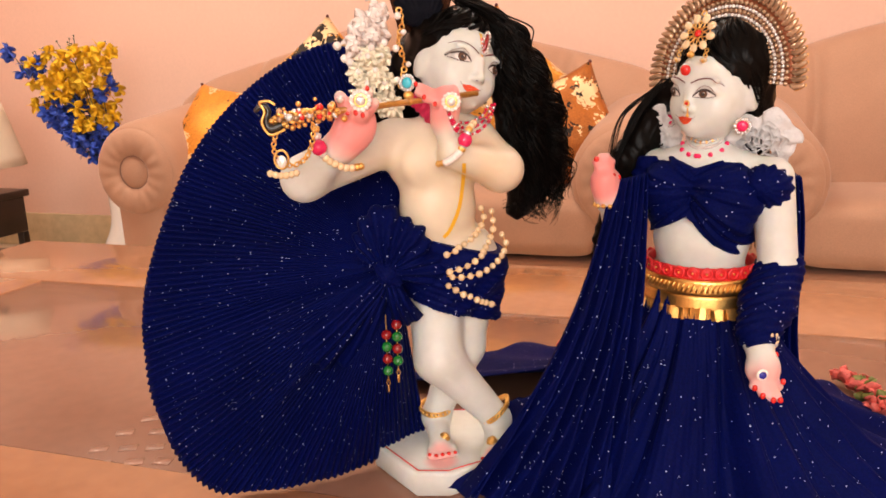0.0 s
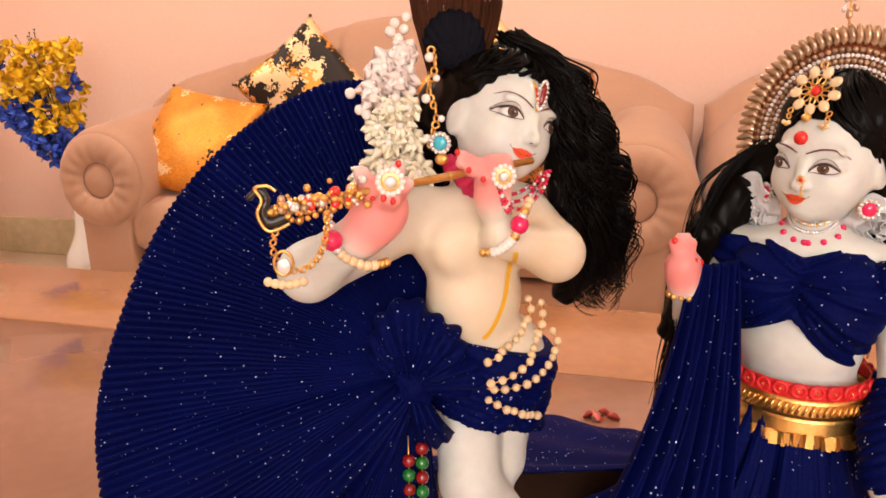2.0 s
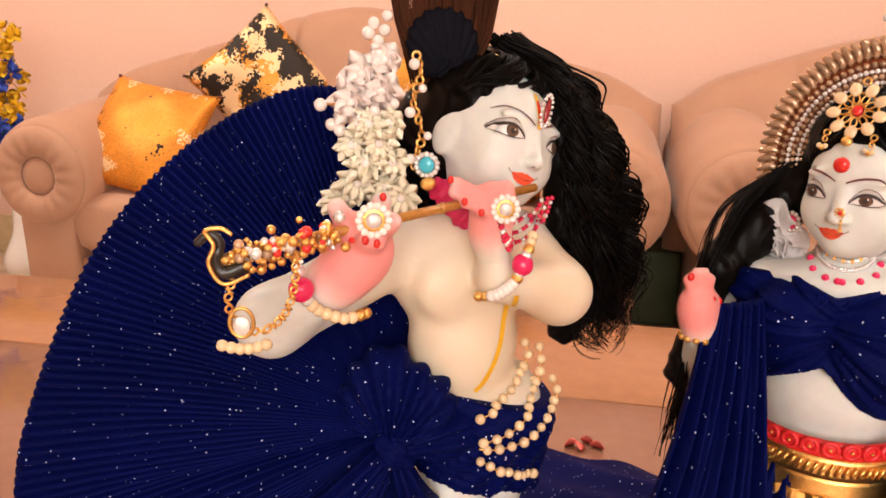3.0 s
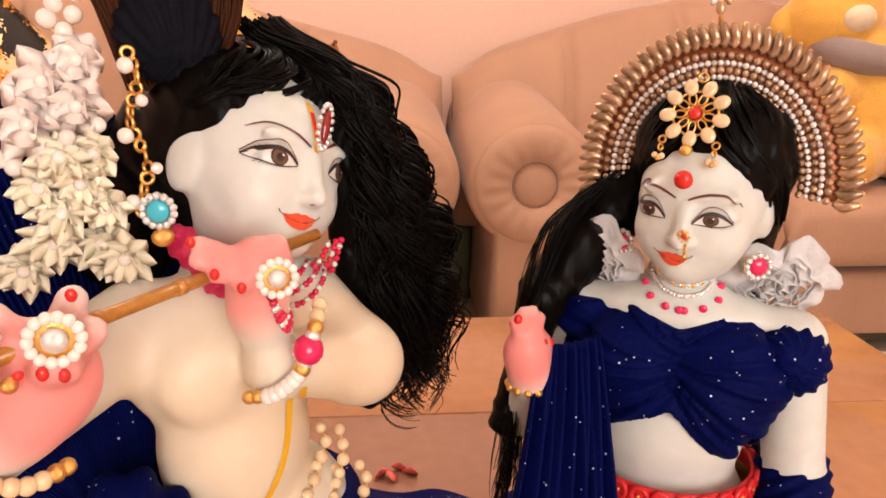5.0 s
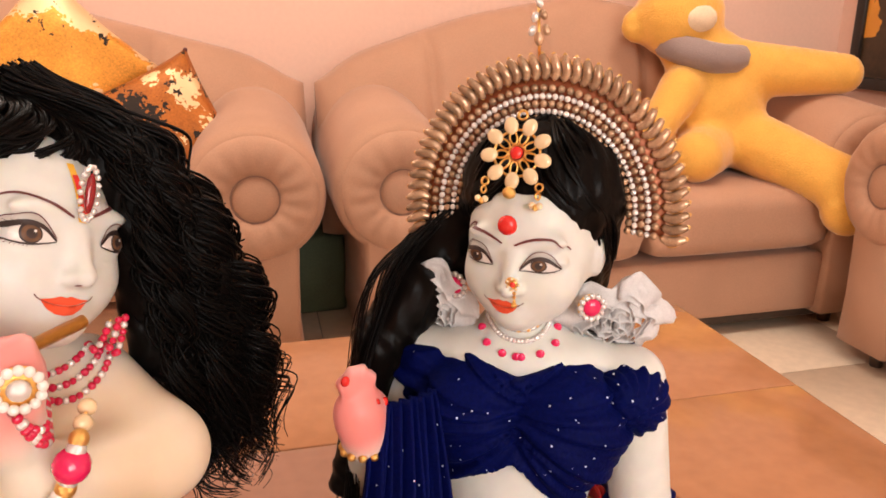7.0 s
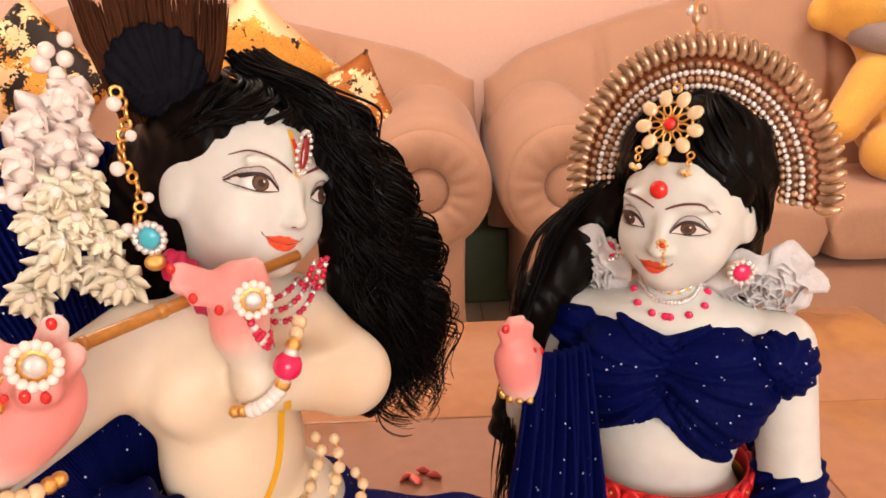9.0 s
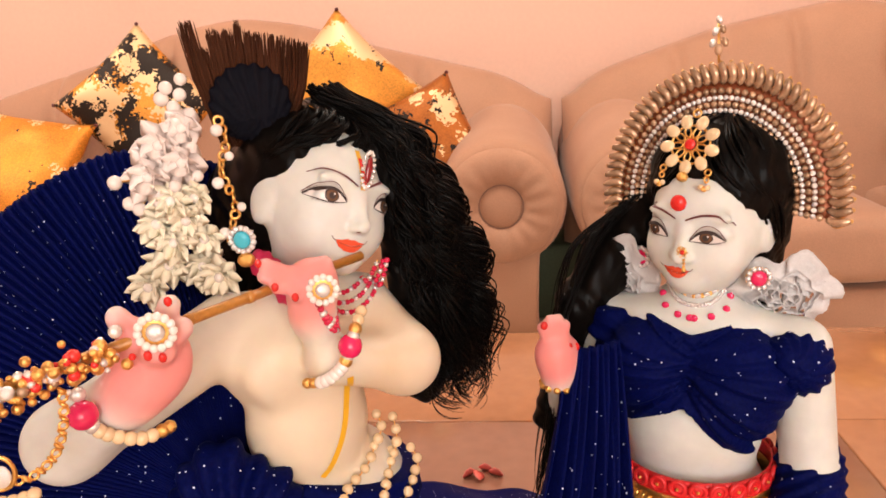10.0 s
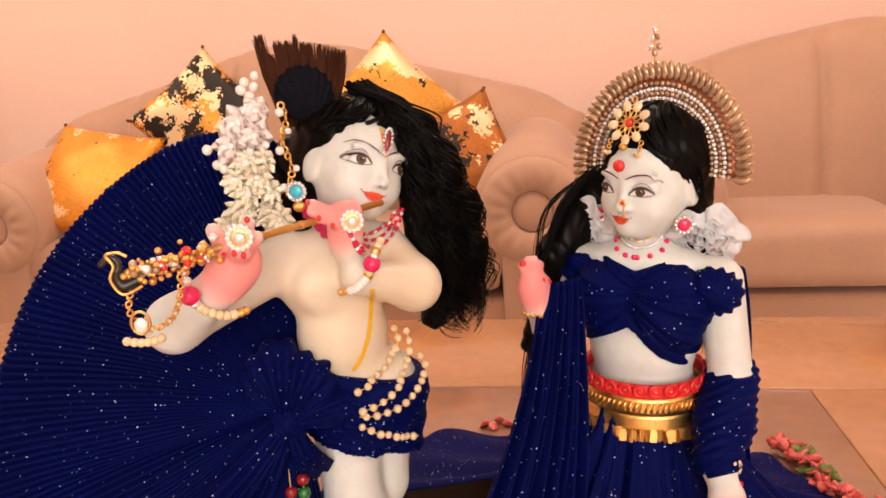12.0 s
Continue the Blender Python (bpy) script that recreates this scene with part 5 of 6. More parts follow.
class Both:
    """Rays that stop at the nearer of two skins."""

    def __init__(self, a, b):
        self.a, self.b = a, b

    def ray_cast(self, o, w):
        p, q = self.a.ray_cast(o, w), self.b.ray_cast(o, w)
        if p[0] is None:
            return q
        if q[0] is None:
            return p
        return p if p[3] < q[3] else q


hip_tree = Both(wrap_tree, body_tree)
PB = (0.03, 0.84, 0.74)
for pts in ([(0.040, 0.812), (0.043, 0.800), (0.036, 0.786), (0.020, 0.776), (-0.002, 0.768)],
            [(0.052, 0.808), (0.054, 0.793), (0.051, 0.777), (0.040, 0.764), (0.022, 0.754), (0.0, 0.748)],
            [(0.064, 0.780), (0.069, 0.766), (0.060, 0.754), (0.040, 0.744), (0.018, 0.741), (-0.002, 0.744)],
            [(0.000, 0.732), (0.014, 0.722), (0.030, 0.712), (0.044, 0.701), (0.056, 0.694)]):
    strand_on("pearl_string", "string of cream pearls with gold links on the hip", "jewellery", hip_tree, pts, 0.0039, "pearl", 0.0108, PB)

# ruby necklace, three rounds, and the magenta neck cloth
NB = (0.02, 0.83, 0.91)
neck_tree = Both(body_tree, bvh_of(k_head))
for k, (du, dz) in enumerate(((0.0, 0.004), (0.004, -0.002), (0.007, -0.008))):
    strand_on("necklace", "ruby-red beaded necklace with tiny clear beads", "necklace", body_tree,
              [(0.004, 0.928), (0.012, 0.912 + dz * 0.6), (0.026 + du * 0.5, 0.906 + dz), (0.042 + du, 0.914 + dz * 0.6), (0.050 + du, 0.930)], 0.0019, ["ruby", "ruby", "crystal"], 0.0037, NB)
CB = (-0.012, 0.85, 0.925)
collar = skin_mesh([f_cap((-0.030, 0.862, 0.936), (-0.012, 0.842, 0.920), 0.009, 0.010), f_cap((-0.012, 0.842, 0.920), (0.006, 0.845, 0.914), 0.010, 0.007)], 0.0018, 0.004, None, lambda P: 0.0012 * np.sin((P[..., 0] - P[..., 2]) * 600))
solo("neck_cloth", shift(collar, CB), M_PINKCLOTH, "magenta cloth collar round the flute player's neck", "cloth", m=CM @ Matrix.Translation(CB))

# bracelets
def bracelet(name, label, pts, items, base):
    ob = thing(name, base, label, "bracelet", frame_m=CM)
    line = spline(pts, 12)
    bm = bmesh.new()
    tube(bm, line, 0.0008, 5)
    cpart("thread", bm, M_GOLD, ob, base)
    total = sum((b - a).length for a, b in zip(line, line[1:]))
    for t, kind, r in items:
        n = t * (len(line) - 1)
        i = min(int(n), len(line) - 2)
        bead("bead", kind, line[i].lerp(line[i + 1], n - i), r, ob, base)
    return ob


B2 = [(0.032, 0.806, 0.914), (0.026, 0.788, 0.909), (0.0212, 0.785, 0.898), (0.016, 0.784, 0.886), (0.004, 0.786, 0.876), (-0.008, 0.795, 0.872)]
bracelet("bracelet", "pearl and hot-pink bead bracelet on the bent arm", B2,
         [(0.05, "pearl", 0.004), (0.14, "pearl", 0.004), (0.23, "gold", 0.0042), (0.30, "crystal", 0.0042), (0.41, "pink", 0.0078), (0.51, "crystal", 0.0040), (0.56, "gold", 0.0044)] + [(0.62 + 0.045 * i, "white", 0.0043) for i in range(6)] + [(0.91, "gold", 0.0034), (0.98, "gold", 0.0036)], (0.02, 0.78, 0.89))
B1 = [(-0.127, 0.746, 0.918), (-0.124, 0.737, 0.908), (-0.1222, 0.7350, 0.896), (-0.114, 0.737, 0.885), (-0.098, 0.742, 0.877), (-0.084, 0.752, 0.877)]
bracelet("bracelet", "pearl and hot-pink bead bracelet on the stretched arm", B1,
         [(0.06, "gold", 0.0040), (0.18, "crystal", 0.0042), (0.36, "pink", 0.0080), (0.48, "crystal", 0.0042)] + [(0.55 + 0.062 * i, "pearl", 0.0040) for i in range(6)] + [(0.92, "gold", 0.0040), (0.98, "gold", 0.0038)], (-0.11, 0.72, 0.89))


def rosette(name, label, c, R, core, petal, n, m=None, core_r=0.45, category="ring"):
    """A round stone in a halo of small ones, facing along the frame's -y."""
    m = m or Matrix()
    ob = thing(name, c, label, category, frame_m=CM)
    bm = bmesh.new()
    ball(bm, (0, 0.0015, 0), (R * 0.9, 0.0012, R * 0.9), 20, m)
    part("setting", bm, M_GOLD, ob)
    bead("stone", core, (m @ Vector((0, -0.001, 0))), (R * core_r, R * 0.3, R * core_r), ob, (0, 0, 0), m)
    for i in range(n):
        a = 2 * math.pi * i / n
        bead("halo_bead", petal, (m @ Vector((R * 0.8 * math.cos(a), -0.0008, R * 0.8 * math.sin(a)))), R * 0.22, ob, (0, 0, 0))
    return ob


rosette("finger_ring", "gold ring with a clear stone in pearl halo", (-0.079, 0.7250, 0.9428), 0.0108, "crystal", "white", 14, category="finger ring")
rosette("finger_ring", "gold ring with a clear stone in pearl halo", (0.0075, 0.7815, 0.9371), 0.0102, "crystal", "white", 13, category="finger ring")
er = rosette("earring", "square turquoise earring framed in clear stones", (-0.040, 0.852, 0.956), 0.0100, "turq", "crystal", 14, pose(0, 0, 0, 0, 12, -20), 0.6, "earring")
bead("drop", "gold", (0.001, -0.001, -0.014), (0.006, 0.004, 0.005), er, (0, 0, 0))
KT = Vector((0.0478, 0.8485, 0.9959))
tl = thing("forehead_jewel", KT, "long red stone rimmed with clear crystals on brow", "forehead jewel", frame_m=CM)
kr = K_HEAD.to_3x3().to_4x4()
bead("stone", "dkred", (0, 0, 0), (0.0026, 0.0020, 0.0095), tl, (0, 0, 0), kr)
for i in range(18):
    a = 2 * math.pi * i / 18
    bead("rim_bead", "crystal", kr @ Vector((0.0046 * math.cos(a), 0.0006, 0.0122 * math.sin(a))), 0.0015, tl, (0, 0, 0))

# the hair chain with pearls, and the flower spray by the ear
GB = (-0.045, 0.868, 0.99)
chain = thing("hair_chain", GB, "gold hair chain set with pearls beside the ear", "hair ornament", frame_m=CM)
for i in range(15):
    z = 1.034 - 0.0058 * i
    u = -0.047 + 0.003 * math.sin(i * 0.8) + 0.002 * i / 15
    bm = bmesh.new()
    ring(bm, (u, 0.868, z), 0.0030, 0.0011, pose(0, 0, 0, 90, 0, 50 * i), 12, 6)
    cpart("link", bm, M_GOLD, chain, GB)
    if i % 3 == 1:
        bead("pearl", "white", (u + 0.004 * (-1) ** i, 0.864, z), 0.0042 if i % 2 else 0.0032, chain, GB)

SB = (-0.085, 0.88, 0.98)
spray = thing("flower_spray", SB, "spray of ivory foam flowers, blush petals and pearls", "flower spray", frame_m=CM)


def petal(bm, c, d, L, W, cup=0.25):
    """A pointed petal from c along d."""
    d = Vector(d).normalized()
    side = d.cross(Vector((0.2, 1, 0.3))).normalized()
    up = side.cross(d)
    rows = []
    for t, w in ((0, 0.25), (0.3, 0.9), (0.6, 1.0), (0.85, 0.5), (1.0, 0.04)):
        p = Vector(c) + d * L * t - up * cup * L * t * t
        rows.append([bm.verts.new(p + side * W * w * q + up * (0.15 * W * abs(q) * w) + up * k) for q, k in ((-1, 0), (0, 0.0004), (1, 0), (0, -0.0004))])
    for a, b in zip(rows, rows[1:]):
        for j in range(4):
            bm.faces.new((a[j], a[(j + 1) % 4], b[(j + 1) % 4], b[j]))


def blossom(name, c, facing, L, W, n, layers, material, centre="white"):
    bm = bmesh.new()
    q = Vector(facing).to_track_quat("Z", "Y")
    for l in range(layers):
        for i in range(n):
            a = 2 * math.pi * (i + 0.5 * l) / n + rnd.uniform(-0.12, 0.12)
            e = radians(12 + 28 * l + rnd.uniform(-8, 8))
            d = q @ Vector((math.cos(a) * math.cos(e), math.sin(a) * math.cos(e), math.sin(e)))
            petal(bm, Vector(c) + d * 0.001, d, L * (1 - 0.18 * l) * rnd.uniform(0.85, 1.1), W, rnd.uniform(0.05, 0.3))
    bmesh.ops.recalc_face_normals(bm, faces=bm.faces)
    ob = cpart(name, bm, material, spray, SB)
    bead("flower_centre", centre, Vector(c) + Vector(facing).normalized() * 0.004 - Vector(SB), 0.0034, ob, (0, 0, 0))
    return ob


for c, L in (((-0.070, 0.872, 0.936), 0.019), ((-0.092, 0.872, 0.940), 0.020), ((-0.084, 0.864, 0.955), 0.019), ((-0.064, 0.864, 0.958), 0.015), ((-0.095, 0.868, 0.968), 0.017), ((-0.074, 0.862, 0.972), 0.017), ((-0.107, 0.876, 0.925), 0.017), ((-0.058, 0.862, 0.930), 0.017), ((-0.082, 0.858, 0.984), 0.015), ((-0.066, 0.860, 0.986), 0.014)):
    blossom("ivory_flower", c, (rnd.uniform(-0.7, 0.2), -1, rnd.uniform(-0.3, 0.5)), L, 0.0052, 8, 2, M_PETAL)
for c, L in (((-0.094, 0.868, 1.000), 0.020), ((-0.072, 0.866, 1.008), 0.019), ((-0.086, 0.872, 1.020), 0.018), ((-0.070, 0.874, 1.030), 0.016)):
    blossom("blush_flower", c, (rnd.uniform(-0.6, 0.1), -1, 0.2), L, 0.0075, 6, 2, M_PETAL_P)
for c, r in (((-0.118, 0.872, 0.998), 0.0050), ((-0.110, 0.868, 0.984), 0.0048), ((-0.104, 0.866, 0.980), 0.0048), ((-0.082, 0.876, 1.050), 0.0050), ((-0.075, 0.876, 1.044), 0.0048), ((-0.078, 0.874, 1.057), 0.0045), ((-0.070, 0.876, 1.052), 0.0045), ((-0.074, 0.872, 1.036), 0.0048), ((-0.084, 0.866, 1.008), 0.0042), ((-0.064, 0.86, 1.0), 0.0042), ((-0.078, 0.856, 0.995), 0.0042), ((-0.068, 0.874, 1.062), 0.0042)):
    bead("pearl", "white", c, r, spray, SB)
for a, b in (((-0.118, 0.872, 0.998), (-0.094, 0.87, 1.0)), ((-0.110, 0.868, 0.984), (-0.094, 0.87, 0.995)), ((-0.104, 0.866, 0.980), (-0.092, 0.87, 0.994)), ((-0.082, 0.876, 1.050), (-0.074, 0.876, 1.03)), ((-0.07, 0.876, 1.052), (-0.074, 0.876, 1.03))):
    bm = bmesh.new()
    rod(bm, a, b, 0.0007, seg=6)
    cpart("wire", bm, M_GOLD, spray, SB)
# one small flower peeping out behind the arm
blossom("ivory_flower", (-0.072, 0.895, 0.866), (-0.6, -0.8, -0.2), 0.012, 0.003, 10, 2, M_ORGANZA)

# flute with its ornament
FL0, FL1 = Vector((-0.155, 0.702, 0.929)), Vector((0.036, 0.826, 0.9435))
LB = tuple(FL0)
flute = thing("flute", LB, "thin gilt bamboo flute with a jewelled bird-headed end", "flute", frame_m=CM)
bm = bmesh.new()
rod(bm, FL0, FL1, 0.0034, 0.0030, 16)
for t in (0.45, 0.62, 0.8):
    p = FL0.lerp(FL1, t)
    rod(bm, p, p + (FL1 - FL0).normalized() * 0.004, 0.0037, seg=16)
cpart("pipe", bm, M_BAMBOO, flute, LB)
HX = Vector((-0.160, 0.699, 0.930))
bm = bmesh.new()
tube(bm, spline([HX + Vector(v) for v in ((0.012, 0.002, -0.006), (0.0, 0, -0.010), (-0.004, 0, -0.002), (-0.001, 0, 0.006), (-0.006, 0, 0.012), (-0.014, -0.001, 0.006))], 6), [0.0040] * 8 + [0.0034] * 8 + [0.0026] * 8 + [0.0024] * 6 + [0.001], 10)
cpart("bird_head", bm, M_PICBLACK, flute, LB, "black enamel bird head with gold rim")
bm = bmesh.new()
tube(bm, spline([HX + Vector(v) for v in ((0.014, -0.004, -0.010), (0.0, -0.004, -0.015), (-0.007, -0.004, -0.004), (-0.004, -0.003, 0.006), (-0.008, -0.003, 0.014), (0.0, -0.003, 0.0155), (0.006, -0.003, 0.012))], 6), 0.0013, 6)
cpart("gold_rim", bm, M_GOLD, flute, LB)
gems = ["gold", "gold", "crystal", "dull", "dull", "gold", "topaz", "gold", "crystal", "red", "gold", "dull"]
for i in range(110):
    t = rnd.random()
    p = FL0.lerp(Vector((-0.096, 0.732, 0.932)), t) + Vector((rnd.gauss(0, 0.003), -0.004 + rnd.gauss(0, 0.003), rnd.gauss(0, 0.0045)))
    bead("gem", gems[i % 12], p, rnd.uniform(0.0013, 0.0031), flute, LB)
for c, k in (((-0.134, 0.699, 0.934), "red"), ((-0.117, 0.702, 0.938), "red"), ((-0.143, 0.700, 0.930), "crystal"), ((-0.126, 0.699, 0.931), "crystal"), ((-0.106, 0.704, 0.939), "gold"), ((-0.099, 0.706, 0.944), "crystal"), ((-0.104, 0.705, 0.930), "dull")):
    bead("gem", k, (c[0], FL0.y + 0.65 * (c[0] - FL0.x) - 0.009, c[2]), 0.0036, flute, LB)
loop = even(spline([(-0.156, 0.700, 0.916), (-0.159, 0.699, 0.902), (-0.154, 0.699, 0.890), (-0.142, 0.699, 0.886), (-0.130, 0.704, 0.893), (-0.124, 0.708, 0.908), (-0.123, 0.712, 0.924)], 8), 0.0034)
for i, p in enumerate(loop):
    bm = bmesh.new()
    ring(bm, p, 0.0021, 0.0008, pose(0, 0, 0, 90 * (i % 2), 45, 30), 8, 5)
    cpart("chain_link", bm, M_GOLD, flute, LB)
bm = bmesh.new()
ring(bm, (-0.152, 0.697, 0.892), 0.0065, 0.0012, pose(0, 0, 0, 90, 0, 0), 18, 6, 0.0085)
cpart("pendant_frame", bm, M_GOLD_DULL, flute, LB)
bead("pendant_stone", "crystal", (-0.152, 0.697, 0.890), (0.005, 0.002, 0.006), flute, LB)
for i in range(6):
    bead("pendant_pearl", "pearl", (-0.163 + 0.0048 * i, 0.696, 0.880 - 0.003 * math.sin(math.pi * (i + 0.5) / 6)), 0.0034, flute, LB)

# anklets with bells, and the bead tassels
for c, R, tilt, bell in (((-0.020, 0.884, 0.549), 0.0200, (8, 0, 0), (-0.010, 0.838, 0.531)), ((0.055, 0.858, 0.556), 0.0205, (0, -42, 0), (0.048, 0.822, 0.533))):
    an = thing("anklet", c, "gold filigree anklet with a round bell", "anklet", frame_m=CM)
    bm = bmesh.new()
    ring(bm, (0, 0, 0), R, 0.0014, pose(0, 0, 0, *tilt), 32, 6)
    ring(bm, (0, 0, 0.005), R, 0.0012, pose(0, 0, 0, *tilt), 32, 6)
    part("band", bm, M_GOLD, an)
    for i in range(20):
        a = 2 * math.pi * i / 20
        bead("filigree", "gold", pose(0, 0, 0, *tilt) @ Vector((R * math.cos(a), R * math.sin(a), 0.0025)), 0.0026, an, (0, 0, 0))
    bead("bell", "gold", Vector(bell) - Vector(c), (0.0068, 0.006, 0.0068), an, (0, 0, 0))
    bm = bmesh.new()
    for k in range(3):
        ring(bm, Vector(bell) - Vector(c), 0.0066, 0.0008, pose(0, 0, 0, 60 * k, 30 * k, 0), 18, 5)
    part("bell_wire", bm, M_GOLD_DULL, an)
TB = (-0.065, 0.808, 0.68)
tas = thing("bead_tassel", TB, "two strings of green and dark red glass beads", "tassel", frame_m=CM)
for u, z0, kinds in ((-0.072, 0.672, ("dkred", "green", "dkred", "green")), (-0.060, 0.684, ("dkred", "green", "dkred", "green"))):
    bm = bmesh.new()
    rod(bm, (u, 0.806, z0 + 0.03), (u, 0.806, z0 - 0.052), 0.0006, seg=6)
    cpart("thread", bm, M_GOLD, tas, TB)
    for i, k in enumerate(kinds):
        bead("glass_bead", k, (u, 0.806, z0 + 0.006 - 0.0145 * i), 0.0062, tas, TB)
    for i in range(2):
        bm = bmesh.new()
        ring(bm, (u, 0.806, z0 - 0.052 - 0.008 * i), 0.0018, 0.0006, pose(0, 0, 0, 90, 0, 70 * i), 12, 5, 0.004)
        cpart("hook", bm, M_GOLD, tas, TB)

# ---- the lady's jewellery ----
CR = pose(0.3055, 0.842, 0.955, -6, -4, -46)
crown = thing("crown", (0, 0, 0), "tall half-round gold crown with rows of stones", "crown")
crown.matrix_world = CM @ CR


def arc(t, rx, rz):
    a = math.pi * (1.06 - 1.12 * t)
    return Vector((rx * math.cos(a), 0, rz * math.sin(a))), a


def drop_mesh():
    bm = bmesh.new()
    line = spline([(0, 0, 0), (0.0016, -0.001, 0.005), (0.0002, -0.0016, 0.010), (-0.0016, -0.001, 0.0145)], 4)
    n = len(line)
    tube(bm, line, [0.0012 + 0.0020 * math.sin(math.pi * (0.15 + 0.8 * i / n)) for i in range(n)], 8)
    return give(mesh_of(bm, "drop"), M_TOPAZ)


def rim_mesh():
    bm = bmesh.new()
    line = spline([(0, 0.0008, -0.001), (0.0020, 0.0, 0.005), (0.0004, -0.0004, 0.0105), (-0.0018, 0.0, 0.016)], 4)
    n = len(line)
    for side in (-1, 1):
        tube(bm, [p + Vector((side * 0.0032 * math.sin(math.pi * min(1, i / (n - 1))), 0, 0)) for i, p in enumerate(line)], 0.0006, 5)
    return give(mesh_of(bm, "drop_rim"), M_GOLD_DULL)


DROP, RIM = drop_mesh(), rim_mesh()
for i in range(46):
    p, a = arc(i / 45, 0.0745, 0.083)
    m = Matrix.Translation(p) @ Matrix.Rotation(-(a - math.pi / 2), 4, "Y")
    d = part("stone_drop", DROP, None, crown, m=m)
    part("drop_rim", RIM, None, d)
for rx, rz, kind, n, r in ((0.0700, 0.0775, "topaz", 46, 0.0025), (0.0655, 0.0725, "white", 60, 0.0020), (0.0616, 0.0680, "topaz", 44, 0.0024), (0.0577, 0.0635, "white", 56, 0.0019), (0.0540, 0.0592, "topaz", 42, 0.0023)):
    for i in range(n):
        p, a = arc(i / (n - 1), rx, rz)
        bead("row_stone", "crystal" if kind == "white" and i % 2 else kind, p + Vector((0, -0.0022, 0)), r, crown, (0, 0, 0))


def crown_plate(u, v):
    p, a = arc(u, 0.0525 + 0.0235 * v, 0.0570 + 0.0275 * v)
    return p + Vector((0, 0.0012, 0))


thick(part("back_plate", give(sheet(crown_plate, 60, 4), M_CROWNBACK), None, crown), 0.0014)
for i, (x, z, r) in enumerate(((0, 0.107, 1.0), (-0.004, 0.112, 0.8), (0.0045, 0.112, 0.9), (-0.002, 0.120, 0.8), (0.003, 0.121, 0.8), (0.0008, 0.128, 0.75))):
    bead("finial_stone", "topaz" if i % 2 == 0 else "crystal", (x, 0, z), (0.0030 * r, 0.0022, 0.0042 * r), crown, (0, 0, 0), pose(0, 0, 0, 0, -25 * (x > 0) + 25 * (x < 0), 0))
bm = bmesh.new()
rod(bm, (0, 0.001, 0.096), (0, 0.001, 0.126), 0.0009, seg=8)
part("finial_stem", bm, M_GOLD, crown)

# forehead pendant
TM = Matrix.Translation((0.2702, 0.8226, 0.9989)) @ R_HEAD.to_3x3().to_4x4() @ pose(0, 0, 0, -24, 0, 0) @ Matrix.Diagonal((1.2, 1.2, 1.2, 1))
tik = thing("forehead_pendant", (0, 0, 0), "openwork gold flower pendant with pearls and red centre", "forehead jewel")
tik.matrix_world = CM @ TM
for i in range(9):
    a = 2 * math.pi * (i + 0.5) / 9 + math.pi / 2
    m = pose(0, 0, 0, 0, -math.degrees(a) + 90, 0)
    bead("pearl_petal", "pearl", (0.0135 * math.cos(a), -0.001, 0.0135 * math.sin(a)), (0.0036, 0.0022, 0.0044), tik, (0, 0, 0), m)
    bm = bmesh.new()
    ring(bm, (0.0075 * math.cos(a), -0.001, 0.0075 * math.sin(a)), 0.0018, 0.0006, m @ pose(0, 0, 0, 90, 0, 0), 14, 5, 0.0032)
    part("gold_petal", bm, M_GOLD, tik)
bm = bmesh.new()
ring(bm, (0, 0, 0), 0.0113, 0.0007, pose(0, 0, 0, 90, 0, 0), 30, 6)
ring(bm, (0, 0, 0), 0.0040, 0.0007, pose(0, 0, 0, 90, 0, 0), 20, 6)
ring(bm, (0, 0, 0.0185), 0.0022, 0.0007, pose(0, 0, 0, 90, 0, 0), 14, 6)
part("hoop", bm, M_GOLD, tik)
bead("centre_stone", "red", (0, -0.001, 0), (0.0032, 0.002, 0.0032), tik, (0, 0, 0))
for x, z in ((-0.0135, -0.012), (0.0135, -0.012)):
    bm = bmesh.new()
    ring(bm, (x, 0, z - 0.003), 0.0018, 0.0006, pose(0, 0, 0, 90, 0, 0), 12, 5)
    ring(bm, (x, 0, z - 0.0072), 0.0016, 0.0006, pose(0, 0, 0, 90, 0, 60), 12, 5)
    part("link", bm, M_GOLD, tik)
    for k in (-1, 0, 1):
        bead("dangle", "pearl" if k else "gold", (x + 0.0018 * k, -0.001, z - 0.0118 - 0.001 * (k == 0)), 0.0017, tik, (0, 0, 0))
bead("dangle", "gold", (0, -0.002, -0.0195), (0.0034, 0.003, 0.003), tik, (0, 0, 0))
bead("red_drop", "red", R_HEAD.to_3x3() @ Vector((0, 0, 0)), 0.00001, tik, (0, 0, 0)).matrix_basis = TM.inverted() @ Matrix.Translation((0.2535, 0.8070, 0.9620)) @ R_HEAD.to_3x3().to_4x4() @ Matrix.Diagonal((0.0058, 0.0045, 0.0058, 1))

NR = Vector((0.2556, 0.8030, 0.9278))
nr = rosette("nose_ring", "small gold flower nose ring with red stone", NR, 0.0042, "red", "pearl", 7, pose(0, 0, 0, 0, 0, -50), 0.4, "nose ring")
for i in range(4):
    bead("drop", "gold", (0.0006, -0.0008, -0.0056 - 0.0024 * i), 0.0011 if i < 3 else 0.0017, nr, (0, 0, 0))
for c, yaw in (((0.314, 0.800, 0.903), -20), ((0.258, 0.868, 0.907), -70)):
    rosette("earring", "hot pink stone earring framed in clear stones", c, 0.0092, "pink", "crystal", 12, pose(0, 0, 0, 0, 0, yaw), 0.62, "earring")

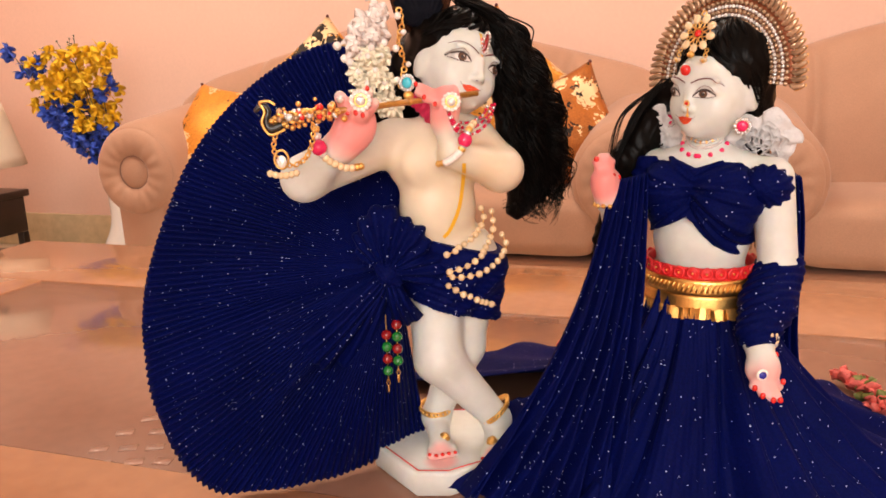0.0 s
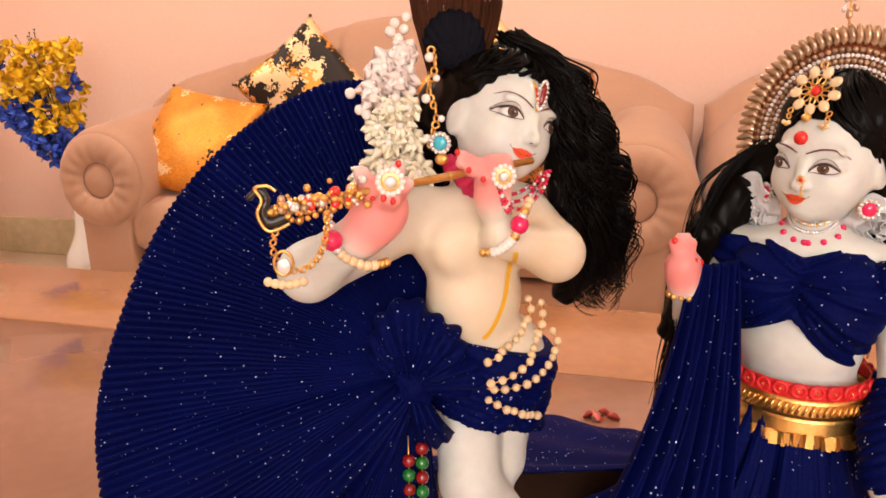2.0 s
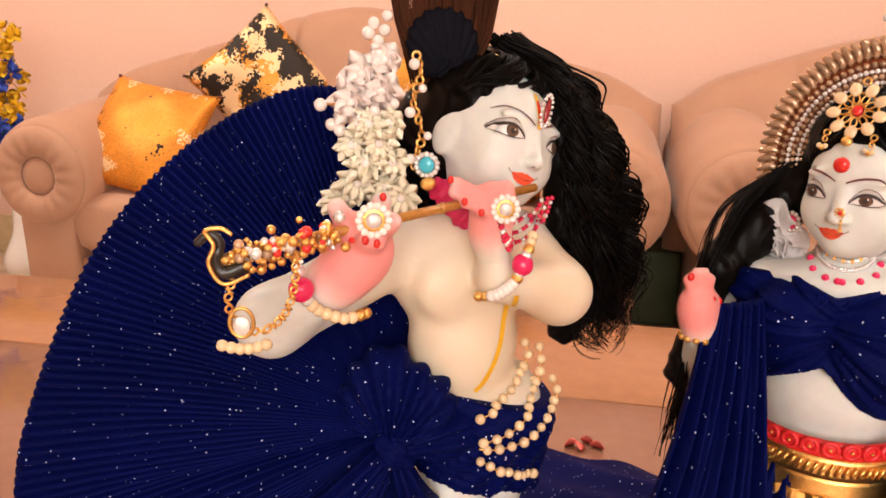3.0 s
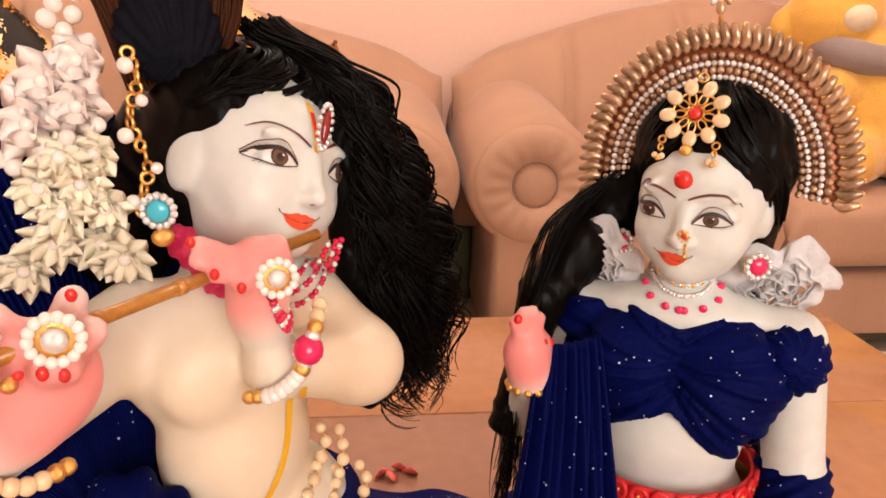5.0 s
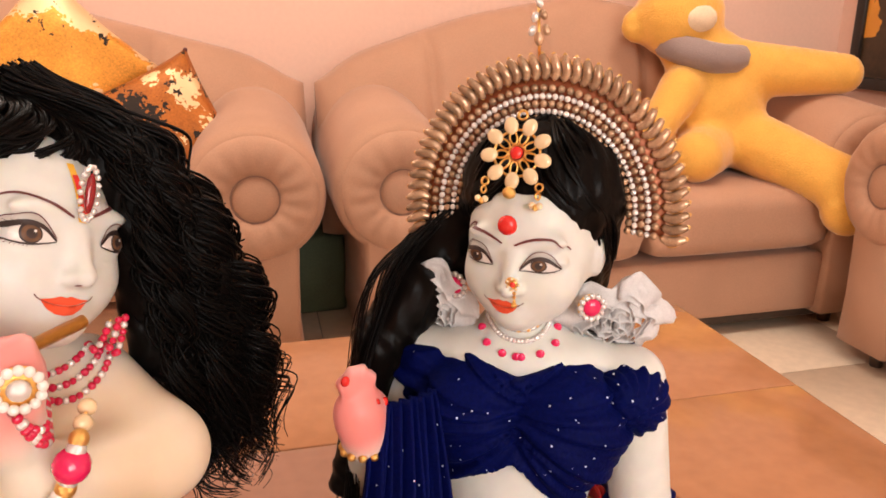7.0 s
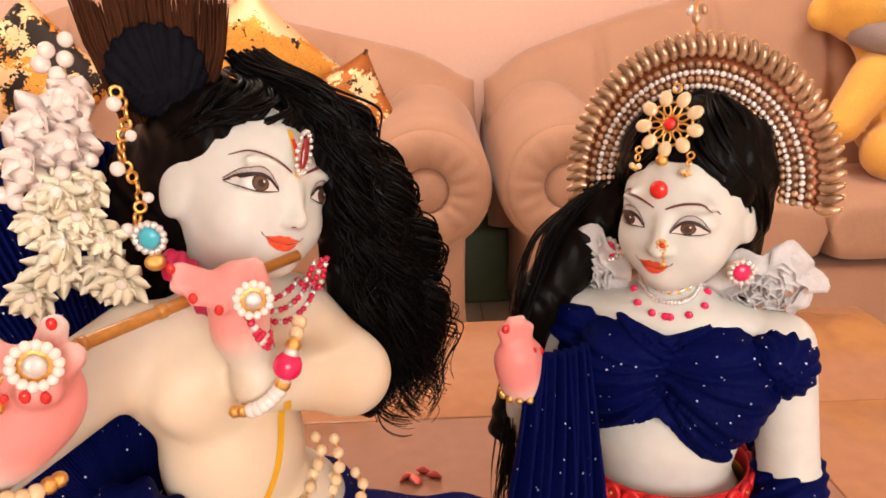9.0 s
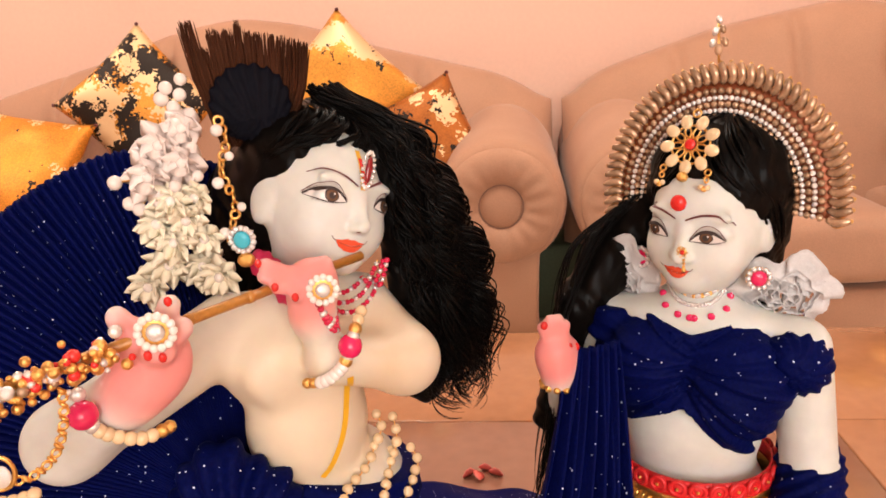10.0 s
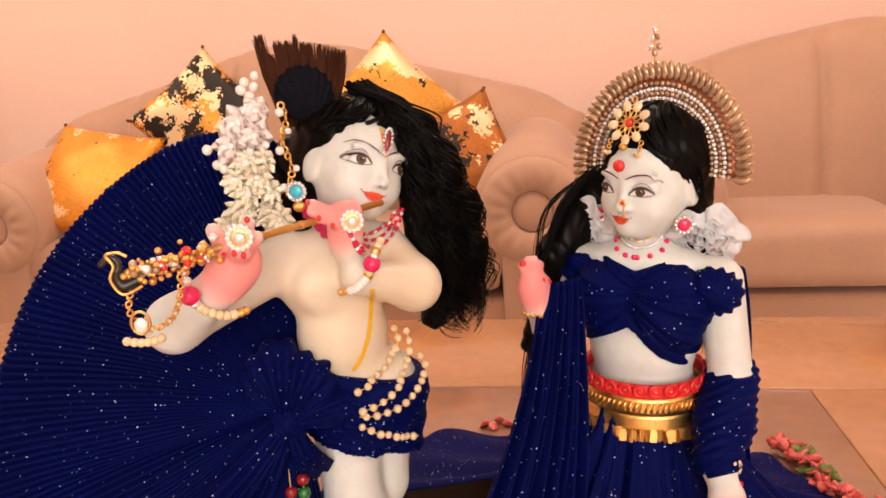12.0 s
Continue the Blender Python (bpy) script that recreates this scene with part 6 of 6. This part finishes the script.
# organza roses on both shoulders
for c, yaw in (((0.338, 0.806, 0.884), -30), ((0.252, 0.890, 0.886), -70)):
    rose = thing("fabric_rose", c, "crumpled silver organza rose at the shoulder", "fabric flower", "organza shoulder roses", frame_m=CM @ Matrix())
    rm = pose(0, 0, 0, -70, 0, yaw) @ Matrix.Diagonal((1.08, 1.08, 1.08, 1))
    for k in range(20):
        a0, R, h = k * 2.4, 0.003 + 0.0011 * k, 0.013 - 0.0004 * k

        def leaf(u, v, a0=a0, R=R, h=h, k=k):
            a = a0 + (u - 0.5) * (2.6 - 0.06 * k)
            rr = R + 0.007 * v * v * (0.3 + k / 12) + 0.0022 * math.sin(9 * u + 1.7 * k) + 0.0012 * math.sin(17 * u + k)
            return rm @ Vector((rr * math.cos(a), rr * math.sin(a), h * (v - 0.35) + 0.0034 * math.sin(13 * u + 2 * k) * v))
        thick(part("petal", give(sheet(leaf, 14, 6), M_ORGANZA), None, rose), 0.0005)

lady_tree = Both(bvh_of(r_body), bvh_of(bodice))


def rim_on(tree, ang, z, lift):
    """A point on the lady's skin at a bearing round her axis."""
    c = Vector((0.296, 0.846, z))
    w = Vector((math.sin(radians(ang)), -math.cos(radians(ang)), 0))
    hit = tree.ray_cast(c + w * 0.2, -w)
    return hit[0] + w * lift


r_body_tree = bvh_of(r_body)
NL = (0.283, 0.82, 0.885)
nk = thing("necklace", NL, "fine crystal choker with pink diamond drops", "necklace", frame_m=CM)
for i in range(26):
    a = -108 + 136 * i / 25
    s = math.sin(math.pi * i / 25)
    p = rim_on(r_body_tree, a, 0.893 - 0.009 * s, 0.001)
    bead("crystal", "crystal" if i % 3 else "gold", p, 0.0021, nk, NL)
    p2 = rim_on(r_body_tree, a, 0.888 - 0.010 * s, 0.001)
    bead("crystal", "crystal", p2, 0.0019, nk, NL)
    if i % 4 == 1 or i == 12:
        bead("diamond_drop", "pink", rim_on(r_body_tree, a, 0.8825 - 0.0125 * s, 0.0012), (0.0028, 0.0016, 0.0028), nk, NL, pose(0, 0, 0, 0, 45, -40))

BB = (0.29, 0.84, 0.72)
belt = thing("waist_belt", BB, "gold belt with red lace and foil fringe", "belt", frame_m=CM)


def waist(ang, z, grow=0.0):
    a = radians(ang)
    return Vector(rb((0.0595 + grow) * math.sin(a), -0.007 - (0.0555 + grow) * math.cos(a), z))


def band(z0, z1, g0, g1):
    return sheet(lambda u, v: waist(360 * u, z0 + (z1 - z0) * v, g0 + (g1 - g0) * v), 96, 4, True)


thick(cpart("lace_band", band(0.752, 0.738, 0.000, 0.002), M_LACE, belt, BB), 0.002)
thick(cpart("braid", band(0.739, 0.722, 0.003, 0.004), M_GOLD, belt, BB), 0.003)
thick(cpart("foil_band", band(0.722, 0.703, 0.003, 0.005), M_GOLD, belt, BB), 0.0012)
ROS = bmesh.new()
ring(ROS, (0, 0, 0), 0.0054, 0.0021, pose(0, 0, 0, 90), 18, 6, 0.0054)
ball(ROS, (0, 0, 0), (0.0046, 0.001, 0.0046), 12)
ROS = give(mesh_of(ROS, "lace_ring"), M_LACE)
FOIL = bmesh.new()
box(FOIL, (-0.0034, -0.0003, -0.012), (0.0034, 0.0003, 0.0), 0.0)
FOIL = give(mesh_of(FOIL, "foil_strip", False), M_GOLD)
TWIST = bmesh.new()
rod(TWIST, (-0.0022, 0, -0.0045), (0.0022, 0, 0.0045), 0.0013, seg=7)
TWIST = give(mesh_of(TWIST, "braid_twist"), M_GOLD)
for i in range(27):
    a = 360 * i / 27
    face = pose(0, 0, 0, 0, 0, R_YAW - 0.0) @ pose(0, 0, 0, 0, 0, a)
    part("lace_ring", ROS, None, belt, m=Matrix.Translation(waist(a, 0.7465, 0.0035) - Vector(BB)) @ face)
    bead("lace_stud", "gold", waist(a, 0.7465, 0.0052), 0.0014, belt, BB)
for i in range(74):
    a = 360 * i / 74
    face = pose(0, 0, 0, 0, 0, R_YAW + a)
    part("braid_twist", TWIST, None, belt, m=Matrix.Translation(waist(a, 0.7305, 0.0065) - Vector(BB)) @ face)
for i in range(96):
    a = 360 * i / 96 + rnd.uniform(-1, 1)
    part("foil_strip", FOIL, None, belt, m=Matrix.Translation(waist(a, 0.708 + rnd.uniform(-0.002, 0.001), 0.006) - Vector(BB)) @ pose(0, 0, 0, 0, 0, R_YAW + a) @ pose(0, 0, 0, rnd.uniform(-14, 4), rnd.uniform(-9, 9), rnd.uniform(-35, 35)))

VB = (0.32, 0.735, 0.69)
wr = thing("bracelet", VB, "pearl and pink stone bracelet at the lowered wrist", "bracelet", frame_m=CM)
ax = (Vector((0.318, 0.735, 0.690)) - Vector((0.338, 0.762, 0.718))).normalized()
for rowz in (0, 1):
    for i in range(20):
        a = 2 * math.pi * i / 20
        q = ax.to_track_quat("Z", "Y") @ Vector((0.0185 * math.cos(a), 0.0185 * math.sin(a), 0.0045 * rowz - 0.003))
        bead("bead", "pearl" if (i + rowz) % 4 else "crystal", Vector((0.319, 0.736, 0.691)) + q, 0.0027, wr, VB)
EB = (0.3105, 0.6985, 0.665)
er2 = thing("finger_ring", EB, "round blue and white eye-bead ring", "finger ring", frame_m=CM)
bead("white_rim", "white", EB, (0.0062, 0.0025, 0.0062), er2, EB)
M_BLUEGLASS = mat("cobalt_glass", (0.01, 0.015, 0.30), 0.12, var=0.05, bump=0.0, coat=0.5)
bm = bmesh.new()
ball(bm, (0, -0.0018, 0), (0.0040, 0.0018, 0.0040), 16)
part("blue_eye", bm, M_BLUEGLASS, er2)
UB = (0.187, 0.855, 0.812)
wl = thing("bracelet", UB, "tiny gold bead bracelet at the raised wrist", "bracelet", frame_m=CM)
for i in range(12):
    a = 2 * math.pi * i / 12
    bead("bead", "gold", Vector((0.188 + 0.014 * math.cos(a), 0.865 + 0.014 * math.sin(a), 0.811)), 0.0030, wl, UB)

# ---- cushions on the long sofa ----
def cushion_mesh(size, puff, seed):
    r = random.Random(seed)
    n = 26
    bm = bmesh.new()
    grid = {}
    ph = [r.uniform(0, 6) for _ in range(4)]
    for side in (-1, 1):
        for i in range(n + 1):
            for j in range(n + 1):
                edge = i in (0, n) or j in (0, n)
                if edge and side == 1:
                    continue
                x, z = 2 * i / n - 1, 2 * j / n - 1
                pin = 1 - 0.075 * (1 - z * z) * abs(x) ** 3, 1 - 0.075 * (1 - x * x) * abs(z) ** 3
                h = puff * ((1 - x * x) * (1 - z * z)) ** 0.42 * (1 + 0.10 * math.sin(4 * x + ph[0]) * math.sin(5 * z + ph[1]))
                grid[side, i, j] = bm.verts.new((x * size / 2 * pin[0], side * h, z * size / 2 * pin[1]))
    for side in (-1, 1):
        for i in range(n):
            for j in range(n):
                def g(a, b):
                    return grid[(side, a, b)] if (side, a, b) in grid else grid[(-1, a, b)]
                q = (g(i, j), g(i + 1, j), g(i + 1, j + 1), g(i, j + 1))
                bm.faces.new(q if side == -1 else q[::-1])
    return bm


for c, rot, size, m, label in (
        ((-1.83, 2.78, 0.715), (-36, 9, -6), 0.46, sequin("gold_sequin", 0.72, 1.3, (0.74, 0.28, 0.03), 0.62), "bright gold sequin cushion leaning on the sofa arm"),
        ((-1.45, 3.00, 0.915), (-16, 48, 4), 0.42, sequin("gold_black_sequin", 0.565, 4.1), "gold and black patched sequin cushion on its corner"),
        ((-0.70, 3.00, 0.925), (-16, 44, -4), 0.42, sequin("pale_gold_sequin", 0.66, 7.7), "pale gold sequin cushion on its corner"),
        ((-0.41, 2.84, 0.730), (-16, -24, 10), 0.40, sequin("amber_sequin", 0.58, 2.6, (0.42, 0.13, 0.02), 0.66), "amber and black sequin cushion beside the arm")):
    cu = thing("cushion", c, label, "cushion", "sequin cushions")
    cu.matrix_world = pose(*c, *rot)
    part("cover", cushion_mesh(size, 0.075, int(c[0] * 100)), m, cu)
    for sx in (-1, 1):
        for sz in (-1, 1):
            bm = bmesh.new()
            ball(bm, (sx * size / 2 * 0.985, 0, sz * size / 2 * 0.985), 0.007, 8)
            part("corner_tip", bm, M_BROWPAINT, cu)

# ---- the flower vase beside the sofa ----
vase = thing("flower_vase", (-2.62, 3.04, 0), "tall white ceramic vase with heaped yellow and blue silk flowers", "flower vase")


def vase_body(u, v):
    a = 2 * math.pi * u
    r = 0.045 + 0.060 * math.exp(-((v - 0.22) / 0.20) ** 2) + 0.012 * v ** 6
    return (r * math.cos(a), r * math.sin(a), 0.005 + 0.50 * v)


thick(part("vase", give(sheet(vase_body, 32, 24, True), M_CERAMIC), None, vase), 0.005)
fr = random.Random(3)


def silk_flower(material):
    bm = bmesh.new()
    for i in range(5):
        a = 2 * math.pi * i / 5
        petal(bm, (0, 0, 0), (math.cos(a), math.sin(a), 0.45), 0.030, 0.013, 0.2)
    ball(bm, (0, 0, 0.004), 0.005, 8)
    bmesh.ops.recalc_face_normals(bm, faces=bm.faces)
    return give(mesh_of(bm, "silk_flower"), material)


SY, SBL = silk_flower(M_YFLOWER), silk_flower(M_BFLOWER)
tips = []
VC = Vector((-2.62, 3.04, 0))
while len(tips) < 210:
    x, t, d = fr.uniform(-1, 1), fr.random(), fr.uniform(-1, 1)
    half = 0.40 * t ** 0.62
    notch = 0.10 * math.exp(-(((x - 0.1) / 0.22) ** 2)) + 0.10 * x * x
    if abs(d) > math.sqrt(max(0, 1 - x * x)) or t > 1 - notch * 1.2:
        continue
    p = Vector((-2.86 + (0.20 * (1 - t)) + x * half, 3.02 + 0.12 * d, 0.60 + 0.53 * t))
    if all((p - q).length > 0.022 for q in tips):
        tips.append(p)
for i, p in enumerate(tips):
    blue = (math.sin(13 * p.x + 9 * p.z) + math.sin(17 * p.z - 7 * p.x) + fr.uniform(-0.9, 0.9)) > 0.55 or p.z < 0.74
    m = Matrix.Translation(p - VC) @ pose(0, 0, 0, fr.uniform(40, 120), fr.uniform(-50, 50), fr.uniform(-40, 40)) @ Matrix.Diagonal((*[fr.uniform(1.15, 1.6)] * 3, 1))
    part("silk_flower", SBL if blue else SY, None, vase, m=m)
bm = bmesh.new()
for i in range(26):
    p = fr.choice(tips) - VC
    rod(bm, (0, 0, 0.47), p, 0.003, 0.002, 6)
for i in range(16):
    p = max((fr.choice(tips) for _ in range(7)), key=lambda q: q.z) - VC
    e = p + Vector((fr.uniform(-0.05, 0.05), fr.uniform(-0.03, 0.03), fr.uniform(0.03, 0.07)))
    rod(bm, p, e, 0.0016, 0.001, 5)
    ball(bm, e, 0.004, 6)
part("stem", bm, M_STEM, vase)

# ---- side table and lamp ----
st = thing("side_table", (-3.46, 2.82, 0), "small espresso wood side table beside the sofa", "side table")
for name, lo, hi in (("tabletop", (-0.25, -0.25, 0.385), (0.25, 0.25, 0.42)), ("drawer_box", (-0.23, -0.23, 0.20), (0.23, 0.23, 0.384)), ("shelf", (-0.23, -0.23, 0.08), (0.23, 0.23, 0.10))):
    bm = bmesh.new()
    box(bm, lo, hi, 0.006)
    part(name, bm, M_DARKWOOD, st)
for x in (-0.21, 0.21):
    for y in (-0.21, 0.21):
        bm = bmesh.new()
        box(bm, (x - 0.02, y - 0.02, 0), (x + 0.02, y + 0.02, 0.199), 0.004)
        part("leg", bm, M_DARKWOOD, st)
lp = thing("table_lamp", (-3.27, 2.82, 0.42), "table lamp with cream linen cone shade", "table lamp")
bm = bmesh.new()
rod(bm, (0, 0, 0), (0, 0, 0.02), 0.07, 0.06, 24)
rod(bm, (0, 0, 0.02), (0, 0, 0.16), 0.02, 0.014, 16)
ball(bm, (0, 0, 0.07), (0.045, 0.045, 0.045), 20)
part("base", bm, M_DARKWOOD, lp)
thick(part("shade", give(sheet(lambda u, v: ((0.235 - 0.075 * v) * math.cos(2 * math.pi * u), (0.235 - 0.075 * v) * math.sin(2 * math.pi * u), 0.145 + 0.30 * v), 48, 6, True), M_SHADE), None, lp), 0.003)

# ---- soft toy on the loveseat ----
TDB = (1.5, 2.9, 0.52)


def toy(parts_):
    return skin_mesh(parts_, 0.011, 0.03, None, lambda P: 0.0035 * np.sin(P[..., 0] * 130) * np.sin(P[..., 1] * 140) * np.sin(P[..., 2] * 120))


t_body = toy([f_ell((1.50, 2.93, 0.77), (0.20, 0.16, 0.245)), f_ell((1.36, 2.97, 1.08), (0.160, 0.14, 0.145)), f_ell((1.45, 2.94, 0.95), (0.15, 0.12, 0.10)), f_ell((1.215, 3.0, 1.05), (0.06, 0.04, 0.06)), f_ell((1.455, 3.02, 1.18), (0.055, 0.04, 0.055)),
              f_cap((1.60, 2.88, 0.90), (1.93, 2.80, 0.885), 0.10, 0.072), f_cap((1.33, 2.86, 0.84), (1.20, 2.80, 0.70), 0.08, 0.06), f_cap((1.58, 2.84, 0.66), (1.74, 2.56, 0.56), 0.11, 0.095), f_ell((1.775, 2.50, 0.475), (0.095, 0.08, 0.10)), f_cap((1.42, 2.82, 0.63), (1.34, 2.74, 0.62), 0.10, 0.09)])
t_muzzle = toy([f_ell((1.37, 2.86, 1.075), (0.065, 0.05, 0.05))])
bm = bmesh.new()
ring(bm, (1.44, 2.945, 0.975), 0.135, 0.052, pose(0, 0, 0, 14, 8, 0), 32, 10)
vs, fs, ms = [], [], []
for me, mi in ((t_body, 0), (t_muzzle, 1), (mesh_of(bm, "scarf"), 2)):
    o = len(vs)
    vs += [tuple(v.co - Vector(TDB)) for v in me.vertices]
    fs += [tuple(i + o for i in f.vertices) for f in me.polygons]
    ms += [mi] * len(me.polygons)
me = bpy.data.meshes.new("teddy_bear")
me.from_pydata(vs, [], fs)
me.polygons.foreach_set("material_index", ms)
me.shade_smooth()
give(me, [M_TEDDY, M_TEDDY_CREAM, M_TEDDY_GREY])
solo("teddy_bear", me, None, "large golden plush teddy bear slumped on the loveseat", "soft toy", m=Matrix.Translation(TDB))

# ---- picture on the side wall ----
M_ART = mat("dark_painting", (0.05, 0.03, 0.015), 0.35, var=0.5, scale=6, fine=40, bump=0.1)
nt = M_ART.node_tree
tc, nz = nt.nodes.new("ShaderNodeTexCoord"), node(nt, "ShaderNodeTexNoise", Scale=5.5, Detail=4.0)
nt.links.new(tc.outputs["Object"], nz.inputs["Vector"])
hi_ = math_node(nt, "GREATER_THAN", nz.outputs["Fac"], 0.58)
nt.links.new(mix_color(nt, hi_, bsdf(M_ART).inputs["Base Color"].links[0].from_socket, (0.72, 0.30, 0.04)), bsdf(M_ART).inputs["Base Color"])
pic = thing("wall_picture", (X1 - 0.002, 2.72, 0.78), "black framed dark painting with amber patches", "picture")
for lo, hi in (((-0.035, -0.66, 0), (0, 0.66, 0.05)), ((-0.035, -0.66, 0.75), (0, 0.66, 0.80)), ((-0.035, -0.66, 0.0505), (0, -0.61, 0.7495)), ((-0.035, 0.61, 0.0505), (0, 0.66, 0.7495))):
    bm = bmesh.new()
    box(bm, lo, hi, 0.006)
    part("frame_rail", bm, M_PICBLACK, pic)
bm = bmesh.new()
box(bm, (-0.018, -0.609, 0.051), (-0.004, 0.609, 0.749))
part("canvas", bm, M_ART, pic, smooth=False)

# ---- green box added for the green patch between the sofas ----
bm = bmesh.new()
box(bm, (-0.13, -0.14, 0), (0.13, 0.14, 0.30), 0.02, 3)
solo("storage_box", bm, M_GREENBOX, "dull green box put in for a green patch between sofas", "storage box", m=pose(0.03, 3.30, 0, 0, 0, 3))

# ---- scattered things on the table ----
gar = thing("flower_garland", (0.612, 1.0, TZ), "coral and olive flower garland lying on the table", "garland", frame_m=CM)
CORAL, OLIVE = silk_flower(M_PINKFLOWER), silk_flower(M_GREENLEAF)
for i in range(26):
    t = i / 25
    m = Matrix.Translation((0.012 * math.sin(7 * t) + fr.uniform(-0.014, 0.014) - 0.015 * (1 - t), 0.085 - 0.20 * t, 0.008 + fr.uniform(0, 0.010))) @ pose(0, 0, 0, fr.uniform(-35, 35), fr.uniform(-35, 35), fr.uniform(0, 360)) @ Matrix.Diagonal((*[fr.uniform(0.45, 0.75)] * 3, 1))
    part("blossom", OLIVE if i % 5 in (1, 3) and 3 < i < 16 else CORAL, None, gar, m=m)
bm = bmesh.new()
tube(bm, spline([(-0.015, 0.09, 0.004), (0.005, 0.03, 0.004), (-0.008, -0.04, 0.004), (0.008, -0.11, 0.004)], 6), 0.0025, 6)
part("string", bm, M_GREENLEAF, gar)
for u, d in ((0.19, 1.262), (0.21, 1.248), (0.235, 1.265), (0.245, 1.25)):
    bm = bmesh.new()
    petal(bm, (0, 0, 0), (fr.uniform(-1, 1), fr.uniform(-1, 1), 0.1), 0.022, 0.009, 0.2)
    bmesh.ops.recalc_face_normals(bm, faces=bm.faces)
    solo("petal", bm, M_PINKFLOWER, "fallen coral silk petal on the table", "petal", "fallen petals", m=CM @ Matrix.Translation((u, d, TZ + 0.003)))

# checkered reflection in the glass, put in as a grid of paler flecks
FLECK = bmesh.new()
box(FLECK, (-0.012, -0.008, 0), (0.012, 0.008, 0.0010), 0.0004, 1)
M_FLECK = mat("gilt_fleck", (0.37, 0.20, 0.14), 0.3, 0.1, var=0.15, rand=0.15)
FLECK = give(mesh_of(FLECK, "gilt_fleck"), M_FLECK)
for i in range(9):
    for j in range(9):
        if fr.random() < 0.06:
            continue
        u, d = -0.50 + 0.040 * i + 0.004 * (j % 2) * 5 + fr.uniform(-0.004, 0.004), 0.885 + 0.042 * j + fr.uniform(-0.004, 0.004)
        if u < -0.52 + 0.035 * (j - 1):
            continue
        w = tab.matrix_world.inverted() @ (CM @ Vector((u, d, TZ - 0.0014)))
        part("gilt_fleck", FLECK, None, tab, m=Matrix.Translation(w) @ pose(0, 0, 0, 0, 0, 17 + fr.uniform(-12, 12)))

# ---- floor tiles ----
TILE = bmesh.new()
box(TILE, (-0.298, -0.298, -0.012), (0.298, 0.298, 0.0), 0.0015, 1)
TILE = give(mesh_of(TILE, "floor_tile"), M_TILE)
floor_ob = bpy.data.objects["floor"]
for i in range(11):
    for j in range(10):
        part("floor_tile", TILE, None, floor_ob, m=Matrix.Translation((X0 + 0.15 + 0.6 * i, Y0 + 0.2 + 0.6 * j, 0)))
